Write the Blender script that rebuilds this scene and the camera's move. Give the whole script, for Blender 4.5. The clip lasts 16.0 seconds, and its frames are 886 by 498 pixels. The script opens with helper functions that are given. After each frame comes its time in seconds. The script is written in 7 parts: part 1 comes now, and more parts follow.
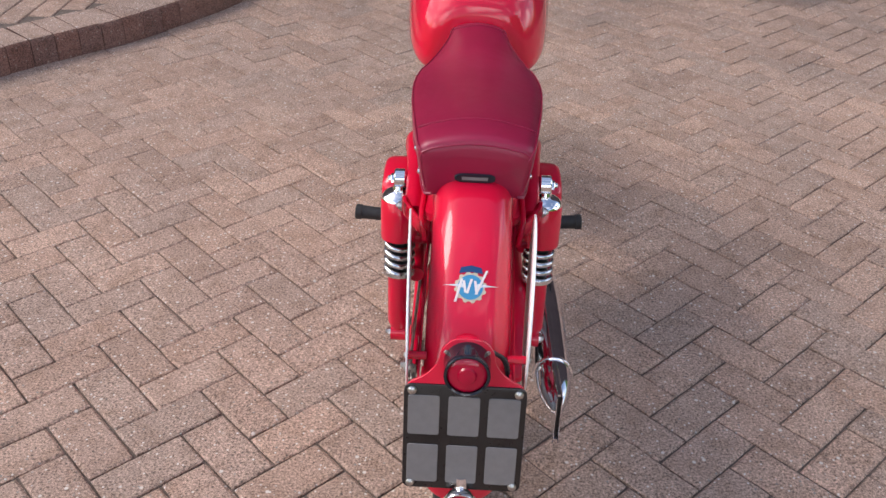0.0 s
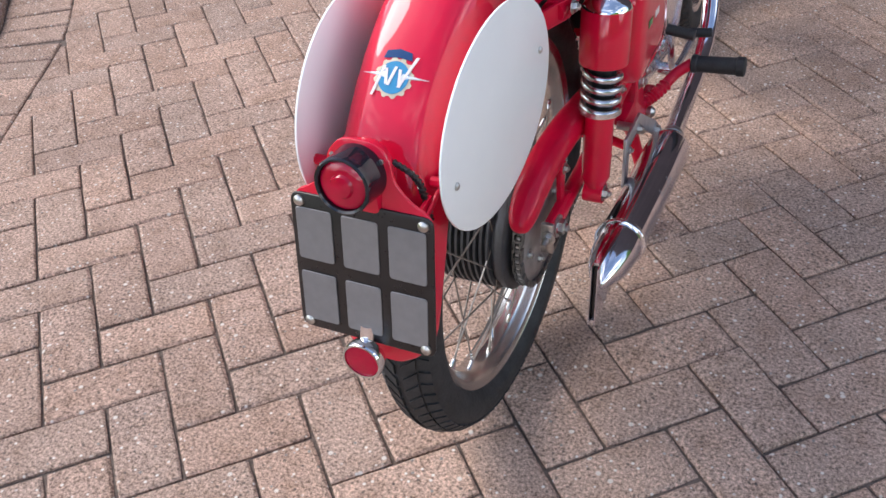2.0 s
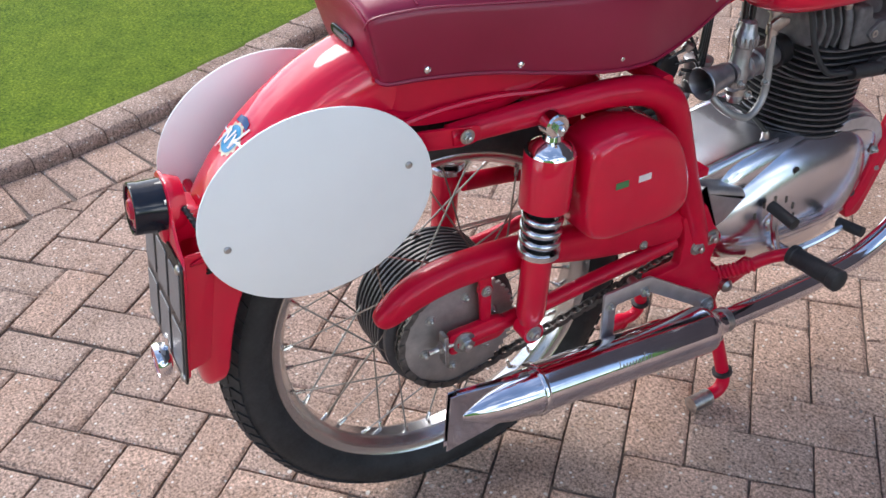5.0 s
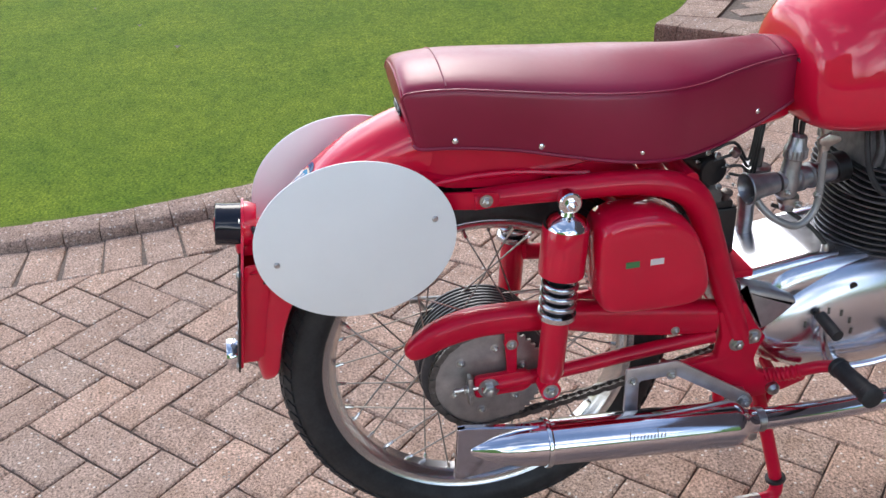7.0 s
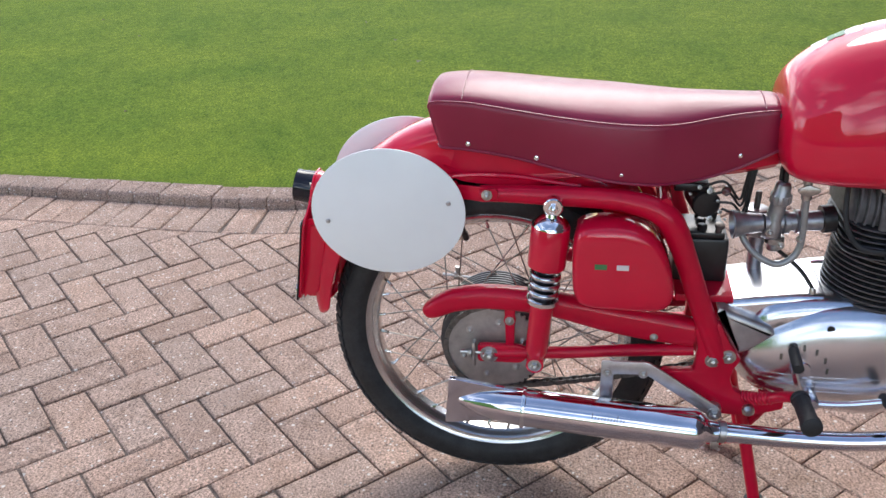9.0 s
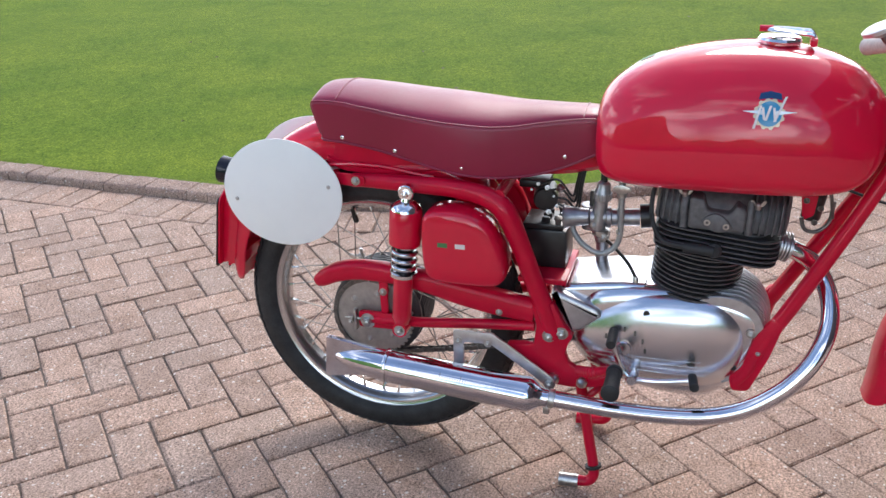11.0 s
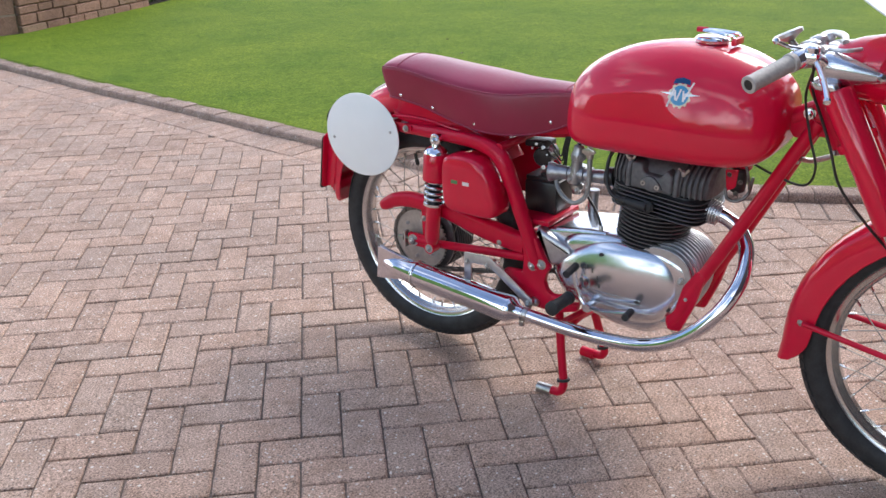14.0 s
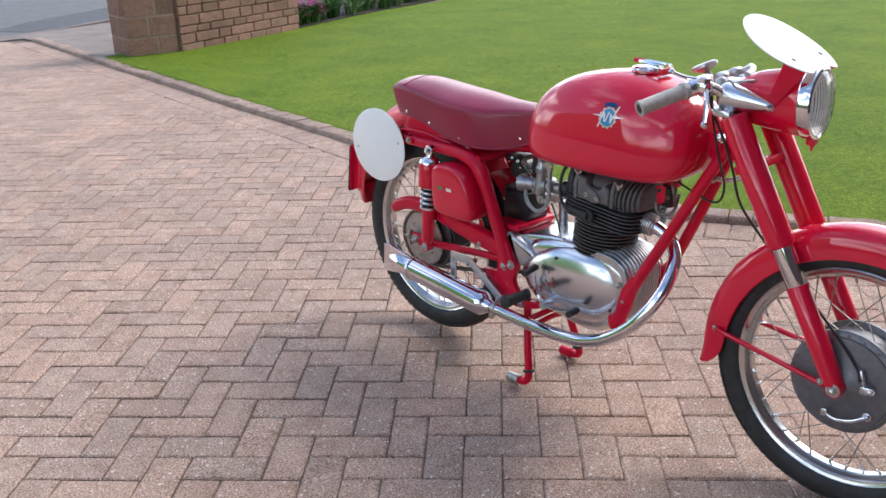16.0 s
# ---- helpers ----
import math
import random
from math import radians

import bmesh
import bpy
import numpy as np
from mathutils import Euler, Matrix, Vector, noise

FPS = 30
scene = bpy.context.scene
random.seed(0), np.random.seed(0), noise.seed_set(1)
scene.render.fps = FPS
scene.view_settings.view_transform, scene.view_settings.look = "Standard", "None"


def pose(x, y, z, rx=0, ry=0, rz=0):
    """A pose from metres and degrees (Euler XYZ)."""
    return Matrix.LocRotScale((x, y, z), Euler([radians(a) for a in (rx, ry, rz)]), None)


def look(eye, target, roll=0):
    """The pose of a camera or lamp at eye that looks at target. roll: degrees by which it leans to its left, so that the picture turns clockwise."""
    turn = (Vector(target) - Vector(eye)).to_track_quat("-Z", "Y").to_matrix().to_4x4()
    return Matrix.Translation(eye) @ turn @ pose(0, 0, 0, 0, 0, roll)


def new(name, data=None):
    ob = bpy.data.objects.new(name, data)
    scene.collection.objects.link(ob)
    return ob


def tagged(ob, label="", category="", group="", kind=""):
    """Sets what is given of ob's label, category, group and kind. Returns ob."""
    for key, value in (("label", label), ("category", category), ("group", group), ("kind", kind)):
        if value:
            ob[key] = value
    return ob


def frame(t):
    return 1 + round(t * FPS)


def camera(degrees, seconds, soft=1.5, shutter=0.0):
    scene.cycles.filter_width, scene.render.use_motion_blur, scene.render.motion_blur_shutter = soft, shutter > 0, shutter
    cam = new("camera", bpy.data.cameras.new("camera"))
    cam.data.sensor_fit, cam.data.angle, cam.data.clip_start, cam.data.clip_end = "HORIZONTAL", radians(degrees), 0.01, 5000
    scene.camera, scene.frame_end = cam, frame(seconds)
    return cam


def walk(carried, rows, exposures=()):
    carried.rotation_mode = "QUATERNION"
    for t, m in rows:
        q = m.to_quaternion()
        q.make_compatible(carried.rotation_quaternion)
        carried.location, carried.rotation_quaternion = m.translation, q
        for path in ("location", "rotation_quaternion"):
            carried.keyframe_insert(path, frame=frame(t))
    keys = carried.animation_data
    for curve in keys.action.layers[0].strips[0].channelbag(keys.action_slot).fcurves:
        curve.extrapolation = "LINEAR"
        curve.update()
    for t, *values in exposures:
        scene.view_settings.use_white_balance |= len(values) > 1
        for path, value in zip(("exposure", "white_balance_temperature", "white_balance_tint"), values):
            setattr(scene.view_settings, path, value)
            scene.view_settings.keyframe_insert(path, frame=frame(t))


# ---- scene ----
cam = camera(51.06, 16.0)
ROWS = [
    (0, -0.0191, -1.3019, 1.4062, 57.622, -1.828, 2.28),
    (0.5, 0.0627, -1.3076, 1.3084, 56.543, -2.5, 5.414),
    (1, 0.1883, -1.2248, 1.2035, 54.732, -2.427, 11.892),
    (1.5, 0.2967, -1.0919, 1.1373, 52.207, 1.61, 19.466),
    (2, 0.4231, -0.9966, 1.1314, 51.413, 4.034, 24.05),
    (2.5, 0.5633, -0.8858, 1.1545, 50.727, 4.552, 31.3),
    (3, 0.6618, -0.8212, 1.1705, 53.069, 5.488, 37.456),
    (3.5, 0.6969, -0.7624, 1.1503, 51.337, 4.9, 40.681),
    (4, 0.7605, -0.671, 1.1641, 51.705, 2.526, 46.312),
    (4.5, 0.8168, -0.5775, 1.1728, 52.059, 3.027, 52.177),
    (5, 0.9369, -0.473, 1.1866, 54.263, 1.683, 61.29),
    (5.2, 0.9856, -0.4417, 1.2069, 56.017, 3.341, 63.028),
    (7.3, 1.2325, -0.1912, 1.2246, 60.151, 1.559, 82.288),
    (7.5, 1.2434, -0.1441, 1.2346, 58.661, 1.335, 84.646),
    (8, 1.3607, -0.0467, 1.268, 62.2, 1.135, 90.277),
    (8.5, 1.4834, 0.0554, 1.2825, 63.822, 1.354, 94.855),
    (9, 1.5553, 0.1576, 1.2767, 63.889, 1.828, 98.667),
    (9.5, 1.5877, 0.3021, 1.2546, 64.982, 0.8, 100.022),
    (9.7, 1.5909, 0.3666, 1.2774, 64.907, 0.565, 100.976),
    (11.8, 1.8524, 0.8825, 1.288, 67.369, 1.656, 110.47),
    (12, 1.8565, 0.9391, 1.2845, 67.367, 1.321, 111.702),
    (12.5, 1.8444, 1.0604, 1.3126, 67.289, 0.934, 115.909),
    (13, 1.8772, 1.1926, 1.3118, 67.601, 1.709, 120.582),
    (13.5, 1.955, 1.3796, 1.3188, 67.775, 1.892, 125.574),
    (14, 1.9941, 1.5345, 1.3069, 67.739, 1.332, 126.608),
    (14.5, 1.9241, 1.6538, 1.3048, 67.821, 0.975, 128.364),
    (15, 1.8698, 1.7617, 1.3379, 68.351, 0.935, 131.611),
    (15.5, 1.8682, 1.9154, 1.3443, 69.438, 1.416, 134.195),
    (16, 1.9161, 2.1252, 1.3443, 69.564, 1.544, 137.209),
]
walk(cam, [(t, pose(x, y, z, rx, ry, rz)) for t, x, y, z, rx, ry, rz in ROWS], [(0, 0.77, 6850, 14), (0.5, 0.87, 6800, 13.5), (2, 1.02, 6650, 12), (5.2, 1.08, 6500, 10.5), (7.3, 0.98, 6500, 10), (9.7, 0.98, 6500, 10), (11.8, 1.08, 6500, 10), (16, 1.02, 6500, 10)])

# ---- world and sun: bright hazy day, sun over the front left of the bike ----
SUN = Vector((-0.70, 0.07, 0.71)).normalized()
world = bpy.data.worlds.new("sky")
scene.world = world
world.use_nodes = True
wn = world.node_tree.nodes
sky = wn.new("ShaderNodeTexSky")
sky.sky_type = "NISHITA"
sky.sun_disc = False
sky.sun_elevation = math.asin(SUN.z)
sky.sun_rotation = math.atan2(SUN.x, SUN.y)
sky.dust_density = 1.4
sky.air_density = 1.0
wn["Background"].inputs["Strength"].default_value = 0.15
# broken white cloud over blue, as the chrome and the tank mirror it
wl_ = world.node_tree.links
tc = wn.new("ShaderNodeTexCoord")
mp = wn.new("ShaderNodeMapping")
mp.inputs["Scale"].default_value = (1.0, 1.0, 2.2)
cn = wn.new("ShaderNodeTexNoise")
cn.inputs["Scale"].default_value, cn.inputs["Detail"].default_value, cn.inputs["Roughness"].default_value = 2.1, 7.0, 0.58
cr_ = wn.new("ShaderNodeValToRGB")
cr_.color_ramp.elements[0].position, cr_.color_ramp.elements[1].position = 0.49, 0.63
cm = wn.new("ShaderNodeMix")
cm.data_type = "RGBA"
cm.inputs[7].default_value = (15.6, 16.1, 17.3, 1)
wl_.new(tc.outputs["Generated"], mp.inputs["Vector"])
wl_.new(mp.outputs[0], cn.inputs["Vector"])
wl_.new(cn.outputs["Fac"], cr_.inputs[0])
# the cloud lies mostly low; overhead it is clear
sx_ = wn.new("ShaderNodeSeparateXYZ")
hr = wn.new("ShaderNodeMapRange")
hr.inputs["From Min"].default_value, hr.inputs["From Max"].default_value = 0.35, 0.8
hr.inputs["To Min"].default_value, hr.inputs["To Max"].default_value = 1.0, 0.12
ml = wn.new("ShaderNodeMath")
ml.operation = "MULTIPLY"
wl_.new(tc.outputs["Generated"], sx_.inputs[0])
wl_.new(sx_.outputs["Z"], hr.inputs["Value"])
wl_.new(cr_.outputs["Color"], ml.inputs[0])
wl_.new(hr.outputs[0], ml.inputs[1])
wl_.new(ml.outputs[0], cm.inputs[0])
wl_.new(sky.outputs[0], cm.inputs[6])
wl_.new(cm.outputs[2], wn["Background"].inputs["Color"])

sun_data = bpy.data.lights.new("sun", "SUN")
sun_data.energy = 1.05
sun_data.angle = radians(28)
sun_data.color = (1.0, 0.985, 0.96)
sun = new("sun", sun_data)
sun.matrix_world = look(SUN * 30, (0, 0, 0))

# ---- materials ----


class Nodes:
    """A short way to write node materials."""

    def __init__(self, name, rough=0.5, metal=0.0, coat=0.0):
        self.m = bpy.data.materials.new(name)
        self.m.use_nodes = True
        self.t = self.m.node_tree
        self.b = self.t.nodes["Principled BSDF"]
        self.b.inputs["Roughness"].default_value = rough
        self.b.inputs["Metallic"].default_value = metal
        self.b.inputs["Coat Weight"].default_value = coat
        self.b.inputs["Coat Roughness"].default_value = 0.03
        if coat:
            self.b.inputs["Specular IOR Level"].default_value = 0.0
        self.pos = None

    def add(self, kind, **kw):
        n = self.t.nodes.new(kind)
        for k, v in kw.items():
            if k in n.inputs:
                n.inputs[k].default_value = v
        return n

    def link(self, a, b):
        self.t.links.new(a, b)

    def where(self, world_space=True):
        if self.pos is None:
            self.pos = self.add("ShaderNodeNewGeometry").outputs["Position"] if world_space else self.add("ShaderNodeTexCoord").outputs["Object"]
        return self.pos

    def noise(self, scale, detail=3.0, rough=0.55, stretch=None):
        n = self.add("ShaderNodeTexNoise", Scale=scale, Detail=detail, Roughness=rough)
        src = self.where()
        if stretch:
            mp = self.add("ShaderNodeMapping")
            mp.inputs["Scale"].default_value = stretch
            self.link(src, mp.inputs["Vector"])
            src = mp.outputs[0]
        self.link(src, n.inputs["Vector"])
        return n.outputs["Fac"]

    def ramp(self, fac, stops):
        r = self.add("ShaderNodeValToRGB")
        els = r.color_ramp.elements
        while len(els) < len(stops):
            els.new(0.5)
        for e, (p, c) in zip(els, stops):
            e.position, e.color = p, (*c, 1) if len(c) == 3 else c
        self.link(fac, r.inputs[0])
        return r.outputs["Color"]

    def mix(self, fac, a, b, blend="MIX"):
        m = self.add("ShaderNodeMix")
        m.data_type, m.blend_type = "RGBA", blend
        for sock, v in ((m.inputs[0], fac), (m.inputs[6], a), (m.inputs[7], b)):
            if isinstance(v, (int, float)):
                sock.default_value = v
            elif isinstance(v, tuple):
                sock.default_value = (*v, 1)
            else:
                self.link(v, sock)
        return m.outputs[2]

    def colour(self, c):
        if isinstance(c, tuple):
            self.b.inputs["Base Color"].default_value = (*c, 1)
        else:
            self.link(c, self.b.inputs["Base Color"])
        return self

    def rough(self, fac, lo, hi):
        r = self.add("ShaderNodeMapRange")
        r.inputs["To Min"].default_value, r.inputs["To Max"].default_value = lo, hi
        self.link(fac, r.inputs["Value"])
        self.link(r.outputs[0], self.b.inputs["Roughness"])
        return self

    def bump(self, fac, strength, distance):
        n = self.add("ShaderNodeBump", Strength=strength, Distance=distance)
        self.link(fac, n.inputs["Height"])
        self.link(n.outputs[0], self.b.inputs["Normal"])
        return self


def simple(name, c, rough=0.5, metal=0.0, coat=0.0, vary=0.12, scale=40.0, bump=0.0, dist=0.0005, spread=0.25):
    """A plain surface with a little variation in colour, gloss and relief."""
    n = Nodes(name, rough, metal, coat)
    f = n.noise(scale, 4)
    g = n.noise(scale * 6, 2)
    dark = tuple(v * (1 - vary) for v in c)
    lite = tuple(min(1, v * (1 + vary)) for v in c)
    n.colour(n.ramp(f, [(0.3, dark), (0.7, lite)]))
    n.rough(g, rough * (1 - spread), min(1, rough * (1 + spread)))
    if bump:
        n.bump(g, bump, dist)
    return n.m


RED = simple("red_enamel", (0.64, 0.003, 0.034), 0.45, coat=1.0, vary=0.05, scale=9)
RED_DULL = simple("red_frame_enamel", (0.55, 0.003, 0.03), 0.45, coat=0.4, vary=0.08, scale=25)
for red in (RED, RED_DULL):
    red.node_tree.nodes["Principled BSDF"].inputs["Specular IOR Level"].default_value = 0.1
CHROME = simple("chrome", (0.78, 0.78, 0.8), 0.07, 1.0, vary=0.04, scale=30, spread=0.5)
COIL = simple("dull_chrome_wire", (0.62, 0.62, 0.65), 0.22, 1.0, vary=0.1, scale=60)
BLUED = simple("pipe_chrome", (0.68, 0.67, 0.72), 0.09, 1.0, vary=0.08, scale=22, spread=0.5)
STEEL = simple("zinc_steel", (0.5, 0.49, 0.47), 0.32, 1.0, vary=0.2, scale=120)
DARK_STEEL = simple("dark_steel", (0.16, 0.15, 0.14), 0.45, 0.8, vary=0.3, scale=90)
SPROCKET = simple("sprocket_steel", (0.42, 0.4, 0.38), 0.42, 0.75, vary=0.15, scale=60, bump=0.1)
ALLOY = simple("polished_alloy", (0.66, 0.675, 0.725), 0.23, 1.0, vary=0.04, scale=4, spread=0.12)
RIM_ALLOY = simple("rim_alloy", (0.6, 0.59, 0.58), 0.24, 1.0, vary=0.08, scale=5, spread=0.15)
ZINC = simple("dull_zinc", (0.33, 0.33, 0.345), 0.36, 0.85, vary=0.18, scale=70, bump=0.1)
SPOKE = simple("dull_spoke_wire", (0.34, 0.31, 0.28), 0.42, 0.85, vary=0.25, scale=40)
SATIN = simple("satin_alloy", (0.55, 0.55, 0.56), 0.38, 0.9, vary=0.1, scale=60, bump=0.08)
CAST = simple("sooty_cast_alloy", (0.115, 0.112, 0.116), 0.52, 0.25, vary=0.3, scale=70, bump=0.35, dist=0.0012)
IRON = simple("black_cylinder_iron", (0.1, 0.1, 0.106), 0.36, 0.6, vary=0.3, scale=80, bump=0.2)
HUB = simple("grey_painted_hub", (0.065, 0.065, 0.07), 0.42, 0.4, vary=0.2, scale=50, bump=0.12)
RUBBER = simple("black_rubber", (0.018, 0.018, 0.019), 0.62, vary=0.35, scale=60, bump=0.12, dist=0.0008)
TYRE = simple("tyre_rubber", (0.02, 0.02, 0.021), 0.66, vary=0.4, scale=35, bump=0.12, dist=0.0008)
BLACK = simple("black_plastic", (0.012, 0.012, 0.013), 0.35, vary=0.3, scale=60)
GLOSS_BLACK = simple("gloss_black_paint", (0.012, 0.013, 0.02), 0.15, coat=0.8, vary=0.2, scale=40)
PLATE_BLACK = simple("plate_black", (0.014, 0.012, 0.012), 0.3, vary=0.3, scale=30)
PALE_GREY = simple("pale_grey_metal", (0.2, 0.19, 0.19), 0.4, 0.2, vary=0.06, scale=80)
WHITE = simple("white_plastic", (0.87, 0.88, 0.865), 0.35, vary=0.02, scale=10, bump=0.02)
FRONT_HUB = simple("pale_grey_hub", (0.135, 0.133, 0.145), 0.42, 0.4, vary=0.15, scale=50, bump=0.12)
GRIP = simple("grey_grip_rubber", (0.4, 0.37, 0.34), 0.6, vary=0.15, scale=120, bump=0.3)
LENS_RED = simple("red_lens", (0.4, 0.002, 0.028), 0.12, coat=1.0, vary=0.1, scale=60)
BLUE = simple("emblem_blue", (0.05, 0.26, 0.46), 0.3, coat=0.6, vary=0.05)
NAVY = simple("emblem_navy", (0.02, 0.06, 0.16), 0.3, coat=0.6, vary=0.05)
SILVER = simple("emblem_silver", (0.72, 0.76, 0.8), 0.25, 0.2, coat=0.5, vary=0.05)
GOLD = simple("emblem_pale_gold", (0.62, 0.52, 0.38), 0.3, 0.2, coat=0.5, vary=0.05)
GREEN = simple("green_sticker", (0.06, 0.2, 0.07), 0.4, vary=0.05)
PAPER = simple("white_sticker", (0.75, 0.68, 0.66), 0.4, vary=0.04)
WIRE = simple("black_cable", (0.012, 0.012, 0.012), 0.4, vary=0.2)
HOSE = simple("clear_grey_hose", (0.3, 0.3, 0.29), 0.25, 0.3)

# maroon vinyl with a fine leather grain
n = Nodes("maroon_vinyl", 0.42)
f1 = n.noise(6, 3)
gr = n.add("ShaderNodeTexVoronoi", Scale=900.0)
n.link(n.where(), gr.inputs["Vector"])
n.colour(n.ramp(f1, [(0.3, (0.225, 0.007, 0.033)), (0.7, (0.275, 0.0095, 0.044))]))
n.rough(n.noise(60, 2), 0.26, 0.38)
n.bump(gr.outputs["Distance"], 0.18, 0.0006)
n.b.inputs["Specular IOR Level"].default_value = 0.5
VINYL = n.m

BOWL = simple("silvered_bowl", (0.86, 0.87, 0.88), 0.35, 0.1, vary=0.02)
# headlamp glass
n = Nodes("headlamp_glass", 0.04)
n.colour((0.95, 0.96, 0.97))
n.b.inputs["Transmission Weight"].default_value = 1.0
n.b.inputs["IOR"].default_value = 1.45
GLASS = n.m


def paving(name, tones, speck=(0.75, 0.7, 0.63), rough=0.85):
    """Concrete blocks with exposed aggregate; each block takes its own tone."""
    n = Nodes(name, rough)
    n.b.inputs["Specular IOR Level"].default_value = 0.2
    g = n.add("ShaderNodeNewGeometry")
    n.pos = g.outputs["Position"]
    oi = n.add("ShaderNodeObjectInfo")
    s = n.add("ShaderNodeMath")
    s.operation = "ADD"
    n.link(g.outputs["Random Per Island"], s.inputs[0])
    n.link(oi.outputs["Random"], s.inputs[1])
    fr = n.add("ShaderNodeMath")
    fr.operation = "FRACT"
    n.link(s.outputs[0], fr.inputs[0])
    base = n.ramp(fr.outputs[0], [(i / (len(tones) - 1), c) for i, c in enumerate(tones)])
    patch = n.ramp(n.noise(2.2, 4), [(0.3, (0.87, 0.86, 0.85)), (0.7, (1.12, 1.1, 1.07))])
    base = n.mix(1.0, base, patch, "MULTIPLY")
    stain = n.ramp(n.noise(14, 5, 0.7), [(0.3, (0.8, 0.76, 0.72)), (0.5, (1.0, 1.0, 1.0)), (0.7, (1.12, 1.13, 1.14))])
    base = n.mix(1.0, base, stain, "MULTIPLY")
    grain = n.noise(190, 5, 0.8)
    base = n.mix(1.0, base, n.ramp(grain, [(0.35, (0.22, 0.2, 0.185)), (0.5, (0.97, 0.97, 0.97)), (0.63, (1.72, 1.7, 1.66))]), "MULTIPLY")
    sv = n.add("ShaderNodeTexVoronoi", Scale=100.0, Randomness=1.0)
    n.link(n.pos, sv.inputs["Vector"])
    near = n.ramp(sv.outputs["Distance"], [(0.0, (1, 1, 1)), (0.2, (1, 1, 1)), (0.3, (0, 0, 0))])
    pick = n.add("ShaderNodeSeparateColor")
    n.link(sv.outputs["Color"], pick.inputs[0])
    some = n.ramp(pick.outputs[0], [(0.8, (0, 0, 0)), (0.83, (1, 1, 1))])
    mask = n.mix(1.0, near, some, "MULTIPLY")
    dark = n.ramp(pick.outputs[1], [(0.74, (0, 0, 0)), (0.78, (0.75, 0.75, 0.75))])
    dmask = n.mix(1.0, near, dark, "MULTIPLY")
    base = n.mix(mask, base, speck)
    cv = n.add("ShaderNodeTexVoronoi", Scale=48.0, Randomness=1.0)
    n.link(n.pos, cv.inputs["Vector"])
    chip = n.ramp(cv.outputs["Distance"], [(0.0, (1, 1, 1)), (0.15, (1, 1, 1)), (0.24, (0, 0, 0))])
    cpick = n.add("ShaderNodeSeparateColor")
    n.link(cv.outputs["Color"], cpick.inputs[0])
    few = n.ramp(cpick.outputs[0], [(0.86, (0, 0, 0)), (0.89, (0.85, 0.85, 0.85))])
    base = n.mix(n.mix(1.0, chip, few, "MULTIPLY"), base, speck)
    base = n.mix(dmask, base, (0.09, 0.075, 0.068))
    n.colour(base)
    n.bump(n.noise(240, 4, 0.75), 0.8, 0.005)
    return n.m


PAVE = paving("aggregate_paving_block", [(0.385, 0.27, 0.215), (0.45, 0.32, 0.258), (0.4, 0.295, 0.242), (0.49, 0.342, 0.27), (0.42, 0.29, 0.228)])
KERB = paving("kerb_block_concrete", [(0.42, 0.305, 0.25), (0.375, 0.268, 0.222), (0.46, 0.338, 0.278)], rough=0.9)
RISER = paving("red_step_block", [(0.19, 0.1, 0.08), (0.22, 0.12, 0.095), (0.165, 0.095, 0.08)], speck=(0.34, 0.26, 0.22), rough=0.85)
JOINT = simple("joint_sand", (0.15, 0.112, 0.09), 0.95, vary=0.4, scale=90, bump=0.6, dist=0.004)
SOIL = simple("garden_soil", (0.035, 0.025, 0.018), 0.95, vary=0.5, scale=30, bump=0.8, dist=0.02)
SLAB = simple("footway_concrete", (0.21, 0.165, 0.142), 0.9, vary=0.2, scale=3, bump=0.3, dist=0.003)
ROAD = simple("worn_asphalt", (0.125, 0.12, 0.12), 0.85, vary=0.18, scale=5, bump=0.5, dist=0.004)
DARK_ROAD = simple("patched_asphalt", (0.07, 0.07, 0.072), 0.85, vary=0.2, scale=8, bump=0.5, dist=0.004)
STONE = paving("red_sandstone", [(0.27, 0.155, 0.115), (0.31, 0.18, 0.135), (0.235, 0.135, 0.10), (0.27, 0.175, 0.125)], speck=(0.4, 0.3, 0.22))
MORTAR = simple("lime_mortar", (0.3, 0.22, 0.17), 0.95, vary=0.2, scale=40, bump=0.6, dist=0.003)
TERRA = simple("sandstone_planter", (0.42, 0.33, 0.26), 0.85, vary=0.2, scale=20, bump=0.3)
DARK_BRICK = simple("dark_brick", (0.06, 0.042, 0.045), 0.9, vary=0.2, scale=3, bump=0.3, dist=0.003)


def leafy(name, tones, rough=0.55, scale=1.2):
    n = Nodes(name, rough)
    n.b.inputs["Specular IOR Level"].default_value = 0.15
    g = n.add("ShaderNodeNewGeometry")
    n.pos = g.outputs["Position"]
    a = n.ramp(g.outputs["Random Per Island"], [(i / (len(tones) - 1), c) for i, c in enumerate(tones)])
    b = n.ramp(n.noise(scale, 5, 0.65), [(0.3, (0.76, 0.82, 0.73)), (0.7, (1.18, 1.12, 1.12))])
    n.colour(n.mix(1.0, a, b, "MULTIPLY"))
    return n.m


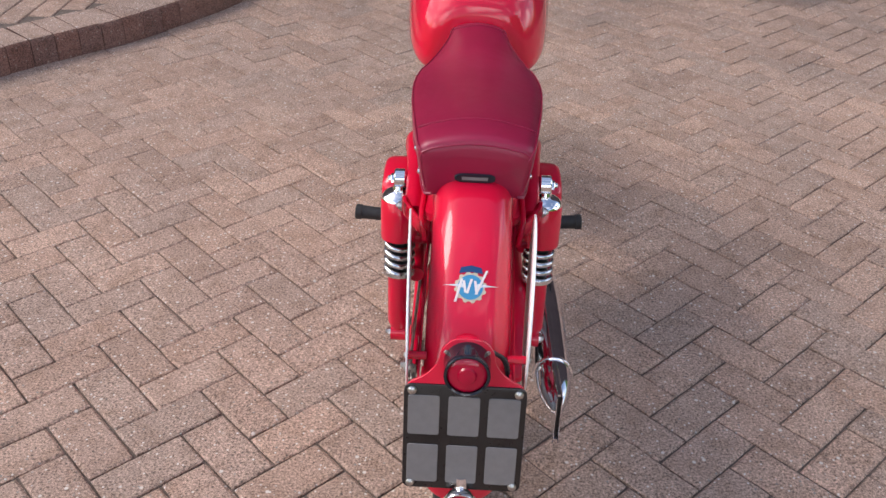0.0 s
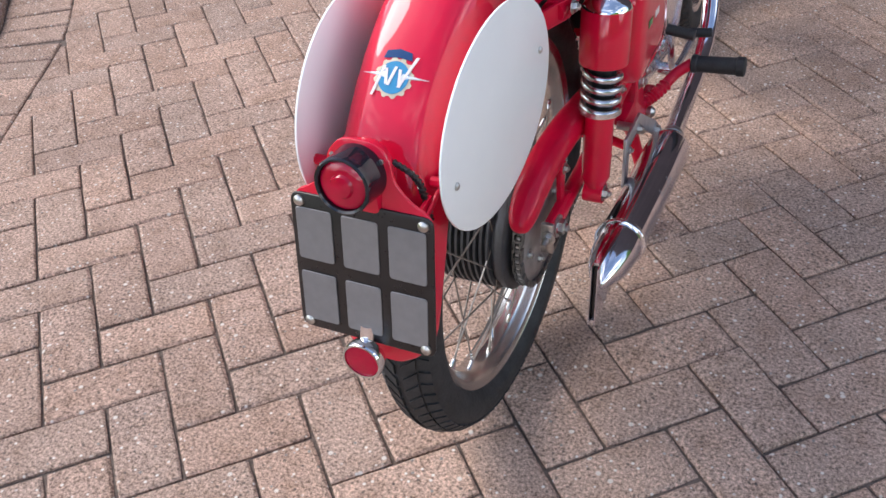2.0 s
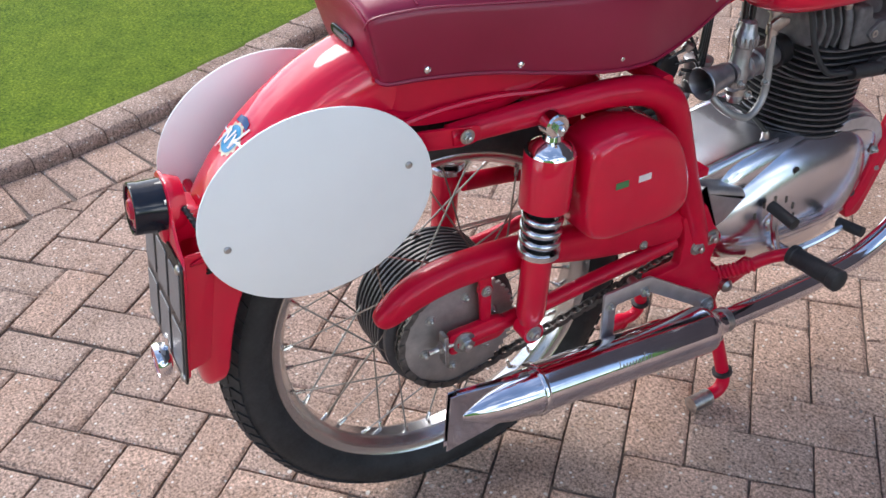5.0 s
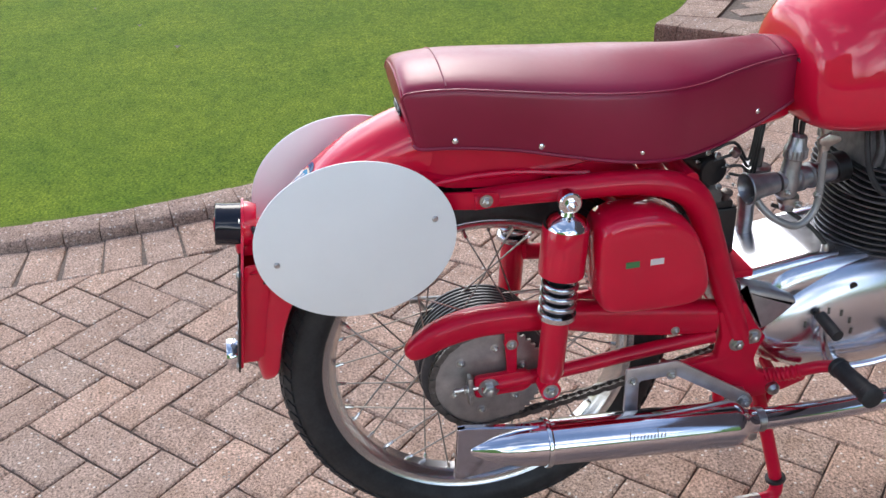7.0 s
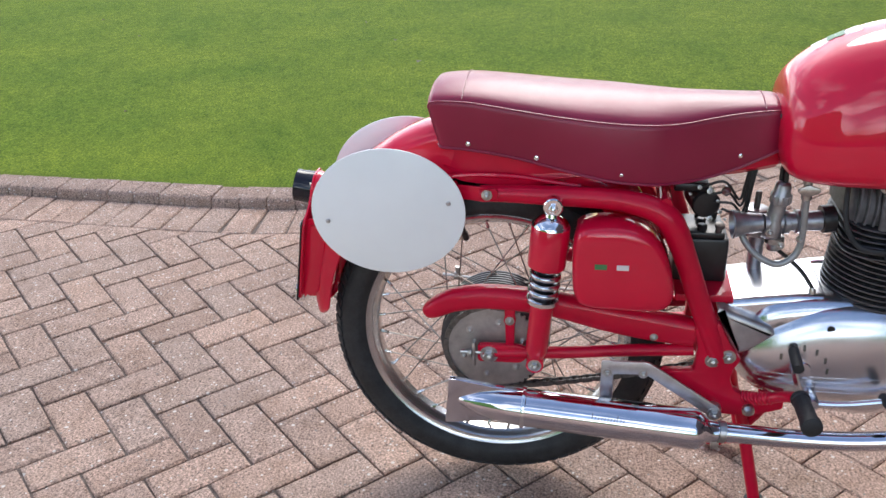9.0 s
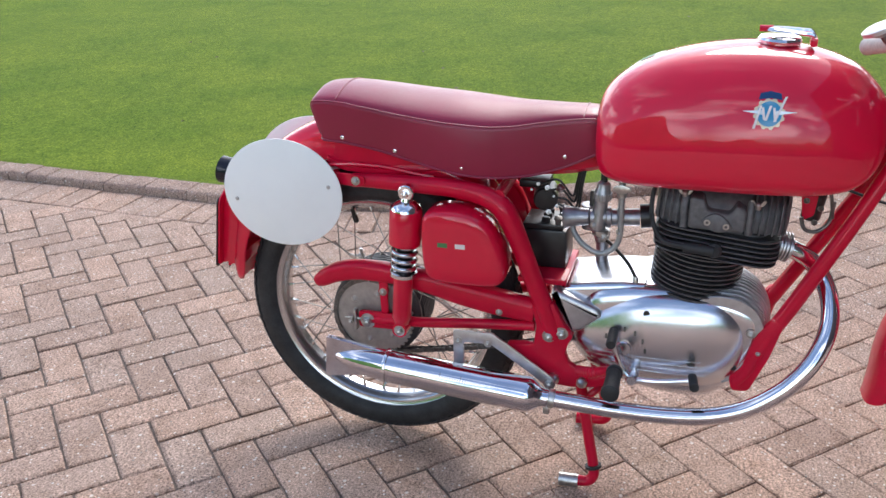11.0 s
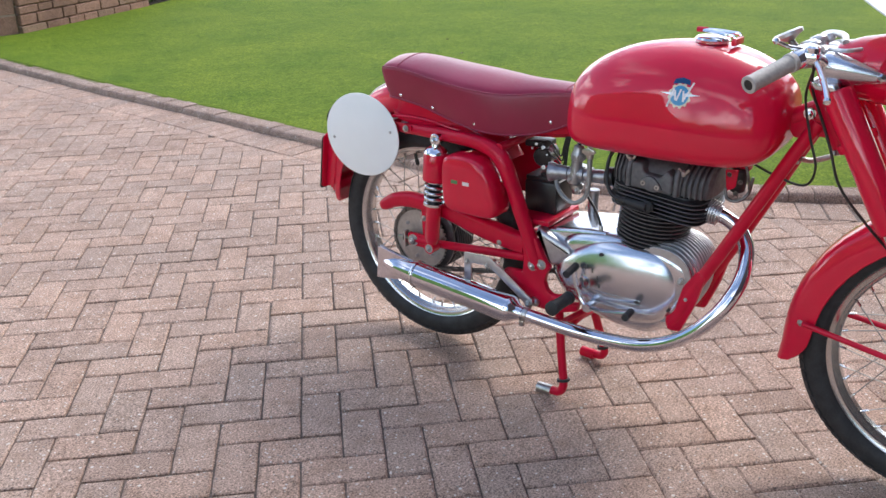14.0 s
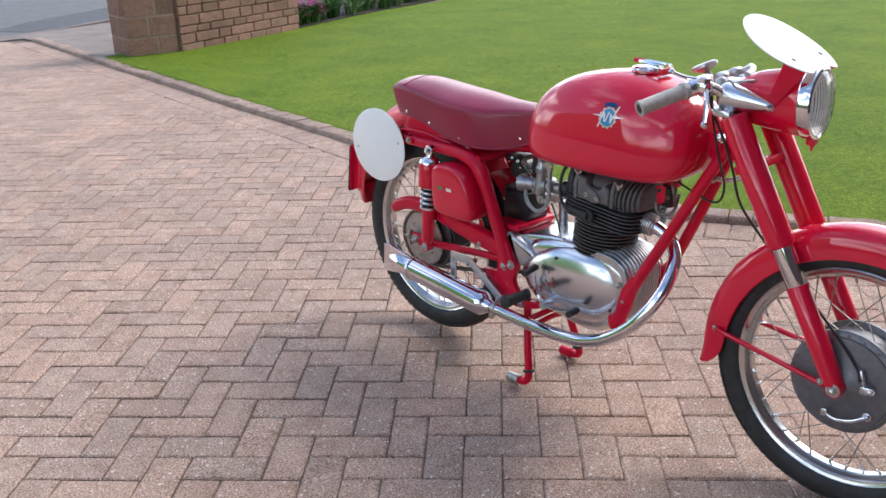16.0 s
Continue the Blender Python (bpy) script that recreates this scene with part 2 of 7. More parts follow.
GRASS = leafy("lawn_grass", [(0.114, 0.175, 0.016), (0.148, 0.22, 0.022), (0.188, 0.262, 0.031), (0.13, 0.196, 0.018)], 0.75, 1.6)
n = Nodes("lawn_turf", 0.9)
fine = n.ramp(n.noise(110, 5, 0.75), [(0.36, (0.036, 0.08, 0.006)), (0.52, (0.128, 0.193, 0.015)), (0.66, (0.217, 0.288, 0.028))])
n.colour(n.mix(1.0, fine, n.mix(1.0, n.ramp(n.noise(1.6, 5, 0.65), [(0.3, (0.7, 0.8, 0.7)), (0.7, (1.24, 1.12, 1.15))]), n.ramp(n.noise(26, 5, 0.72), [(0.34, (0.7, 0.75, 0.68)), (0.66, (1.2, 1.16, 1.16))]), "MULTIPLY"), "MULTIPLY"))
n.bump(n.noise(70, 6, 0.75), 0.5, 0.008)
n.b.inputs["Specular IOR Level"].default_value = 0.1
TURF = n.m
LEAF = leafy("border_leaf", [(0.03, 0.09, 0.025), (0.06, 0.14, 0.035), (0.1, 0.17, 0.05)], scale=6)
PALE_LEAF = leafy("pale_border_leaf", [(0.12, 0.2, 0.09), (0.2, 0.27, 0.14), (0.14, 0.22, 0.08)], scale=6)
PETAL = leafy("magenta_petal", [(0.42, 0.02, 0.2), (0.55, 0.05, 0.3), (0.5, 0.12, 0.36)], scale=8)
DEAD = leafy("dry_leaf", [(0.1, 0.06, 0.03), (0.06, 0.05, 0.03)])

# ---- mesh helpers ----
from mathutils.bvhtree import BVHTree


class Shape:
    """Collects vertices and faces for one mesh."""

    def __init__(self):
        self.v, self.f = [], []

    def put(self, verts, faces):
        k = len(self.v)
        self.v += [tuple(p) for p in verts]
        self.f += [tuple(i + k for i in q) for q in faces]
        return self

    def mesh(self, name, smooth=35):
        me = bpy.data.meshes.new(name)
        me.from_pydata(self.v, [], self.f)
        bm = bmesh.new()
        bm.from_mesh(me)
        bmesh.ops.recalc_face_normals(bm, faces=bm.faces)
        bm.to_mesh(me)
        bm.free()
        if smooth:
            me.polygons.foreach_set("use_smooth", [True] * len(me.polygons))
            me.set_sharp_from_angle(angle=radians(smooth))
        return me


def part(name, shape, material, parent, label="", smooth=35):
    """Links a shape as one mesh object under a thing or a part."""
    me = shape.mesh(name, smooth) if isinstance(shape, Shape) else shape
    if not me.materials:
        me.materials.append(material)
    ob = new(name, me)
    ob.parent = parent
    if label:
        tagged(ob, label)
    return ob


def split_parts(name, shape, material, parent, label="", smooth=35):
    """Links each separate cluster of a shape as a part of its own."""
    root = list(range(len(shape.v)))

    def find(i):
        while root[i] != i:
            root[i] = root[root[i]]
            i = root[i]
        return i

    for q in shape.f:
        for i in q[1:]:
            root[find(i)] = find(q[0])
    lumps = {}
    for i in range(len(shape.v)):
        lumps.setdefault(find(i), []).append(i)
    boxes = []
    for ids in lumps.values():
        pts = np.array([shape.v[i] for i in ids])
        boxes.append([pts.min(0) - 0.0003, pts.max(0) + 0.0003, set(ids)])
    merged = True
    while merged:
        merged = False
        for a in range(len(boxes)):
            for b in range(a + 1, len(boxes)):
                if (boxes[a][0] <= boxes[b][1]).all() and (boxes[b][0] <= boxes[a][1]).all():
                    boxes[a] = [np.minimum(boxes[a][0], boxes[b][0]), np.maximum(boxes[a][1], boxes[b][1]), boxes[a][2] | boxes[b][2]]
                    del boxes[b]
                    merged = True
                    break
            if merged:
                break
    out = []
    for _, _, ids in boxes:
        order = sorted(ids)
        new_id = {i: k for k, i in enumerate(order)}
        s = Shape()
        s.put([shape.v[i] for i in order], [tuple(new_id[i] for i in q) for q in shape.f if q[0] in ids])
        out.append(part(name, s, material, parent, label, smooth))
    return out


def smooth_path(pts, n=6):
    """A Catmull-Rom curve through points of any size."""
    p = [np.array(q, float) for q in pts]
    p = [2 * p[0] - p[1]] + p + [2 * p[-1] - p[-2]]
    out = []
    for i in range(1, len(p) - 2):
        a, b, c, d = p[i - 1 : i + 3]
        for k in range(n):
            t = k / n
            out.append(0.5 * (2 * b + (c - a) * t + (2 * a - 5 * b + 4 * c - d) * t * t + (3 * b - a - 3 * c + d) * t**3))
    return out + [p[-2]]


def rings(shape, loops, cap=True, closed=False):
    """Faces between loops of equal length."""
    m = len(loops[0])
    faces = []
    n = len(loops)
    for i in range(n if closed else n - 1):
        for j in range(m):
            a, b = i * m + j, i * m + (j + 1) % m
            c, d = ((i + 1) % n) * m + (j + 1) % m, ((i + 1) % n) * m + j
            faces.append((a, b, c, d))
    if cap and not closed:
        faces += [tuple(range(m))[::-1], tuple(range((n - 1) * m, n * m))]
    return shape.put([p for l in loops for p in l], faces)


def tube(shape, pts, r, seg=12, n=6, flat=1.0):
    """A tube along a smooth path; a fourth number in a point is its own radius."""
    path = smooth_path([tuple(p) + ((r,) if len(p) == 3 else ()) for p in pts], n) if n > 1 else [np.array(tuple(p) + ((r,) if len(p) == 3 else ())) for p in pts]
    up = None
    loops = []
    for i, q in enumerate(path):
        a, b = path[max(i - 1, 0)][:3], path[min(i + 1, len(path) - 1)][:3]
        t = Vector(b - a).normalized()
        if up is None:
            up = t.orthogonal().normalized()
        up = (up - t * up.dot(t)).normalized()
        side = t.cross(up)
        loops.append([Vector(q[:3]) + (up * math.cos(w) + side * math.sin(w) * flat) * q[3] for w in (2 * math.pi * k / seg for k in range(seg))])
    return rings(shape, loops)


def frame_of(axis):
    """Two directions across an axis."""
    a = Vector(axis).normalized()
    u = a.orthogonal().normalized() if abs(a.x) < 0.9 else Vector((0, 1, 0))
    u = (u - a * u.dot(a)).normalized()
    return a, u, a.cross(u)


def lathe(shape, profile, centre, axis, seg=32, closed=False, cap=True):
    """Turns a profile of (distance along the axis, radius) round an axis."""
    a, u, w = frame_of(axis)
    c = Vector(centre)
    loops = [[c + a * d + (u * math.cos(k) + w * math.sin(k)) * max(r, 1e-5) for k in (2 * math.pi * j / seg for j in range(seg))] for d, r in profile]
    return rings(shape, loops, cap=cap, closed=closed)


def box(shape, centre, size, bevel=0.002, turn=None, seg=2):
    """A box with rounded edges."""
    bm = bmesh.new()
    bmesh.ops.create_cube(bm, size=1)
    bmesh.ops.scale(bm, vec=size, verts=bm.verts)
    if bevel:
        bmesh.ops.bevel(bm, geom=bm.edges[:], offset=min(bevel, min(size) * 0.45), segments=seg, affect="EDGES", profile=0.5)
    m = Matrix.Translation(centre) @ (turn.to_4x4() if turn else Matrix())
    bm.verts.index_update()
    shape.put([m @ v.co for v in bm.verts], [[v.index for v in f.verts] for f in bm.faces])
    bm.free()
    return shape


def inset(poly, d):
    """Moves the corners of an outline inwards."""
    p = [Vector(q) for q in poly]
    n = len(p)
    area = sum(p[i].x * p[(i + 1) % n].y - p[(i + 1) % n].x * p[i].y for i in range(n))
    sgn = 1 if area > 0 else -1
    out = []
    for i in range(n):
        e1, e2 = (p[i] - p[i - 1]).normalized(), (p[(i + 1) % n] - p[i]).normalized()
        n1, n2 = Vector((-e1.y, e1.x)) * sgn, Vector((-e2.y, e2.x)) * sgn
        k = (n1 + n2) / max(1 + n1.dot(n2), 0.5)
        out.append(p[i] + k * d)
    return out


def slab(shape, outline, x0, x1, bevel=0.002, steps=2, place=None):
    """An outline in (y, z), given depth along x, with rounded rims. place: turns (x, y, z) into its true place."""
    place = place or (lambda x, y, z: (x, y, z))
    bevel = min(bevel, abs(x1 - x0) * 0.48)
    sg = 1 if x1 > x0 else -1
    near, far = [], []
    for k in range(steps + 1):
        a = math.pi / 2 * k / steps
        ring, depth = inset(outline, bevel * (1 - math.sin(a))), sg * bevel * (1 - math.cos(a))
        near.append([place(x0 + depth, *q) for q in ring])
        far.append([place(x1 - depth, *q) for q in ring])
    loops = near + far[::-1]
    return rings(shape, loops)


def round_outline(pts, n=5):
    """A smooth closed outline through points."""
    p = [np.array(q, float) for q in pts]
    m = len(p)
    out = []
    for i in range(m):
        a, b, c, d = p[i - 1], p[i], p[(i + 1) % m], p[(i + 2) % m]
        for k in range(n):
            t = k / n
            out.append(tuple(0.5 * (2 * b + (c - a) * t + (2 * a - 5 * b + 4 * c - d) * t * t + (3 * b - a - 3 * c + d) * t**3)))
    return out


def corners(pts, r, n=4):
    """An outline with its corners rounded to a radius."""
    p = [Vector(q) for q in pts]
    out = []
    for i in range(len(p)):
        a, b, c = p[i - 1], p[i], p[(i + 1) % len(p)]
        d = min(r, (a - b).length * 0.45, (c - b).length * 0.45)
        s, e = b + (a - b).normalized() * d, b + (c - b).normalized() * d
        for k in range(n + 1):
            t = k / n
            out.append(tuple((1 - t) ** 2 * s + 2 * t * (1 - t) * b + t * t * e))
    return out


def bolt(shape, at, axis, r=0.006, h=0.006, stud=0.008, washer=True):
    """A hexagon head with washer and a rounded end of thread."""
    if washer:
        lathe(shape, [(0, r * 1.45), (0.0012, r * 1.45), (0.0014, r * 1.2)], at, axis, 16)
    lathe(shape, [(0.001, r), (h * 0.85, r), (h, r * 0.85)], at, axis, 6)
    if stud:
        lathe(shape, [(h * 0.9, r * 0.55), (h + stud * 0.7, r * 0.55), (h + stud, r * 0.2)], at, axis, 10)
    return shape


def mirrored(shape):
    s = Shape()
    s.v = [(-x, y, z) for x, y, z in shape.v]
    s.f = [q[::-1] for q in shape.f]
    return s


def smoothed(table, n=5):
    return [tuple(q) for q in smooth_path(table, n)]

# ---- the place: driveway of herringbone blocks, lawn behind a low kerb, garden wall and street ----
ground_s = Shape()
ground_s.put([(-400, -400, -0.06), (400, -400, -0.06), (400, 400, -0.06), (-400, 400, -0.06)], [(0, 1, 2, 3)])
ground = part("ground", ground_s, SOIL, None)
tagged(ground, "bare earth under the driveway and gardens", "ground", kind="structure")

# foot of the lawn kerb, from the street to the step beside the house
KERB_FOOT = [tuple(q) for q in smooth_path([(-1.90, -8.9), (-1.76, -7.3), (-1.66, -6.2), (-1.57, -5.0), (-1.47, -3.9), (-1.415, -3.0), (-1.35, -2.2), (-1.305, -1.5), (-1.28, -0.95), (-1.345, -0.5), (-1.46, -0.12), (-1.6, 0.17), (-1.74, 0.45), (-1.88, 0.72), (-2.08, 0.98), (-2.36, 1.27)], 8)]
STEP_FOOT = [tuple(q) for q in smooth_path([(-2.46, 1.33), (-2.12, 1.64), (-1.84, 1.97), (-1.72, 2.12), (-1.59, 2.27), (-1.47, 2.41), (-1.33, 2.62), (-1.16, 2.93), (-1.05, 3.25), (-0.98, 3.7), (-0.97, 4.3)], 8)]


def walk_along(path, step, start=0.0):
    """Points at even steps along a path: place, direction."""
    out, left = [], start
    for p, q in zip(path, path[1:]):
        a, b = Vector(p), Vector(q)
        d = (b - a).length
        while left <= d:
            out.append((a + (b - a) * (left / d), (b - a).normalized()))
            left += step
        left -= d
    return out


def sheet(name, pts, z, material, depth=0.05):
    """A flat piece of ground with a skirt."""
    s = Shape()
    n = len(pts)
    s.put([(x, y, z) for x, y in pts] + [(x, y, z - depth) for x, y in pts], [tuple(range(n))] + [(i, i + n, (i + 1) % n + n, (i + 1) % n) for i in range(n)])
    return part(name, s, material, None, smooth=0)


drive = sheet("pavement", [(6.0, -9.2), (6.0, 6.0), (-0.97, 6.0)] + [(x, y) for x, y in STEP_FOOT[::-1]] + [(x, y) for x, y in KERB_FOOT[::-1]] + [(-1.9, -9.2)], -0.007, JOINT)
tagged(drive, "driveway of brown herringbone paving blocks with sandy joints", "driveway", kind="structure")

# lawn: gently uneven turf with many blades
LAWN_Z = 0.022


def lawn_height(x, y):
    return LAWN_Z + 0.008 * noise.noise(Vector((x * 0.35, y * 0.35, 0)))


kerb_back = [(p.x - d.y * 0.105, p.y + d.x * 0.105) for p, d in walk_along(KERB_FOOT, 0.2)]
s = Shape()
cols, lawn_rows = 44, []
for x0, y0 in kerb_back:
    if y0 < -6.95:
        continue
    lawn_rows.append([(x0 - 14.0 * (k / (cols - 1)) ** 1.7, y0 - 3.0 * (k / (cols - 1)) ** 1.7 * (1 if y0 < -5 else 0)) for k in range(cols)])
far_y = [1.3, 1.7, 2.4, 3.4, 5.0, 8.0]
for yy in far_y:
    lawn_rows.append([(-2.35 - 0.35 * (yy - 1.2) - 14.0 * (k / (cols - 1)) ** 1.7, yy) for k in range(cols)])
rings_v = [[(x, y, lawn_height(x, y)) for x, y in row] for row in lawn_rows]
nr = len(rings_v)
s.put([p for row in rings_v for p in row], [(i * cols + j, (i + 1) * cols + j, (i + 1) * cols + j + 1, i * cols + j + 1) for i in range(nr - 1) for j in range(cols - 1)])
lawn = part("lawn", s, TURF, None, smooth=60)
tagged(lawn, "mown green lawn behind a low block kerb", "lawn", kind="structure")

rng = np.random.default_rng(5)


def kerb_x(y):
    """The lawn's near edge at a y."""
    pts = kerb_back
    return np.interp(y, [q[1] for q in pts], [q[0] for q in pts])


def terrace_side(x):
    """Where the lawn meets the terrace."""
    return np.interp(x, [-9.0, -4.5, -3.5, -2.46, -2.3], [4.5, 2.6, 2.15, 1.33, 1.2])


def blades(count, far0, far1, height, width, y0, y1):
    """Grass blades as single triangles, scattered behind the kerb."""
    y = rng.uniform(y0, y1, count)
    u = rng.uniform(0, 1, count)
    x = kerb_x(y) - (far0 + (far1 - far0) * u)
    keep = y < terrace_side(x) - 0.04
    x, y = x[keep], y[keep]
    count = len(x)
    z = np.array([lawn_height(a, b) for a, b in zip(x, y)]) + 0.0005
    ang = rng.uniform(0, 2 * np.pi, count)
    h = height * rng.uniform(0.5, 1.25, count)
    w = width * rng.uniform(0.6, 1.3, count)
    lean = np.stack([-np.sin(ang), np.cos(ang)], 1) * (h * rng.uniform(1.6, 3.4, count))[:, None]
    dx, dy = np.cos(ang) * w / 2, np.sin(ang) * w / 2
    flip = np.where(dx * lean[:, 1] - dy * lean[:, 0] < 0, -1.0, 1.0)  # every blade shows its upper face
    dx, dy = dx * flip, dy * flip
    v = np.stack([np.stack([x - dx, y - dy, z], 1), np.stack([x + dx, y + dy, z], 1), np.stack([x + lean[:, 0], y + lean[:, 1], z + h], 1)], 1)
    return v.reshape(-1, 3)


parts_v = [blades(45000, -0.014, 0.028, 0.012, 0.0035, -6.7, 1.25)]
bv = np.concatenate(parts_v)
gm = bpy.data.meshes.new("grass")
nb = len(bv) // 3
gm.vertices.add(len(bv))
gm.vertices.foreach_set("co", bv.ravel())
gm.loops.add(len(bv))
gm.loops.foreach_set("vertex_index", np.arange(len(bv), dtype=np.int32))
gm.polygons.add(nb)
gm.polygons.foreach_set("loop_start", np.arange(0, len(bv), 3, dtype=np.int32))
gm.update(calc_edges=True)
gm.materials.append(GRASS)
grass = new("grass", gm)
tagged(grass, "short mown green grass blades of the lawn", "grass", kind="stuff")

# raised block terrace beside the house
inner = [(p.x - d.y * 0.09, p.y + d.x * 0.09) for p, d in walk_along(STEP_FOOT, 0.12)]
terrace = sheet("terrace", inner + [(-2.2, 6.0), (-9.0, 6.0), (-9.0, 4.45), (-4.5, 2.55), (-3.5, 2.1)], 0.094, JOINT, 0.15)
tagged(terrace, "raised terrace paved with brown blocks", "terrace", kind="structure")
upper = sheet("upper_step", [(-3.62, 2.5), (-3.1, 2.75), (-2.55, 3.2), (-2.2, 3.8), (-2.0, 6.0), (-9.0, 6.0), (-9.0, 5.0)], 0.24, RISER, 0.3)
tagged(upper, "dark red upper step of the terrace", "step", kind="structure")

# footway, patch and road beyond the drive
fw = sheet("footway", [(-14, -10.2), (-3.3, -9.95), (-2.5, -9.75), (-1.7, -9.5), (8, -9.3), (8, -9.2), (-1.9, -9.2), (-1.93, -8.2), (-1.86, -7.3), (-1.8, -6.5), (-2.3, -6.5), (-14, -8.3)], 0.012, SLAB)
tagged(fw, "worn concrete footway crossing the drive", "footway", kind="structure")
s = Shape()
k0 = [(-14, -10.3), (-3.3, -10.0), (-2.5, -9.8), (-1.7, -9.55), (8, -9.35)]
loops = []
for i, (x, y) in enumerate(k0):
    h = 0.05 if x < -3 else 0.015
    loops.append([(x, y, -0.05), (x, y, h - 0.015), (x, y + 0.015, h), (x, y + 0.1, h), (x, y + 0.1, -0.05)])
rings(s, loops)
tagged(part("street_kerb", s, SLAB, None), "pale concrete street kerb dropped at the drive", "kerb", kind="structure")
road = sheet("road", [(-60, -40), (60, -40), (60, -8.4), (8, -9.35), (-1.7, -9.55), (-2.5, -9.8), (-3.3, -10.0), (-14, -10.3), (-60, -12.1)], -0.03, ROAD, 0.02)
tagged(road, "pale worn asphalt street", "road", kind="structure")
patch = sheet("road_patch", [(-5.4, -12.6), (-4.36, -12.31), (-2.72, -11.3), (-2.0, -10.6), (-2.3, -10.1), (-3.3, -10.05), (-5.4, -10.12)], -0.026, DARK_ROAD, 0.02)
tagged(patch, "dark asphalt patch along the gutter", "road", kind="structure")

# inferred house and tree line, added to be seen only mirrored in paint and chrome
s = Shape()
# unseen wall set close, so it also blocks sky light from the upper drive
box(s, (-1.8, 4.6, 3.7), (14.4, 0.3, 7.4), 0.02)
tagged(part("wall_north", s, DARK_BRICK, None), "plain dark brick house wall", "wall", kind="structure")
# unseen backdrop, its height shaped to give the tank a dark mirrored skyline
s = Shape()
loops = []
for k in range(121):
    y = -22 + 40 * k / 120
    tall = 1.0 + 5.9 / (1 + math.exp((y + 4.4) * 2.2)) + 3.4 / (1 + math.exp((8.8 - y) * 2.0))
    tall += 0.9 * noise.noise(Vector((y * 0.55, 0, 3))) + 0.35 * noise.noise(Vector((y * 2.1, 0, 7)))
    deep = 0.5 + 0.12 * noise.noise(Vector((y * 1.3, 4, 0)))
    loops.append([(12.6 - deep, y, 0.0), (12.5 - deep, y, tall * 0.6), (12.6 - deep * 0.5, y, tall * 0.93), (12.6, y, tall), (13.0, y, tall * 0.9), (13.1, y, 0.0)])
rings(s, loops)
tagged(part("backdrop", s, LEAF, None, smooth=60), "unseen dark backdrop standing in for the mirrored tree line", "hedge", kind="structure")
# garden wall and gate pier of sandstone
wl = Vector((-1.52, -0.46)).normalized()  # along the wall
W0 = Vector((-2.53, -6.62))
wn_ = Vector((-wl.y, wl.x))
pier_s = Shape()
pc = Vector((-2.29, -6.87))
rot = Matrix.Rotation(math.atan2(-0.1, 1.0), 3, "Z")
box(pier_s, (pc.x, pc.y, 0.56), (0.50, 0.46, 1.2), 0.01, rot)
pier = part("gate_pier", pier_s, MORTAR, None)
tagged(pier, "square gate pier of red sandstone blocks", "gate pier", kind="structure")
wall_s = Shape()
wmid = W0 + wl * 0.95
box(wall_s, (wmid.x + wn_.x * 0.11, wmid.y + wn_.y * 0.11 if wn_.y < 0 else wmid.y - wn_.y * 0.11, 0.45), (1.9, 0.2, 0.95), 0.01, Matrix.Rotation(math.atan2(wl.y, wl.x), 3, "Z"))
gwall = part("garden_wall", wall_s, MORTAR, None)
tagged(gwall, "low garden wall of weathered sandstone courses", "wall", kind="structure")


def stone(parent, centre, size, rz, name="stone"):
    s = Shape()
    box(s, (0, 0, 0), size, 0.008, None, 1)
    ob = part(name, s, STONE, parent)
    ob.matrix_local = Matrix.Translation(centre) @ Matrix.Rotation(rz, 4, "Z")


rs = random.Random(8)
z, row = 0.02, 0
while z < 1.05:
    h = (0.17, 0.2, 0.19, 0.2, 0.18, 0.2)[row % 6]
    for face in range(4):
        a = face * math.pi / 2 + math.atan2(-0.1, 1.0)
        out = Vector((math.sin(a), -math.cos(a)))
        tan = Vector((math.cos(a), math.sin(a)))
        half = 0.25 if face % 2 == 0 else 0.23
        depth = 0.23 if face % 2 == 0 else 0.25
        cut = (0.3, 0.22)[row % 2]
        for t0, t1 in ((-half, -half + cut), (-half + cut + 0.008, half)):
            m = pc + tan * ((t0 + t1) / 2) + out * (depth - 0.0365)
            stone(pier, (m.x, m.y, z + h / 2), (t1 - t0 - 0.006, 0.08, h - 0.008), a)
    z += h
    row += 1
z, row = 0.0, 0
while z < 0.9:
    h = (0.085, 0.1, 0.075, 0.105, 0.09)[row % 5]
    t = -rs.random() * 0.15
    while t < 1.88:
        ln = rs.uniform(0.16, 0.36)
        a0, a1 = max(t, 0.0), min(t + ln, 1.88)
        if a1 - a0 > 0.05:
            m = W0 + wl * ((a0 + a1) / 2)
            stone(gwall, (m.x, m.y, z + h / 2), (a1 - a0 - 0.007, 0.06 + rs.uniform(0, 0.008), h - 0.007), math.atan2(wl.y, wl.x))
        t += ln
    z += h
    row += 1

# flower border along the far edge of the lawn
BED = [(-4.25, -7.12), (-5.2, -7.5), (-6.4, -7.9), (-8.0, -8.4), (-10.0, -8.9)]
bed = sheet("flower_bed", BED + [(-10.5, -10.3), (-4.2, -9.4)], 0.035, SOIL, 0.08)
tagged(bed, "dark soil of the flower border", "flower bed", kind="structure")
rp = random.Random(12)


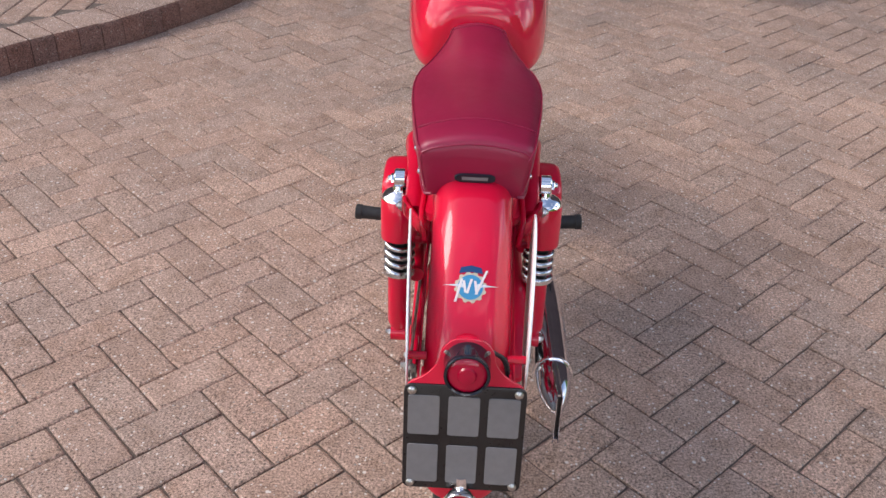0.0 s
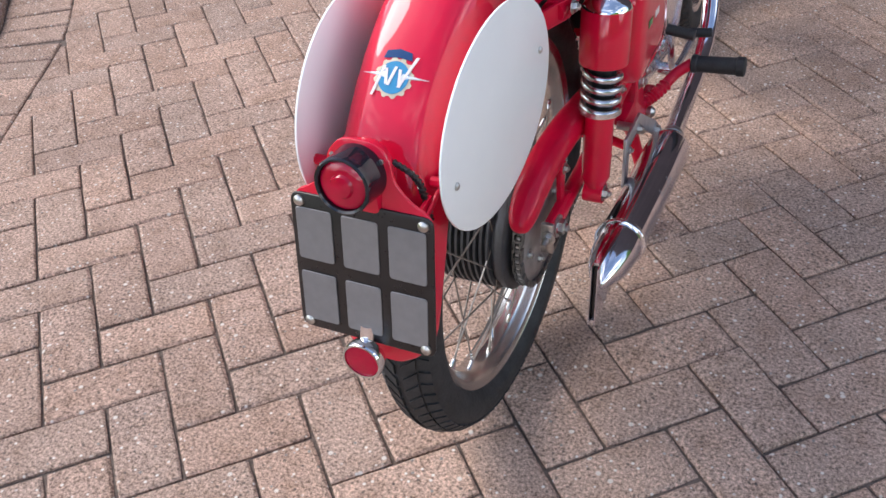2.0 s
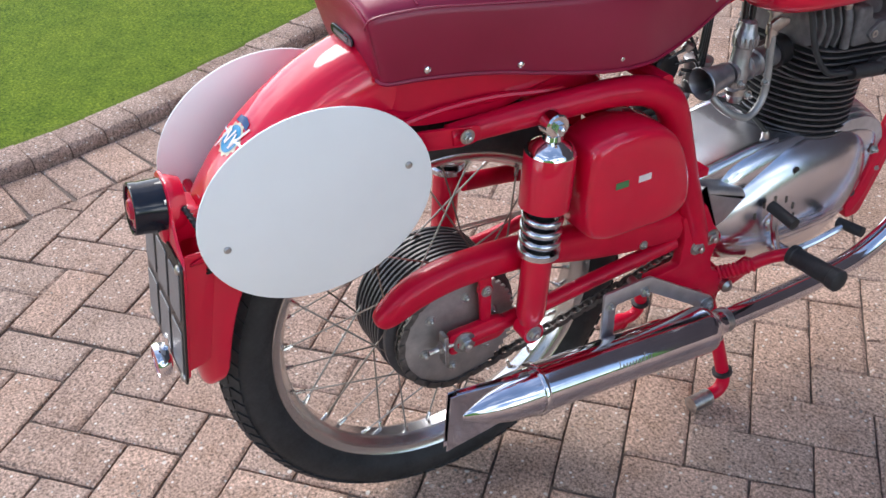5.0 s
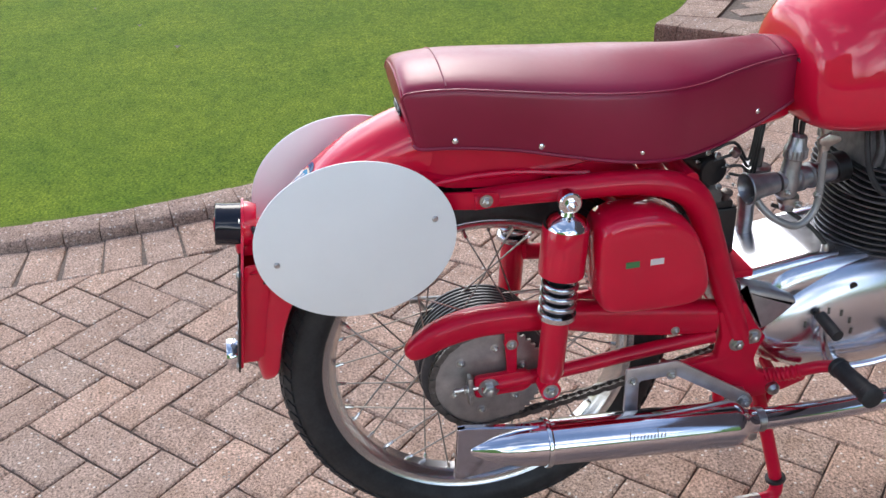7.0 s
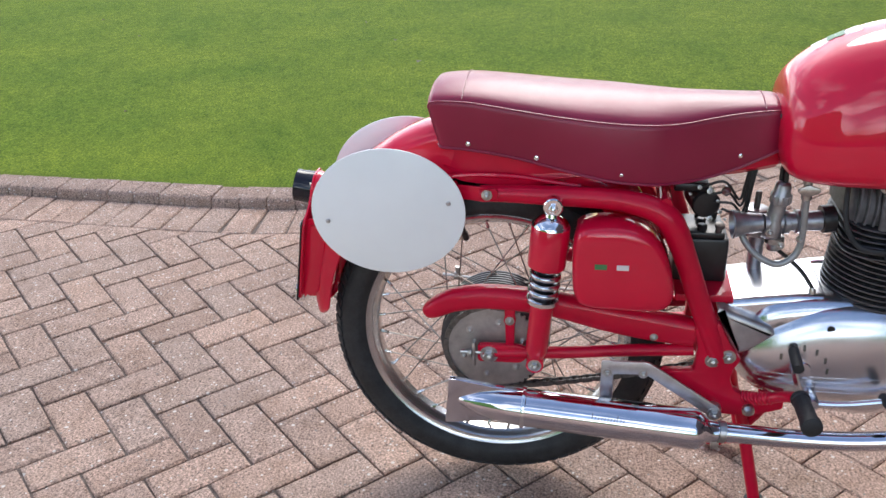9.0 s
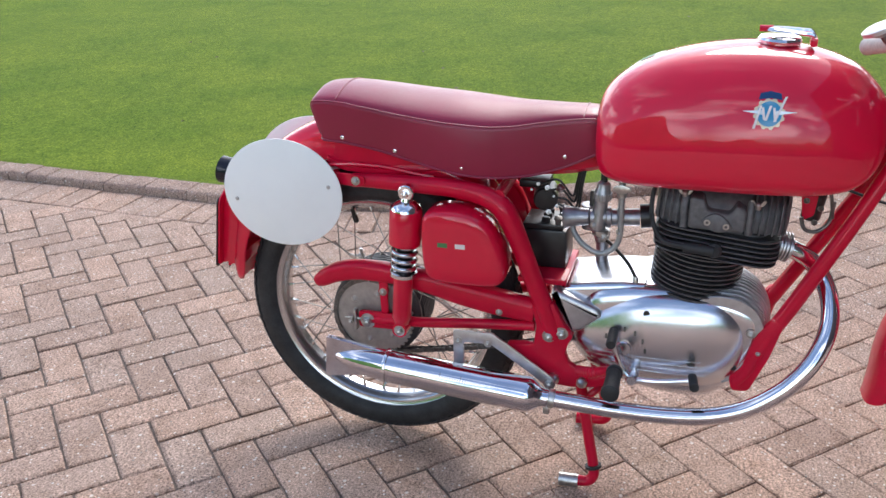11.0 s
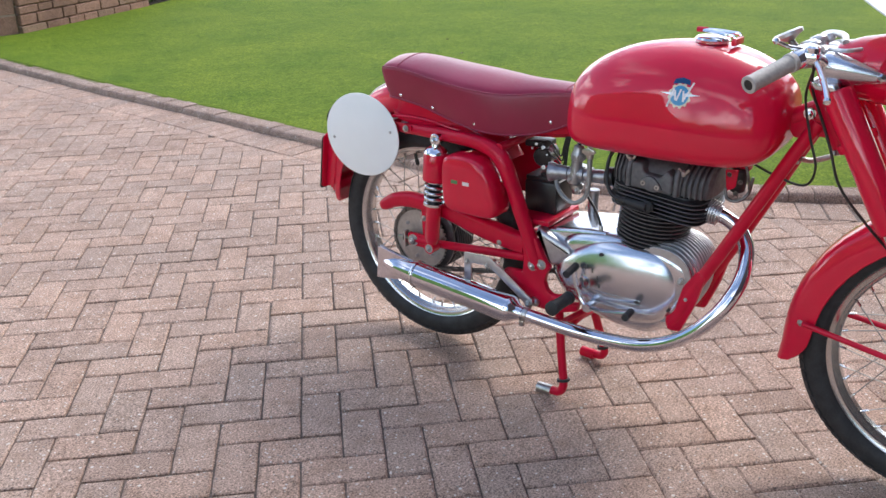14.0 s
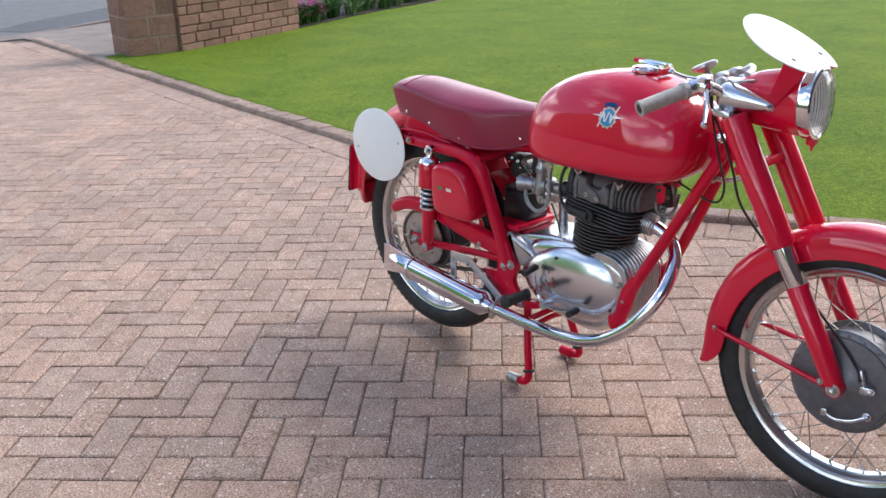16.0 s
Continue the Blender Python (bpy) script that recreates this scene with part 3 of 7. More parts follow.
def strap_plant(at, height, count, material, label, blossom=0):
    """A clump of arching leaves, some with heads of small flowers."""
    root = tagged(new("border_plant"), label, "plant", "plants of the flower border")
    s = Shape()
    for k in range(count):
        a, h = rp.uniform(0, 2 * math.pi), height * rp.uniform(0.55, 1.1)
        r = height * rp.uniform(0.15, 0.6)
        w = rp.uniform(0.008, 0.02)
        d, sd = Vector((math.cos(a), math.sin(a), 0)), Vector((-math.sin(a), math.cos(a), 0))
        o = Vector((at[0], at[1], 0.03)) + d * rp.uniform(0, 0.08) + sd * rp.uniform(-0.06, 0.06)
        vs = []
        for t in (0.0, 0.35, 0.7, 1.0):
            p = o + d * r * t * t + Vector((0, 0, h * (t - 0.35 * t * t)))
            ww = w * (1 - t) ** 0.6 * (0.6 + t)
            vs += [p - sd * ww, p + sd * ww + Vector((0, 0, 0.002))]
        s.put(vs, [(0, 1, 3, 2), (2, 3, 5, 4), (4, 5, 7, 6)])
    part("foliage", s, material, root, smooth=60)
    if blossom:
        s = Shape()
        for k in range(blossom):
            c = Vector((at[0] + rp.gauss(0, 0.1), at[1] + rp.gauss(0, 0.1), height * rp.uniform(0.35, 1.0)))
            for j in range(6):
                a = j * math.pi / 3 + rp.random()
                d = Vector((math.cos(a), math.sin(a), rp.uniform(-0.2, 0.6))) * 0.022
                sd = Vector((-math.sin(a), math.cos(a), 0)) * 0.011
                s.put([c, c + d * 0.6 + sd, c + d, c + d * 0.6 - sd], [(0, 1, 2, 3)])
        part("blossom", s, PETAL, root, "magenta blossom", smooth=0)


for k in range(5):
    strap_plant((-4.42 - 0.1 * k + rp.uniform(-0.05, 0.05), -7.32 - 0.05 * k + rp.uniform(-0.08, 0.04)), 0.34, 70, LEAF, "leafy plant covered in magenta blossom", 46)
for k in range(26):
    t = k / 25
    x = -4.8 - 4.6 * t
    y = -7.42 - 1.55 * t + rp.uniform(-0.25, -0.02)
    pale = k % 3 == 1
    strap_plant((x, y), rp.uniform(0.25, 0.6), 60, PALE_LEAF if pale else LEAF, "pale variegated clump of arching leaves" if pale else "dark green clump of strap leaves", 8 if k in (7, 15) else 0)

# stray leaves lying on the lawn
for x, y, sz in ((-3.1, -0.72, 0.03), (-3.55, -0.93, 0.026), (-4.0, -1.2, 0.022), (-6.3, -0.15, 0.05), (-3.62, -2.5, 0.02), (-4.05, -2.95, 0.02), (-5.5, 0.4, 0.03), (-2.2, -1.9, 0.016)):
    s = Shape()
    z = lawn_height(x, y) + 0.018
    s.put([(x - sz, y, z), (x - sz * 0.2, y - sz * 0.5, z + 0.008), (x + sz, y, z + 0.004), (x, y + sz * 0.55, z + 0.01), (x, y, z + 0.002)], [(0, 1, 4), (1, 2, 4), (2, 3, 4), (3, 0, 4)])
    tagged(part("fallen_leaf", s, DEAD, None, smooth=0), "small dry brown leaf lying on the lawn", "leaf", "leaves on the lawn")

# round stone planter at the top of the drive
s = Shape()
lathe(s, [(0.0, 0.12), (0.03, 0.125), (0.05, 0.105), (0.2, 0.09), (0.26, 0.14), (0.34, 0.2), (0.4, 0.22), (0.4, 0.19), (0.33, 0.18), (0.32, 0.0)], (1.29, 3.545, 0.0), (0, 0, 1), 36)
pot = part("planter", s, TERRA, None)
tagged(pot, "round pale stone planter standing on the paving", "planter")

# ---- the motorcycle: rear axle at y = 0, heading +y, right side +x ----
bike = tagged(new("motorcycle"), "vintage red racing motorcycle on its centre stand on block paving", "motorcycle")
RA, FA = Vector((0, -0.003, 0.335)), Vector((0, 1.366, 0.322))


def wheel(name, c, radius, width, hub_r, hub_w, label):
    """A spoked wheel: alloy rim, tyre with tread, hub, spokes and nipples."""
    x = (1, 0, 0)
    w = width / 2
    rw = 0.026
    rim = Shape()
    lathe(rim, [(-rw, 0.252), (-rw - 0.003, 0.256), (-rw - 0.001, 0.259), (-rw + 0.003, 0.256), (-rw + 0.004, 0.247), (-0.012, 0.243), (-0.008, 0.2395), (0.008, 0.2395), (0.012, 0.243), (rw - 0.004, 0.247), (rw - 0.003, 0.256), (rw + 0.001, 0.259), (rw + 0.003, 0.256), (rw, 0.252),
                (rw - 0.001, 0.2455), (rw - 0.006, 0.241), (0.014, 0.2385), (0.009, 0.2335), (-0.009, 0.2335), (-0.014, 0.2385), (-rw + 0.006, 0.241), (-rw + 0.001, 0.2455)], c, x, 96, closed=True, cap=False)
    wh = part(name, rim, RIM_ALLOY, bike, label)
    tyre = Shape()
    sec = radius - 0.25
    prof = []
    for k in range(25):
        a = -math.pi * 0.62 + math.pi * 1.24 * k / 24
        prof.append((w * math.sin(a), 0.25 + sec * 0.46 + sec * 0.5 * math.cos(a) + (0.0 if abs(a) < 1.4 else -0.004)))
    inner = [(w * 0.55, 0.252), (-w * 0.55, 0.252)]
    lathe(tyre, prof + inner, c, x, 96, closed=True, cap=False)
    for k in (9, 15):  # rings moulded on the walls
        lathe(tyre, [(w * (1 if k > 12 else -1) * 0.93, 0.277), (w * (1 if k > 12 else -1) * 0.965, 0.279), (w * (1 if k > 12 else -1) * 0.96, 0.283)], c, x, 96, cap=False)
    part("tyre", tyre, TYRE, wh, "black ribbed rubber tyre")
    tread = Shape()
    rows = 84
    for k in range(rows):
        t0 = 2 * math.pi * k / rows
        for a0, a1, s0, s1, wd in ((-0.98, -0.62, 0.0, -0.35, 0.7), (-0.56, -0.12, -0.3, 0.25, 0.72), (0.12, 0.56, 0.25, -0.3, 0.72), (0.62, 0.98, -0.35, 0.0, 0.7)):
            vs = []
            for lift in (-0.002, 0.0036):
                for a, s in ((a0, s0), (a1, s1)):
                    for e in (0, wd):
                        th = t0 + (s + e) * 2 * math.pi / rows
                        rr = 0.25 + sec * 0.46 + (sec * 0.5 + lift) * math.cos(a)
                        vs.append((c.x + (w + lift * abs(math.sin(a))) * math.sin(a), c.y + rr * math.cos(th), c.z + rr * math.sin(th)))
            tread.put(vs, [(0, 1, 3, 2), (4, 6, 7, 5), (0, 4, 5, 1), (1, 5, 7, 3), (3, 7, 6, 2), (2, 6, 4, 0)])
    tagged(part("tread", tread, TYRE, wh, "zigzag tread blocks", smooth=0), kind="stuff")
    for k in range(36):
        th = 2 * math.pi * (k + 0.5) / 36
        side = 1 if k % 2 else -1
        turn = 0.95 if (k // 2) % 2 else -0.95
        rim_p = c + Vector((side * 0.005, 0.236 * math.cos(th), 0.236 * math.sin(th)))
        hub_p = c + Vector((side * hub_w, hub_r * math.cos(th + turn), hub_r * math.sin(th + turn)))
        sp = Shape()
        tube(sp, [rim_p, hub_p], 0.0014, 6, 1)
        part("spoke", sp, SPOKE, wh)
        d = (hub_p - rim_p).normalized()
        nip = Shape()
        lathe(nip, [(-0.006, 0.0055), (0.0, 0.006), (0.001, 0.0034), (0.016, 0.0028), (0.017, 0.002)], rim_p, d, 8)
        part("spoke_nipple", nip, RIM_ALLOY, wh)
    # inflation valve
    vv = Shape()
    lathe(vv, [(0, 0.0045), (0.02, 0.0045), (0.021, 0.0065), (0.036, 0.006), (0.038, 0.004)], c + Vector((0, -0.236 * 0.28, 0.236 * 0.96)), (0, 0.28, -0.96), 10)
    if c.y < 0.5:
        part("valve", vv, BLACK, wh)
    return wh


rear = wheel("rear_wheel", RA, 0.322, 0.082, 0.088, 0.036, "spoked rear wheel with polished alloy rim")
front = wheel("front_wheel", FA, 0.321, 0.072, 0.092, 0.03, "spoked front wheel with polished alloy rim")

# rear hub: finned drum, right-hand cover, sprocket and chain
hub = Shape()
prof = [(-0.062, 0.02), (-0.06, 0.09), (-0.052, 0.098)]
for k in range(9):
    x0 = -0.046 + k * 0.009
    prof += [(x0, 0.097), (x0 + 0.0015, 0.105), (x0 + 0.005, 0.105), (x0 + 0.0065, 0.097)]
prof += [(0.042, 0.103), (0.05, 0.103), (0.054, 0.097), (0.056, 0.04), (0.06, 0.02)]
lathe(hub, prof, RA, (1, 0, 0), 48)
part("rear_hub", hub, HUB, rear, "grey finned full-width brake drum")
spk = Shape()
teeth = 46
ring = []
for k in range(teeth * 4):
    r = (0.088, 0.0925, 0.0925, 0.088)[k % 4]
    a = 2 * math.pi * k / (teeth * 4)
    ring.append((RA.y + r * math.cos(a), RA.z + r * math.sin(a)))
slab(spk, ring, 0.066, 0.072, 0.001, 1)
sp = part("sprocket", spk, SPROCKET, rear, "dull steel rear sprocket")
sb = Shape()
for k in range(6):
    a = 2 * math.pi * (k + 0.3) / 6
    bolt(sb, (0.072, RA.y + 0.058 * math.cos(a), RA.z + 0.058 * math.sin(a)), (1, 0, 0), 0.0055, 0.005, 0.004)
split_parts("sprocket_bolt", sb, STEEL, rear)
carrier = Shape()
lathe(carrier, [(0.05, 0.075), (0.066, 0.075)], RA, (1, 0, 0), 32)
part("sprocket_carrier", carrier, DARK_STEEL, rear)

rod = Shape()
tube(rod, [(-0.092, -0.122, 0.402), (-0.092, 0.03, 0.388), (-0.092, 0.34, 0.36)], 0.003, 8, 1)
brod = part("brake_rod", rod, STEEL, bike, "thin steel rear brake rod")
rod = Shape()
lathe(rod, [(0, 0.004), (0.002, 0.0085), (0.014, 0.0085), (0.016, 0.004)], (-0.092, -0.1, 0.4), (0, 1, -0.09), 12)
tube(rod, [(-0.092, -0.092, 0.42), (-0.092, -0.088, 0.4), (-0.088, -0.055, 0.345)], 0.006, 10, 4, 0.6)
part("brake_lever", rod, STEEL, brod)
GS = Vector((0, 0.43, 0.372))  # gearbox sprocket
loop = []
for a in np.linspace(math.radians(98), math.radians(266), 34):
    loop.append((RA.y + 0.09 * math.cos(a), RA.z + 0.09 * math.sin(a)))
lo0, lo1 = loop[-1], (GS.y, GS.z - 0.035)
n_run = 32
loop += [(lo0[0] + (lo1[0] - lo0[0]) * k / n_run, lo0[1] + (lo1[1] - lo0[1]) * k / n_run - 0.006 * math.sin(math.pi * k / n_run)) for k in range(1, n_run)]
for a in np.linspace(math.radians(266), math.radians(455), 10):
    loop.append((GS.y + 0.035 * math.cos(a), GS.z + 0.035 * math.sin(a)))
hi0, hi1 = loop[-1], loop[0]
loop += [(hi0[0] + (hi1[0] - hi0[0]) * k / n_run, hi0[1] + (hi1[1] - hi0[1]) * k / n_run) for k in range(1, n_run)]
# even steps of half an inch
arc, pts = 0.0, [loop[0]]
for p, q in zip(loop, loop[1:] + loop[:1]):
    d = math.dist(p, q)
    while d > 0 and arc + d >= 0.0127:
        t = (0.0127 - arc) / d
        p = (p[0] + (q[0] - p[0]) * t, p[1] + (q[1] - p[1]) * t)
        pts.append(p)
        d = math.dist(p, q)
        arc = 0.0
    arc += d
chain = Shape()
for k, (p, q) in enumerate(zip(pts, pts[1:])):
    mid = Vector((0.069, (p[0] + q[0]) / 2, (p[1] + q[1]) / 2))
    ang = math.atan2(q[1] - p[1], q[0] - p[0])
    off = 0.0062 if k % 2 else 0.0042
    for sx in (-1, 1):
        box(chain, mid + Vector((sx * off, 0, 0)), (0.0016, 0.0185, 0.0095), 0, Matrix.Rotation(ang, 3, "X"))
    lathe(chain, [(-0.0075, 0.0034), (0.0075, 0.0034)], (0.069, p[0], p[1]), (1, 0, 0), 8)
part("drive_chain", chain, DARK_STEEL, bike, "oily black roller chain", smooth=0)

# front hub with brake plate on the right
fh = Shape()
lathe(fh, [(-0.05, 0.03), (-0.05, 0.1), (-0.046, 0.118), (-0.04, 0.118), (-0.036, 0.105), (0.03, 0.105), (0.034, 0.121), (0.042, 0.121), (0.046, 0.116), (0.048, 0.108), (0.052, 0.106), (0.058, 0.06), (0.066, 0.03), (0.07, 0.022)], FA, (1, 0, 0), 48)
part("front_hub", fh, FRONT_HUB, front, "large grey front brake drum")
fb = Shape()
for k in range(20):
    a = 2 * math.pi * k / 20
    lathe(fb, [(0.044, 0.004), (0.0475, 0.004), (0.048, 0.003)], FA + Vector((0, 0.112 * math.cos(a), 0.112 * math.sin(a))), (1, 0, 0), 8)
split_parts("rivet", fb, DARK_STEEL, front)
bl = Shape()
tube(bl, [(0.066, 1.432, 0.266), (0.072, 1.405, 0.25), (0.072, 1.37, 0.242), (0.07, 1.345, 0.248)], 0.006, 10, 5, 0.6)
bolt(bl, (0.06, 1.432, 0.266), (1, 0, 0), 0.007, 0.008)
box(bl, (0.072, 1.345, 0.252), (0.012, 0.014, 0.018), 0.002)
part("brake_arm", bl, ALLOY, front, "alloy front brake arm")
adj = Shape()
box(adj, (0.074, 1.425, 0.335), (0.02, 0.022, 0.02), 0.004)
lathe(adj, [(0, 0.005), (0.03, 0.005), (0.034, 0.003)], (0.074, 1.42, 0.345), (0, -0.3, 1), 10)
bolt(adj, (0.078, 1.437, 0.335), (1, 0.3, 0), 0.006, 0.006)
part("cable_adjuster", adj, ALLOY, front)

# rear mudguard, a deep shell on its own centre
MC, MR = Vector((0, -0.012, 0.435)), 0.343


def guard(centre, radius, table, thick=0.0025, seg=18):
    """A mudguard: table rows of angle from the rear, half width, depth of the sides, radius added."""
    s = Shape()
    loops = []
    for ang, w, dep, add in table:
        a = radians(ang)
        outer, innr = [], []
        for k in range(seg + 1):
            u = math.pi * k / seg
            cx, sx = math.cos(u), math.sin(u)
            x = -w * math.copysign(abs(cx) ** 0.62, cx)
            r = radius + add - dep + dep * abs(sx) ** 0.72
            outer.append((x, r))
            innr.append((x * (1 - thick / w), r - thick))
        loops.append([(x, centre.y - r * math.cos(a), centre.z + r * math.sin(a)) for x, r in outer + innr[::-1]])
    return rings(s, loops)


rear_table = smoothed([(-11, 0.03, 0.008, 0.002), (-9.5, 0.048, 0.02, 0.001), (-5, 0.06, 0.034, 0.0), (10, 0.065, 0.05, 0.0), (25, 0.062, 0.062, 0.0), (45, 0.06, 0.07, 0.0), (65, 0.06, 0.075, 0.0), (80, 0.062, 0.075, 0.0), (100, 0.064, 0.07, -0.004), (125, 0.064, 0.06, -0.01), (150, 0.064, 0.05, -0.012)], 4)
part("rear_mudguard", guard(MC, MR, rear_table), RED, bike, "deep glossy red rear mudguard")

# seat base: red pressing between the seat and the frame rails
sbt = smoothed([(-0.095, 0.058, 0.69, 0.735), (-0.07, 0.07, 0.678, 0.745), (-0.03, 0.077, 0.672, 0.748), (0.06, 0.078, 0.668, 0.74), (0.16, 0.072, 0.674, 0.722), (0.26, 0.062, 0.677, 0.712), (0.34, 0.05, 0.675, 0.716), (0.42, 0.04, 0.68, 0.728), (0.475, 0.034, 0.69, 0.742)], 4)
base = Shape()
loops = []
for y, w, z0, z1 in sbt:
    zm = z0 + 0.016
    under = 0.022 * max(0.0, min(1.0, (y - 0.06) / 0.1))
    loops.append([(-w + under, y, z0), (-w + under * 0.27, y, zm - 0.004), (-w + 0.006, y, zm), (-w + 0.007, y, zm + 0.006), (-w + 0.012, y, z1), (0, y, z1 + 0.012), (w - 0.012, y, z1), (w - 0.007, y, zm + 0.006), (w - 0.006, y, zm), (w - under * 0.27, y, zm - 0.004), (w - under, y, z0), (0, y, z0 + 0.02)])
rings(base, loops)
# the duller frame red stands in for the shade under the seat
sbase = part("seat_base", base, RED_DULL, bike, "red pressed-steel seat base")
for sx in (1, -1):
    fold = Shape()
    tube(fold, [(sx * 0.07, -0.12, 0.668), (sx * 0.078, -0.075, 0.683), (sx * 0.078, -0.02, 0.688), (sx * 0.077, 0.045, 0.686), (sx * 0.078, 0.11, 0.677), (sx * 0.078, 0.15, 0.672)], 0.0042, 8, 5)
    part("base_fold", fold, RED, sbase, "rolled lower edge")

# dual seat
st = smoothed([
    # y, half width, edge height, crown, skirt bottom
    (-0.101, 0.072, 0.797, 0.806, 0.737), (-0.098, 0.080, 0.814, 0.827, 0.735), (-0.087, 0.086, 0.822, 0.838, 0.734), (-0.04, 0.093, 0.823, 0.842, 0.733), (0.03, 0.101, 0.815, 0.838, 0.725),
    (0.11, 0.108, 0.805, 0.831, 0.709), (0.19, 0.111, 0.797, 0.826, 0.694), (0.26, 0.104, 0.792, 0.820, 0.686), (0.31, 0.088, 0.791, 0.817, 0.685), (0.36, 0.071, 0.796, 0.816, 0.690),
    (0.41, 0.058, 0.801, 0.815, 0.704), (0.455, 0.051, 0.804, 0.814, 0.724), (0.474, 0.046, 0.801, 0.810, 0.732)], 5)


def seat_back(x, y, z):
    """The rear panel leans back towards its top."""
    k = max(0.0, min(1.0, (-0.03 - y) / 0.071))
    return (x, y + k * (0.007 - 0.017 * max(0.0, min(1.0, (z - 0.737) / 0.07))), z)


seat_s = Shape()
seams = Shape()
loops, seam_r = [], []
for y, w, ze, zc, zb in st:
    half = []
    m = 7
    tuck = 0.87 + 0.1 * max(0.0, min(1.0, (y - 0.06) / 0.15))  # the skirt draws in behind
    half.append((w * tuck, zb))
    half.append((w * (tuck + 0.03), zb + 0.012))
    half.append((w * (0.5 * tuck + 0.525), (zb + ze) / 2))
    half.append((w * 0.995, ze - 0.012))
    half.append((w * 0.972, ze - 0.003))
    for k in range(1, m + 1):
        u = k / m
        half.append((w * 0.95 * (1 - u), ze + (zc - ze) * math.sin(u * math.pi / 2) ** 0.9))
    loops.append([seat_back(x, y, z) for x, z in half] + [seat_back(-x, y, z) for x, z in half[-2::-1]])
    seam_r.append(seat_back(w * 0.972 + 0.0008, y, ze - 0.003))
rings(seat_s, loops)
seat = part("seat", seat_s, VINYL, bike, "maroon vinyl dual seat with piped seams", smooth=50)
tube(seams, seam_r[3:-1], 0.0013, 6, 1)
tube(seams, [(-x, y, z) for x, y, z in seam_r[3:-1]], 0.0013, 6, 1)
part("side_seam", seams, VINYL, seat, "stitched maroon piping")
for yy in (-0.05, 0.442):
    hoop = Shape()
    y, w, ze, zc, zb = min(st, key=lambda q: abs(q[0] - yy))
    tube(hoop, [(sg * w * 0.95 * (1 - u), yy, ze + (zc - ze) * math.sin(u * math.pi / 2) ** 0.9 + 0.0004) for sg, us in ((1, np.linspace(0, 1, 12)), (-1, np.linspace(1, 0, 12)[1:])) for u in us], 0.0012, 6, 1)
    part("cross_seam", hoop, VINYL, seat, "stitched seam across the seat")
bead = Shape()
tube(bead, [seat_back(q[1] * (0.88 + 0.1 * max(0.0, min(1.0, (q[0] - 0.06) / 0.15))), q[0], q[4] + 0.001) for q in st], 0.0025, 6, 1)
bead.put(*(lambda s: (s.v, s.f))(mirrored(bead)))
part("lower_bead", bead, VINYL, seat)
hem = Shape()
y, w, ze, zc, zb = st[5]
edge_line = [p for p in loops[5] if p[2] > zb + 0.005]
tube(hem, [(p[0] * 1.004, p[1], p[2] + 0.0006) for p in edge_line], 0.0016, 6, 1)
part("back_seam", hem, VINYL, seat, "piped seam round the rear panel")
for y, x, z in ((-0.041, 0.0865, 0.746), (0.075, 0.0985, 0.7285), (0.215, 0.109, 0.706), (0.408, 0.0585, 0.7255)):
    for sx in (1, -1):
        rv = Shape()
        lathe(rv, [(0, 0.0046), (0.002, 0.0042), (0.0032, 0.002)], (sx * (x - 0.002), y, z), (sx, 0, 0), 12)
        part("seat_rivet", rv, CHROME, seat)
badge = Shape()
slab(badge, [(0.03 * math.copysign(abs(math.cos(a)) ** 0.5, math.cos(a)), 0.0075 * math.copysign(abs(math.sin(a)) ** 0.7, math.sin(a))) for a in np.linspace(0, 2 * math.pi, 24, endpoint=False)], 0, 0.003, 0.001, 1, place=lambda x, u, v: (u, -0.1035 - x, 0.772 + v))
bd = part("maker_badge", badge, GLOSS_BLACK, seat, "small oval black badge with a bright rim")
br = Shape()
box(br, (0, -0.1068, 0.772), (0.038, 0.001, 0.005), 0)
part("badge_mark", br, PALE_GREY, bd, smooth=0)

# fuel tank
tt = smoothed([
    # y, half width, top, bottom
    (0.466, 0.055, 0.815, 0.765), (0.47, 0.082, 0.835, 0.73), (0.48, 0.102, 0.856, 0.702), (0.505, 0.12, 0.880, 0.690), (0.545, 0.134, 0.905, 0.686), (0.60, 0.144, 0.926, 0.685), (0.67, 0.151, 0.940, 0.686),
    (0.74, 0.153, 0.946, 0.686), (0.81, 0.15, 0.942, 0.687), (0.87, 0.14, 0.928, 0.690), (0.915, 0.126, 0.908, 0.700), (0.945, 0.109, 0.884, 0.72), (0.963, 0.086, 0.86, 0.75), (0.972, 0.05, 0.83, 0.785)], 5)
tank_s = Shape()
loops = []
for y, w, z1, z0 in tt:
    zm = z0 + (z1 - z0) * 0.24
    ring = []
    for k in range(40):
        a = 2 * math.pi * k / 40
        c, s = math.cos(a), math.sin(a)
        if s >= 0:
            ring.append((w * math.copysign(abs(c) ** 0.76, c), y, zm + (z1 - zm) * abs(s) ** 0.94))
        else:
            ring.append((w * math.copysign(abs(c) ** 0.55, c), y, zm - (zm - z0) * abs(s) ** 0.72))
    loops.append(ring)
rings(tank_s, loops)
tank = part("fuel_tank", tank_s, RED, bike, "glossy red teardrop fuel tank", smooth=60)
tank_bvh = BVHTree.FromPolygons([Vector(v) for v in tank_s.v], tank_s.f)
# solid black plate paints the shade in the gap between seat and tank
rec = Shape()
slab(rec, [(0.056 * math.cos(a), 0.062 * math.sin(a)) for a in np.linspace(0, math.pi, 17)], 0, 0.012, 0.003, 1, place=lambda x, u, v: (u, 0.474 + 0.45 * v - x * 0.9, 0.79 + v * 0.98))
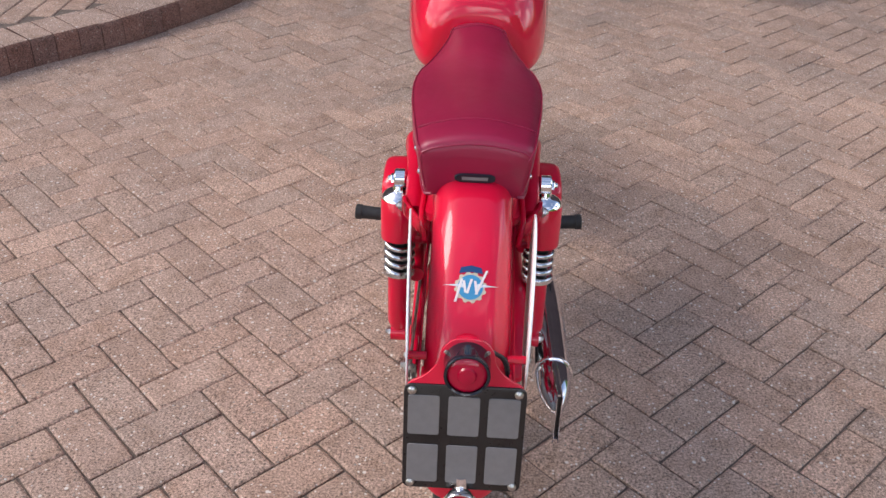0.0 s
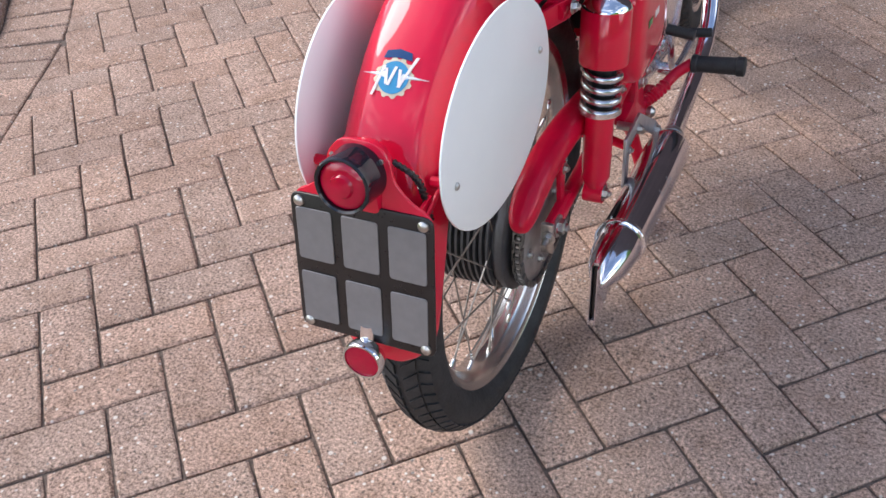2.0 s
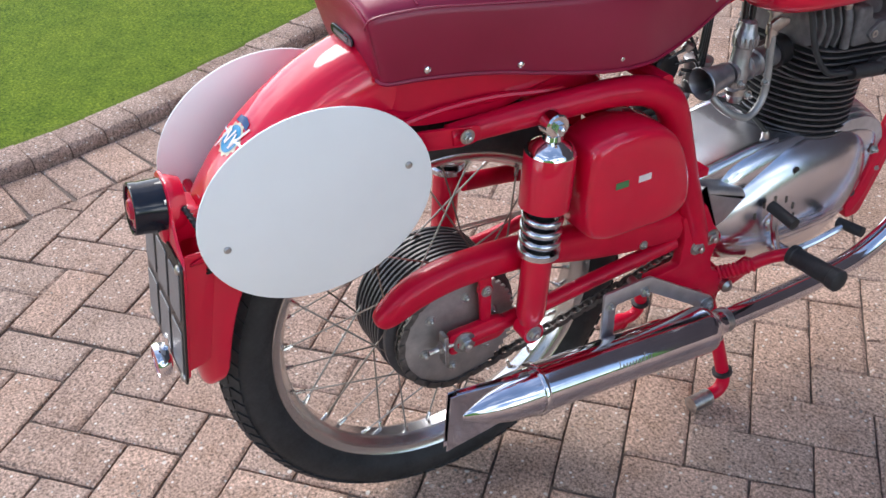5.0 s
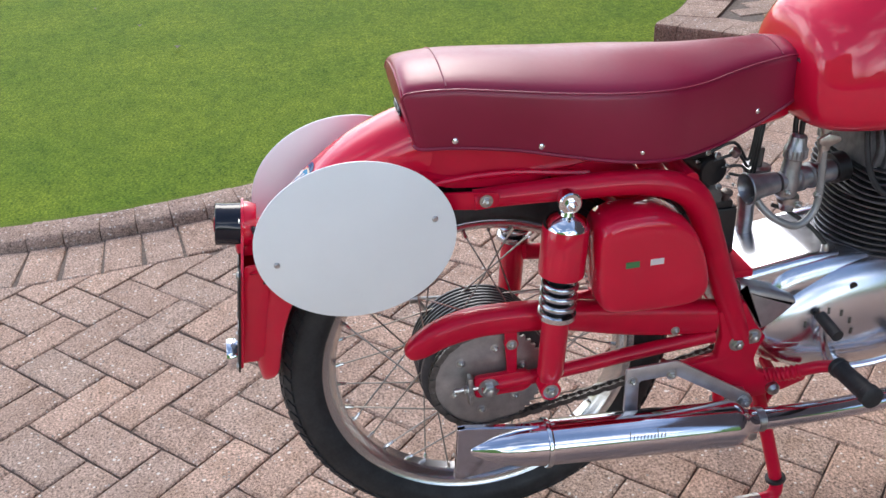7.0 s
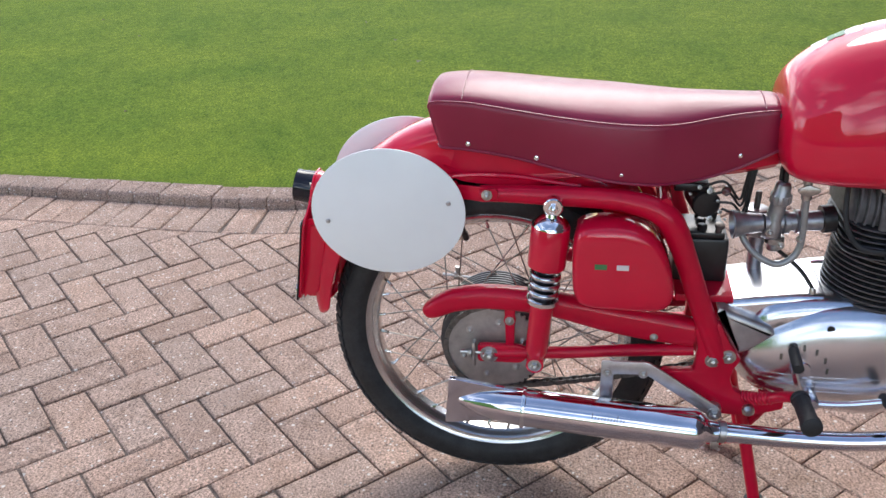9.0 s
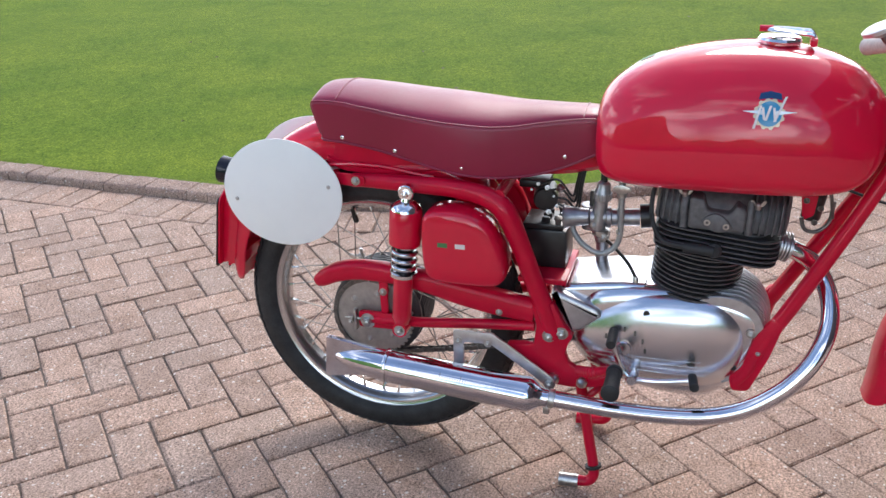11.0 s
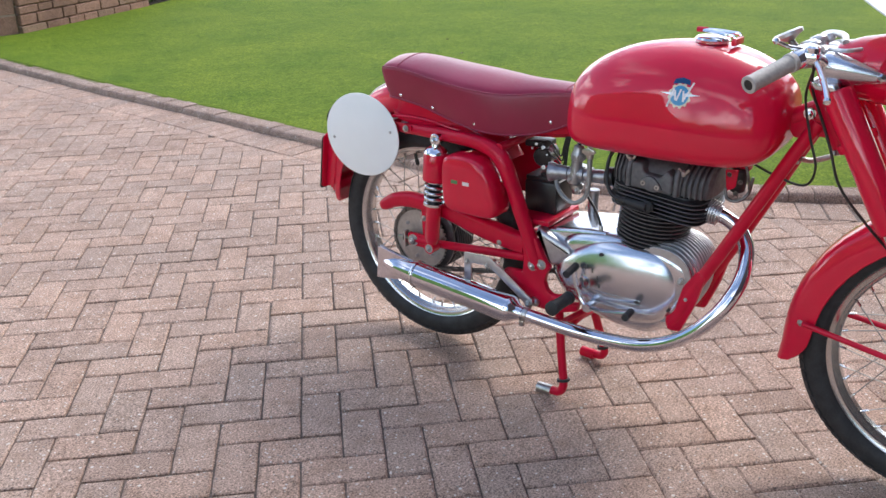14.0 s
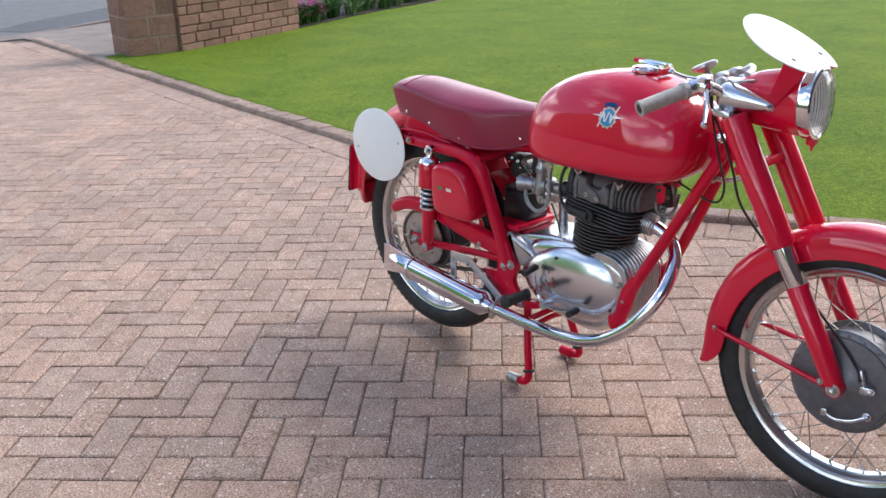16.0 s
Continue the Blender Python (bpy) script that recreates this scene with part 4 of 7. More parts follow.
part("seat_recess", rec, BLACK, tank, "black plate drawn for the shaded gap behind the seat nose")
cap = Shape()
lathe(cap, [(0, 0.037), (0.006, 0.038), (0.01, 0.035), (0.012, 0.02), (0.013, 0.0)], (0, 0.778, 0.945), (0, 0.03, 1), 28)
fc = part("filler_cap", cap, CHROME, tank, "chrome quick-release filler cap")
lev = Shape()
tube(lev, [(-0.018, 0.834, 0.948), (-0.018, 0.832, 0.961), (-0.017, 0.815, 0.964), (-0.008, 0.775, 0.968), (0.0, 0.752, 0.968)], 0.0042, 8, 5)
tube(lev, [(0.018, 0.834, 0.948), (0.018, 0.832, 0.961), (0.017, 0.815, 0.964), (0.008, 0.775, 0.968), (0.0, 0.752, 0.968)], 0.0042, 8, 5)
part("cap_lever", lev, CHROME, fc, "looped chrome lever")
tip = Shape()
tube(tip, [(0, 0.765, 0.969), (0, 0.742, 0.969)], 0.006, 10, 1)
box(tip, (0, 0.834, 0.95), (0.05, 0.012, 0.016), 0.003)
split_parts("cap_fitting", tip, RED, fc, "red hinge block or lever tip")


def on_surface(bvh, shape, origin, axis_u, axis_v, lift):
    """Lays a flat shape (u, v, height) on a surface, seen along the normal of its own plane."""
    u, v = Vector(axis_u).normalized(), Vector(axis_v).normalized()
    nrm = u.cross(v)
    out = Shape()
    out.f = shape.f
    for a, b, h in shape.v:
        p = Vector(origin) + u * a + v * b
        hit, no, _, _ = bvh.ray_cast(p + nrm * 0.2, -nrm)
        out.v.append(tuple((hit if hit else p) + nrm * (lift + h)))
    return out


def flat_poly(outline, sub=3, h=0.0):
    """A flat outline filled with rings towards its middle, to follow a curved surface."""
    m = sum((Vector(p) for p in outline), Vector((0, 0))) / len(outline)
    s = Shape()
    n = len(outline)
    vs = []
    for k in range(sub):
        f = 1 - k / sub
        vs += [(m.x + (p[0] - m.x) * f, m.y + (p[1] - m.y) * f, h) for p in outline]
    vs.append((m.x, m.y, h))
    fs = [(k * n + i, k * n + (i + 1) % n, (k + 1) * n + (i + 1) % n, (k + 1) * n + i) for k in range(sub - 1) for i in range(n)]
    fs += [((sub - 1) * n + i, (sub - 1) * n + (i + 1) % n, sub * n) for i in range(n)]
    s.put(vs, fs)
    return s


def emblem(bvh, origin, u, v, size, parent):
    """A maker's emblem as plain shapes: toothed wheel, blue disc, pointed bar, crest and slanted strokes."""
    gear = []
    for k in range(48):
        r = (0.44, 0.5, 0.5, 0.44)[k % 4] * size * 0.9
        a = 2 * math.pi * k / 48
        gear.append((r * math.cos(a), r * math.sin(a) - 0.1 * size))
    g = part("emblem", on_surface(bvh, flat_poly(gear), origin, u, v, 0.0006), GOLD, parent, "blue and silver toothed-wheel emblem", smooth=60)
    disc = [(0.35 * size * math.cos(a), 0.35 * size * math.sin(a) - 0.1 * size) for a in np.linspace(0, 2 * math.pi, 28, endpoint=False)]
    part("emblem_disc", on_surface(bvh, flat_poly(disc), origin, u, v, 0.0011), BLUE, g, smooth=60)
    crest = [(-0.3, 0.34), (-0.26, 0.5), (0, 0.56), (0.26, 0.5), (0.3, 0.34), (0, 0.38)]
    part("emblem_crest", on_surface(bvh, flat_poly([(a * size * 1.1, b * size * 1.05 - 0.07 * size) for a, b in crest]), origin, u, v, 0.0012), NAVY, g, smooth=60)
    for sg in (-1, 1):
        wing = [(sg * 0.12, -0.13), (sg * 0.2, 0.0), (sg * 0.78, -0.04), (sg * 0.22, -0.12)]
        part("emblem_wing", on_surface(bvh, flat_poly([(a * size, b * size) for a, b in wing]), origin, u, v, 0.0015), SILVER, g, smooth=60)
    for dx, lean, low, high in ((-0.3, 0.2, -0.52, 0.13), (-0.17, -0.16, -0.26, 0.08), (-0.03, 0.2, -0.28, 0.13), (0.14, -0.14, -0.3, 0.08), (0.24, 0.26, -0.3, 0.38)):
        bar = [(dx - 0.035 + lean * low, low), (dx + 0.035 + lean * low, low), (dx + 0.04 + lean * high * 2, high), (dx - 0.03 + lean * high * 2, high)]
        part("emblem_stroke", on_surface(bvh, flat_poly([(a * size, b * size) for a, b in bar], 2), origin, u, v, 0.002), PAPER, g, smooth=60)


emblem(tank_bvh, (0.14, 0.768, 0.856), (0, 1, 0), (0, 0, 1), 0.058, tank)
emblem(tank_bvh, (-0.14, 0.768, 0.856), (0, -1, 0), (0, 0, 1), 0.058, tank)
mud = bpy.data.objects["rear_mudguard"]
mud_bvh = BVHTree.FromPolygons([v.co for v in mud.data.vertices], [tuple(q.vertices) for q in mud.data.polygons])
emblem(mud_bvh, (0, -0.247, 0.683), (1, 0, 0), Vector((0, 0.72, 0.69)), 0.05, mud)
clover = flat_poly(corners([(-0.038, -0.023), (0.038, -0.023), (0.038, 0.023), (-0.038, 0.023)], 0.003))
st1 = part("tank_sticker", on_surface(tank_bvh, clover, (-0.024, 0.553, 0.9), Vector((0, 0.84, 0.54)), Vector((-1, 0, 0)), 0.0006), PAPER, tank, "white sticker with a green clover", smooth=60)
lf = Shape()
for k in range(4):
    a = math.pi / 2 * k + 0.6
    p = flat_poly([(0.0095 * math.cos(a) + 0.0085 * math.cos(b), 0.0095 * math.sin(a) + 0.0085 * math.sin(b)) for b in np.linspace(0, 6.28, 10, endpoint=False)], 1)
    lf.put(p.v, p.f)
part("clover_mark", on_surface(tank_bvh, lf, (-0.024, 0.553, 0.9), Vector((0, 0.84, 0.54)), Vector((-1, 0, 0)), 0.0012), GREEN, st1, smooth=60)

# frame: rear loops, gusset plates, cradle, steering head
for sx in (1, -1):
    rail = Shape()
    tube(rail, [(sx * 0.092, -0.02, 0.659, 0.0145), (sx * 0.094, 0.02, 0.661, 0.015), (sx * 0.097, 0.12, 0.661, 0.0175), (sx * 0.101, 0.2, 0.66, 0.0185), (sx * 0.104, 0.25, 0.653, 0.02), (sx * 0.106, 0.284, 0.639, 0.0215), (sx * 0.107, 0.306, 0.615, 0.022), (sx * 0.104, 0.333, 0.55, 0.0195), (sx * 0.101, 0.354, 0.489, 0.0195), (sx * 0.098, 0.377, 0.428, 0.0195), (sx * 0.095, 0.395, 0.378, 0.02), (sx * 0.093, 0.404, 0.352, 0.019)], 0.0165, 20, 6)
    part("frame_rail", rail, RED_DULL, bike, "red enamelled frame tube")
    br = Shape()
    slab(br, corners([(-0.085, 0.64), (-0.02, 0.65), (0.012, 0.656), (0.012, 0.676), (-0.02, 0.676), (-0.085, 0.664)], 0.008), 0.0, 0.006, 0.001, place=lambda x, y, z: (sx * (0.107 + x + 0.6 * min(0.0, y + 0.008)), y, z))
    bk = part("mudguard_bracket", br, RED_DULL, bike)
    b = Shape()
    bolt(b, (sx * 0.113, -0.007, 0.665), (sx, 0, 0), 0.0065, 0.006, 0.004)
    part("bracket_bolt", b, STEEL, bk)
    gus = Shape()
    slab(gus, corners([(0.356, 0.42), (0.4, 0.432), (0.422, 0.388), (0.443, 0.36), (0.433, 0.342), (0.427, 0.32), (0.435, 0.296), (0.46, 0.281), (0.49, 0.272), (0.525, 0.282), (0.525, 0.26), (0.487, 0.247), (0.443, 0.241), (0.395, 0.243), (0.38, 0.26), (0.336, 0.296), (0.304, 0.319), (0.306, 0.328), (0.362, 0.333), (0.366, 0.376)], 0.006), sx * 0.088, sx * 0.108, 0.004)
    gp = part("pivot_plate", gus, RED_DULL, bike, "red swinging-arm pivot plate")
    b = Shape()
    for y, z, r in ((0.393, 0.357, 0.0095), (0.419, 0.366, 0.0095)):
        bolt(b, (sx * 0.108, y, z), (sx, 0, 0), r, 0.007, 0.006)
    for y, z in ((0.406, 0.258), (0.464, 0.258)):
        lathe(b, [(0, 0.011), (0.008, 0.011), (0.014, 0.006), (0.015, 0.0)], (sx * 0.108, y, z), (sx, 0, 0), 14)
    split_parts("pivot_nut", b, STEEL, gp)
    dt = Shape()
    tube(dt, [(sx * 0.018, 1.028, 0.80), (sx * 0.03, 0.985, 0.72), (sx * 0.048, 0.93, 0.61), (sx * 0.066, 0.86, 0.475), (sx * 0.074, 0.81, 0.38), (sx * 0.076, 0.785, 0.32), (sx * 0.074, 0.765, 0.285)], 0.0148, 14, 6)
    part("front_down_tube", dt, RED_DULL, bike)
    pl = Shape()
    slab(pl, corners([(0.75, 0.30), (0.758, 0.268), (0.79, 0.27), (0.822, 0.35), (0.842, 0.425), (0.82, 0.435), (0.79, 0.39), (0.772, 0.32)], 0.01), sx * 0.07, sx * 0.086, 0.003)
    ep = part("engine_plate", pl, RED_DULL, bike)
    b = Shape()
    bolt(b, (sx * 0.086, 0.783, 0.40), (sx, 0, 0), 0.006, 0.006, 0.004)
    bolt(b, (sx * 0.086, 0.80, 0.36), (sx, 0, 0), 0.005, 0.005, 0.003)
    split_parts("engine_bolt", b, STEEL, ep)
back = Shape()
tube(back, [(0, 1.03, 0.83), (0, 0.9, 0.77), (0, 0.7, 0.735), (0, 0.5, 0.715), (0, 0.3, 0.69)], 0.021, 14, 5)
part("backbone_tube", back, RED_DULL, bike)
cr = Shape()
tube(cr, [(0.11, 0.29, 0.655), (-0.11, 0.29, 0.655)], 0.012, 10, 1)
tube(cr, [(0.095, 0.366, 0.452), (-0.095, 0.366, 0.452)], 0.011, 10, 1)
split_parts("cross_tube", cr, RED_DULL, bike)
tray = Shape()
box(tray, (0, 0.372, 0.466), (0.16, 0.1, 0.014), 0.003)
part("battery_tray", tray, RED_DULL, bike)
bat = Shape()
box(bat, (-0.015, 0.365, 0.5155), (0.09, 0.094, 0.085), 0.006)
bt = part("battery", bat, BLACK, bike, "black battery box")
lid = Shape()
box(lid, (-0.015, 0.362, 0.563), (0.084, 0.084, 0.012), 0.003)
for k in range(3):
    lathe(lid, [(0, 0.009), (0.01, 0.009), (0.012, 0.006)], (0.01 - k * 0.026, 0.365, 0.567), (0, 0, 1), 10)
part("battery_lid", lid, BLACK, bt)
s = Shape()
for x, y in ((0.02, 0.392), (-0.045, 0.39)):
    lathe(s, [(0, 0.006), (0.012, 0.006), (0.013, 0.009), (0.018, 0.009), (0.02, 0.004)], (x, y, 0.567), (0.2, 0.1, 1), 12)
split_parts("battery_terminal", s, DARK_STEEL, bt)
reg = Shape()
lathe(reg, [(-0.034, 0.0), (-0.032, 0.022), (-0.028, 0.025), (0.028, 0.025), (0.032, 0.022), (0.034, 0.0)], (-0.005, 0.362, 0.622), (1, 0.15, 0), 22)
box(reg, (-0.012, 0.34, 0.65), (0.06, 0.06, 0.016), 0.004)
rg = part("regulator", reg, BLACK, bike, "black voltage regulator")
clipsh = Shape()
for k, (y, z) in enumerate(((0.338, 0.642), (0.352, 0.656), (0.37, 0.648), (0.384, 0.632), (0.39, 0.61), (0.374, 0.598), (0.4, 0.596))):
    bolt(clipsh, (0.026 + 0.004 * (k % 2), y, z), (1, 0.2, 0.3), 0.0018 + 0.0009 * (k % 3), 0.004, 0.004)
lathe(clipsh, [(0, 0.008), (0.01, 0.008), (0.012, 0.005)], (0.026, 0.395, 0.646), (0.4, 0.5, 1), 12)
split_parts("terminal", clipsh, STEEL, rg)
loom = Shape()
for k in range(4):
    tube(loom, [(0.026, 0.35 + 0.014 * k, 0.652 - 0.012 * k), (0.03, 0.392 + 0.008 * k, 0.668 - 0.02 * k), (0.024, 0.42 + 0.004 * k, 0.634 - 0.012 * k), (0.022, 0.428 + 0.004 * k, 0.66), (0.016, 0.436 + 0.004 * k, 0.705)], 0.0024, 8, 6)
part("wiring", loom, WIRE, bike, "black wiring loom")

# swinging arm with chain guard
for sx in (1, -1):
    arm = Shape()
    tube(arm, [(sx * 0.089, -0.02, 0.337), (sx * 0.089, 0.04, 0.339), (sx * 0.09, 0.13, 0.346), (sx * 0.091, 0.23, 0.357), (sx * 0.09, 0.36, 0.367)], 0.0115, 12, 5)
    slab(arm, corners([(-0.03, 0.357), (-0.03, 0.319), (0.05, 0.32), (0.062, 0.33), (0.062, 0.352), (0.045, 0.358)], 0.008), sx * 0.084, sx * 0.096, 0.003)
    part("swinging_arm", arm, RED_DULL, bike, "red swinging-arm leg")
    if sx < 0:
        up = Shape()
        tube(up, [(sx * 0.094, 0.10, 0.46), (sx * 0.096, 0.2, 0.445), (sx * 0.093, 0.35, 0.415)], 0.014, 12, 5)
        part("swinging_arm_brace", up, RED_DULL, bike)
    ax = Shape()
    lathe(ax, [(0, 0.017), (0.002, 0.017), (0.003, 0.015)], (sx * 0.096, -0.008, 0.337), (sx, 0, 0), 20)
    bolt(ax, (sx * 0.098, -0.008, 0.337), (sx, 0, 0), 0.0115, 0.01, 0.006)
    part("rear_axle_nut", ax, STEEL, bike)
    aj = Shape()
    box(aj, (sx * 0.092, -0.037, 0.336), (0.018, 0.007, 0.05), 0.002)
    tube(aj, [(sx * 0.094, -0.062, 0.339), (sx * 0.094, -0.012, 0.339)], 0.004, 8, 1)
    bolt(aj, (sx * 0.094, -0.041, 0.339), (0, -1, 0), 0.0075, 0.006, 0.008)
    part("chain_adjuster", aj, STEEL, bike)
cg = Shape()
spine = smooth_path([(-0.13, 0.412, 0.004), (-0.125, 0.415, 0.012), (-0.108, 0.425, 0.018), (-0.075, 0.442, 0.0205), (-0.03, 0.452, 0.0215), (0.02, 0.453, 0.0215), (0.075, 0.449, 0.0215), (0.13, 0.44, 0.023), (0.2, 0.425, 0.027), (0.28, 0.411, 0.0285), (0.36, 0.4, 0.026)], 5)
loops = []
for i, (y, z, h) in enumerate(spine):
    a, b = spine[max(i - 1, 0)], spine[min(i + 1, len(spine) - 1)]
    t = Vector((0, b[0] - a[0], b[1] - a[1])).normalized()
    nrm = Vector((0, -t.z, t.y))
    hx = min(0.021, h * 1.0)
    loops.append([Vector((0.084, y, z)) + Vector((hx * math.copysign(abs(math.cos(w)) ** 0.7, math.cos(w)), 0, 0)) + nrm * (h * math.copysign(abs(math.sin(w)) ** 0.75, math.sin(w))) for w in (2 * math.pi * k / 20 for k in range(20))])
rings(cg, loops)
cgp = part("chain_guard", cg, RED_DULL, bike, "red boxed chain guard of the swinging arm")
lk = Shape()
slab(lk, corners([(0.02, 0.44), (0.04, 0.44), (0.038, 0.345), (0.023, 0.345)], 0.004), 0.084, 0.092, 0.002)
lathe(lk, [(0, 0.011), (0.008, 0.011), (0.009, 0.009)], (0.0845, 0.03, 0.409), (1, 0, 0), 16)
part("guard_strut", lk, RED_DULL, cgp)
b = Shape()
bolt(b, (0.0935, 0.03, 0.409), (1, 0, 0), 0.006, 0.005, 0.003)
part("strut_bolt", b, STEEL, cgp)
b = Shape()
bolt(b, (0.1045, 0.288, 0.397), (1, 0, 0), 0.005, 0.004, 0.003)
part("guard_bolt", b, STEEL, cgp)


def shock(sx):
    """A rear damper: eye, chrome cap, red shroud, bare coils and lower tube."""
    top, bot = Vector((sx * 0.1245, 0.106, 0.654)), Vector((sx * 0.1235, 0.079, 0.344))
    d = (bot - top).normalized()
    body = Shape()
    lathe(body, [(0.032, 0.0305), (0.036, 0.033), (0.106, 0.0335), (0.111, 0.033), (0.112, 0.03), (0.109, 0.025)], top, d, 28, cap=False)
    s = part("rear_damper", body, RED, bike, "red shrouded rear damper with chrome coils")
    capc = Shape()
    lathe(capc, [(0.012, 0.0115), (0.018, 0.013), (0.0205, 0.018), (0.024, 0.0245), (0.029, 0.0295), (0.034, 0.0325), (0.039, 0.033)], top, d, 28)
    part("damper_cap", capc, CHROME, s, "chrome cap")
    eye = Shape()
    lathe(eye, [(-0.01, 0.008), (-0.01, 0.0145), (-0.008, 0.0165), (0.008, 0.0165), (0.01, 0.0145), (0.01, 0.008)], top, (1, 0, 0), 22, closed=True, cap=False)
    bolt(eye, top + Vector((sx * 0.008, 0, 0)), (sx, 0, 0), 0.008, 0.008, 0.006)
    part("upper_eye", eye, CHROME, s)
    coil = Shape()
    pts = []
    for k in range(0, 4 * 20 + 1):
        a = 2 * math.pi * k / 20
        p = top + d * (0.113 + 0.066 * k / 80)
        pts.append(p + Vector((0.0232 * math.cos(a), 0.0232 * math.sin(a), 0)))
    tube(coil, pts, 0.0054, 12, 1)
    lathe(coil, [(0.176, 0.0285), (0.183, 0.029), (0.185, 0.026)], top, d, 24)
    part("coil_spring", coil, COIL, s, "bare chrome coils")
    low = Shape()
    lathe(low, [(0.18, 0.014), (0.182, 0.0205), (0.284, 0.0205), (0.292, 0.017), (0.3, 0.014)], top, d, 24)
    lathe(low, [(-0.014, 0.006), (-0.014, 0.016), (0.014, 0.016), (0.014, 0.006)], bot, (1, 0, 0), 20, closed=True, cap=False)
    part("lower_tube", low, RED, s)
    # inner rod coloured black to darken the gaps between the coils
    rod = Shape()
    lathe(rod, [(0.1, 0.0165), (0.181, 0.0165)], top, d, 20)
    part("damper_rod", rod, BLACK, s)
    bb = Shape()
    bolt(bb, bot + Vector((sx * 0.013, 0, 0)), (sx, 0, 0), 0.0085, 0.007, 0.005)
    part("lower_bolt", bb, STEEL, s)


shock(1)
shock(-1)

# tool boxes
tb_line = round_outline([(0.142, 0.605), (0.158, 0.626), (0.2, 0.632), (0.243, 0.627), (0.278, 0.605), (0.3, 0.565), (0.312, 0.515), (0.307, 0.488), (0.283, 0.475), (0.22, 0.474), (0.165, 0.478), (0.145, 0.498), (0.14, 0.55)], 4)
for sx in (1, -1):
    t = Shape()
    tm = Vector((0.224, 0.557))
    rings(t, [[(sx * x, tm.x + (y - tm.x) * g, tm.y + (z - tm.y) * g) for y, z in tb_line] for g, x in ((0.97, 0.09), (1.0, 0.094), (1.0, 0.132), (0.993, 0.143), (0.972, 0.152), (0.93, 0.158), (0.86, 0.161), (0.6, 0.1625), (0.3, 0.163), (0.04, 0.163))])
    tb = part("tool_box", t, RED, bike, "rounded red tool box")
    fx = Shape()
    bolt(fx, (sx * 0.145, 0.205, 0.626), (sx * 0.3, 0, 1), 0.004, 0.003, 0)
    part("tool_box_screw", fx, STEEL, tb)
    if sx > 0:
        for y, m, nm in ((0.188, GREEN, "green_sticker"), (0.224, PAPER, "white_sticker")):
            s = Shape()
            box(s, (0.1633, y, 0.5625), (0.0008, 0.02, 0.0095), 0)
            part(nm, s, m, tb, "small plain sticker", smooth=0)

# white number discs
disc_line = [(-0.187 + 0.141 * math.cos(a) * math.cos(0.13) - 0.119 * math.sin(a) * math.sin(0.13), 0.6165 + 0.141 * math.cos(a) * math.sin(0.13) + 0.119 * math.sin(a) * math.cos(0.13)) for a in np.linspace(0, 2 * math.pi, 64, endpoint=False)]
for sx in (1, -1):
    s = Shape()
    slab(s, disc_line, 0.0, 0.003, 0.001, 2, place=lambda x, y, z: (sx * (0.0875 + x + 0.05 * (y + 0.182)), y, z))
    nd = part("number_disc", s, WHITE, bike, "blank white oval competition number disc")
    for y, z in ((-0.076, 0.64), (-0.298, 0.594)):
        b = Shape()
        lathe(b, [(0, 0.0044), (0.0015, 0.0044), (0.003, 0.0028)], (sx * (0.0905 + 0.05 * (y + 0.182)), y, z), (sx, 0, 0), 14)
        part("disc_screw", b, STEEL, nd)
    arm = Shape()
    tube(arm, [(sx * 0.056, -0.296, 0.593), (sx * 0.084, -0.296, 0.593)], 0.006, 8, 1)
    tube(arm, [(sx * 0.075, -0.068, 0.639), (sx * 0.088, -0.068, 0.639)], 0.006, 8, 1)
    slab(arm, corners([(-0.34, 0.575), (-0.325, 0.573), (-0.06, 0.66), (-0.065, 0.672)], 0.003), sx * 0.064, sx * 0.067, 0.001)
    part("disc_bracket", arm, RED_DULL, nd)

# number plate, tail lamp and reflector


def plate_at(x, u, v):
    """A point on the plate: x outwards, u to the right, v upwards from its middle."""
    return (u, -0.361 + 0.15 * v - x, 0.503 + v)


np_line = corners([(-0.083, -0.083), (0.083, -0.083), (0.083, 0.085), (-0.083, 0.085)], 0.012)
s = Shape()
slab(s, np_line, 0.0, 0.003, 0.001, 2, place=plate_at)
npl = part("number_plate", s, PLATE_BLACK, bike, "black number plate with pale grey bars")
for row, z0 in ((0, 0.01), (1, -0.068)):
    for k in range(3):
        bar = Shape()
        slab(bar, corners([(-0.077 + k * 0.0545, z0 - 0.003), (-0.034 + k * 0.0545, z0 - 0.003), (-0.034 + k * 0.0545, z0 + 0.059), (-0.077 + k * 0.0545, z0 + 0.059)], 0.004), 0.003, 0.0048, 0.0006, 1, place=plate_at)
        part("plate_bar", bar, PALE_GREY, npl)
for u in (-0.072, 0.072):
    for v in (-0.074, 0.076):
        b = Shape()
        lathe(b, [(0, 0.0062), (0.002, 0.006), (0.004, 0.003)], plate_at(0.003, u, v), (0, -1, 0.15), 14)
        part("plate_screw", b, STEEL, npl)
s = Shape()
pl_back = corners([(-0.079, -0.08), (0.079, -0.08), (0.081, 0.084), (0.055, 0.096), (0.038, 0.116), (0.036, 0.136), (0.02, 0.154), (-0.02, 0.154), (-0.036, 0.136), (-0.038, 0.116), (-0.055, 0.096), (-0.081, 0.084)], 0.014)
slab(s, pl_back, -0.004, 0.0, 0.001, 2, place=plate_at)
box(s, (0, -0.33, 0.6), (0.05, 0.05, 0.04), 0.008)
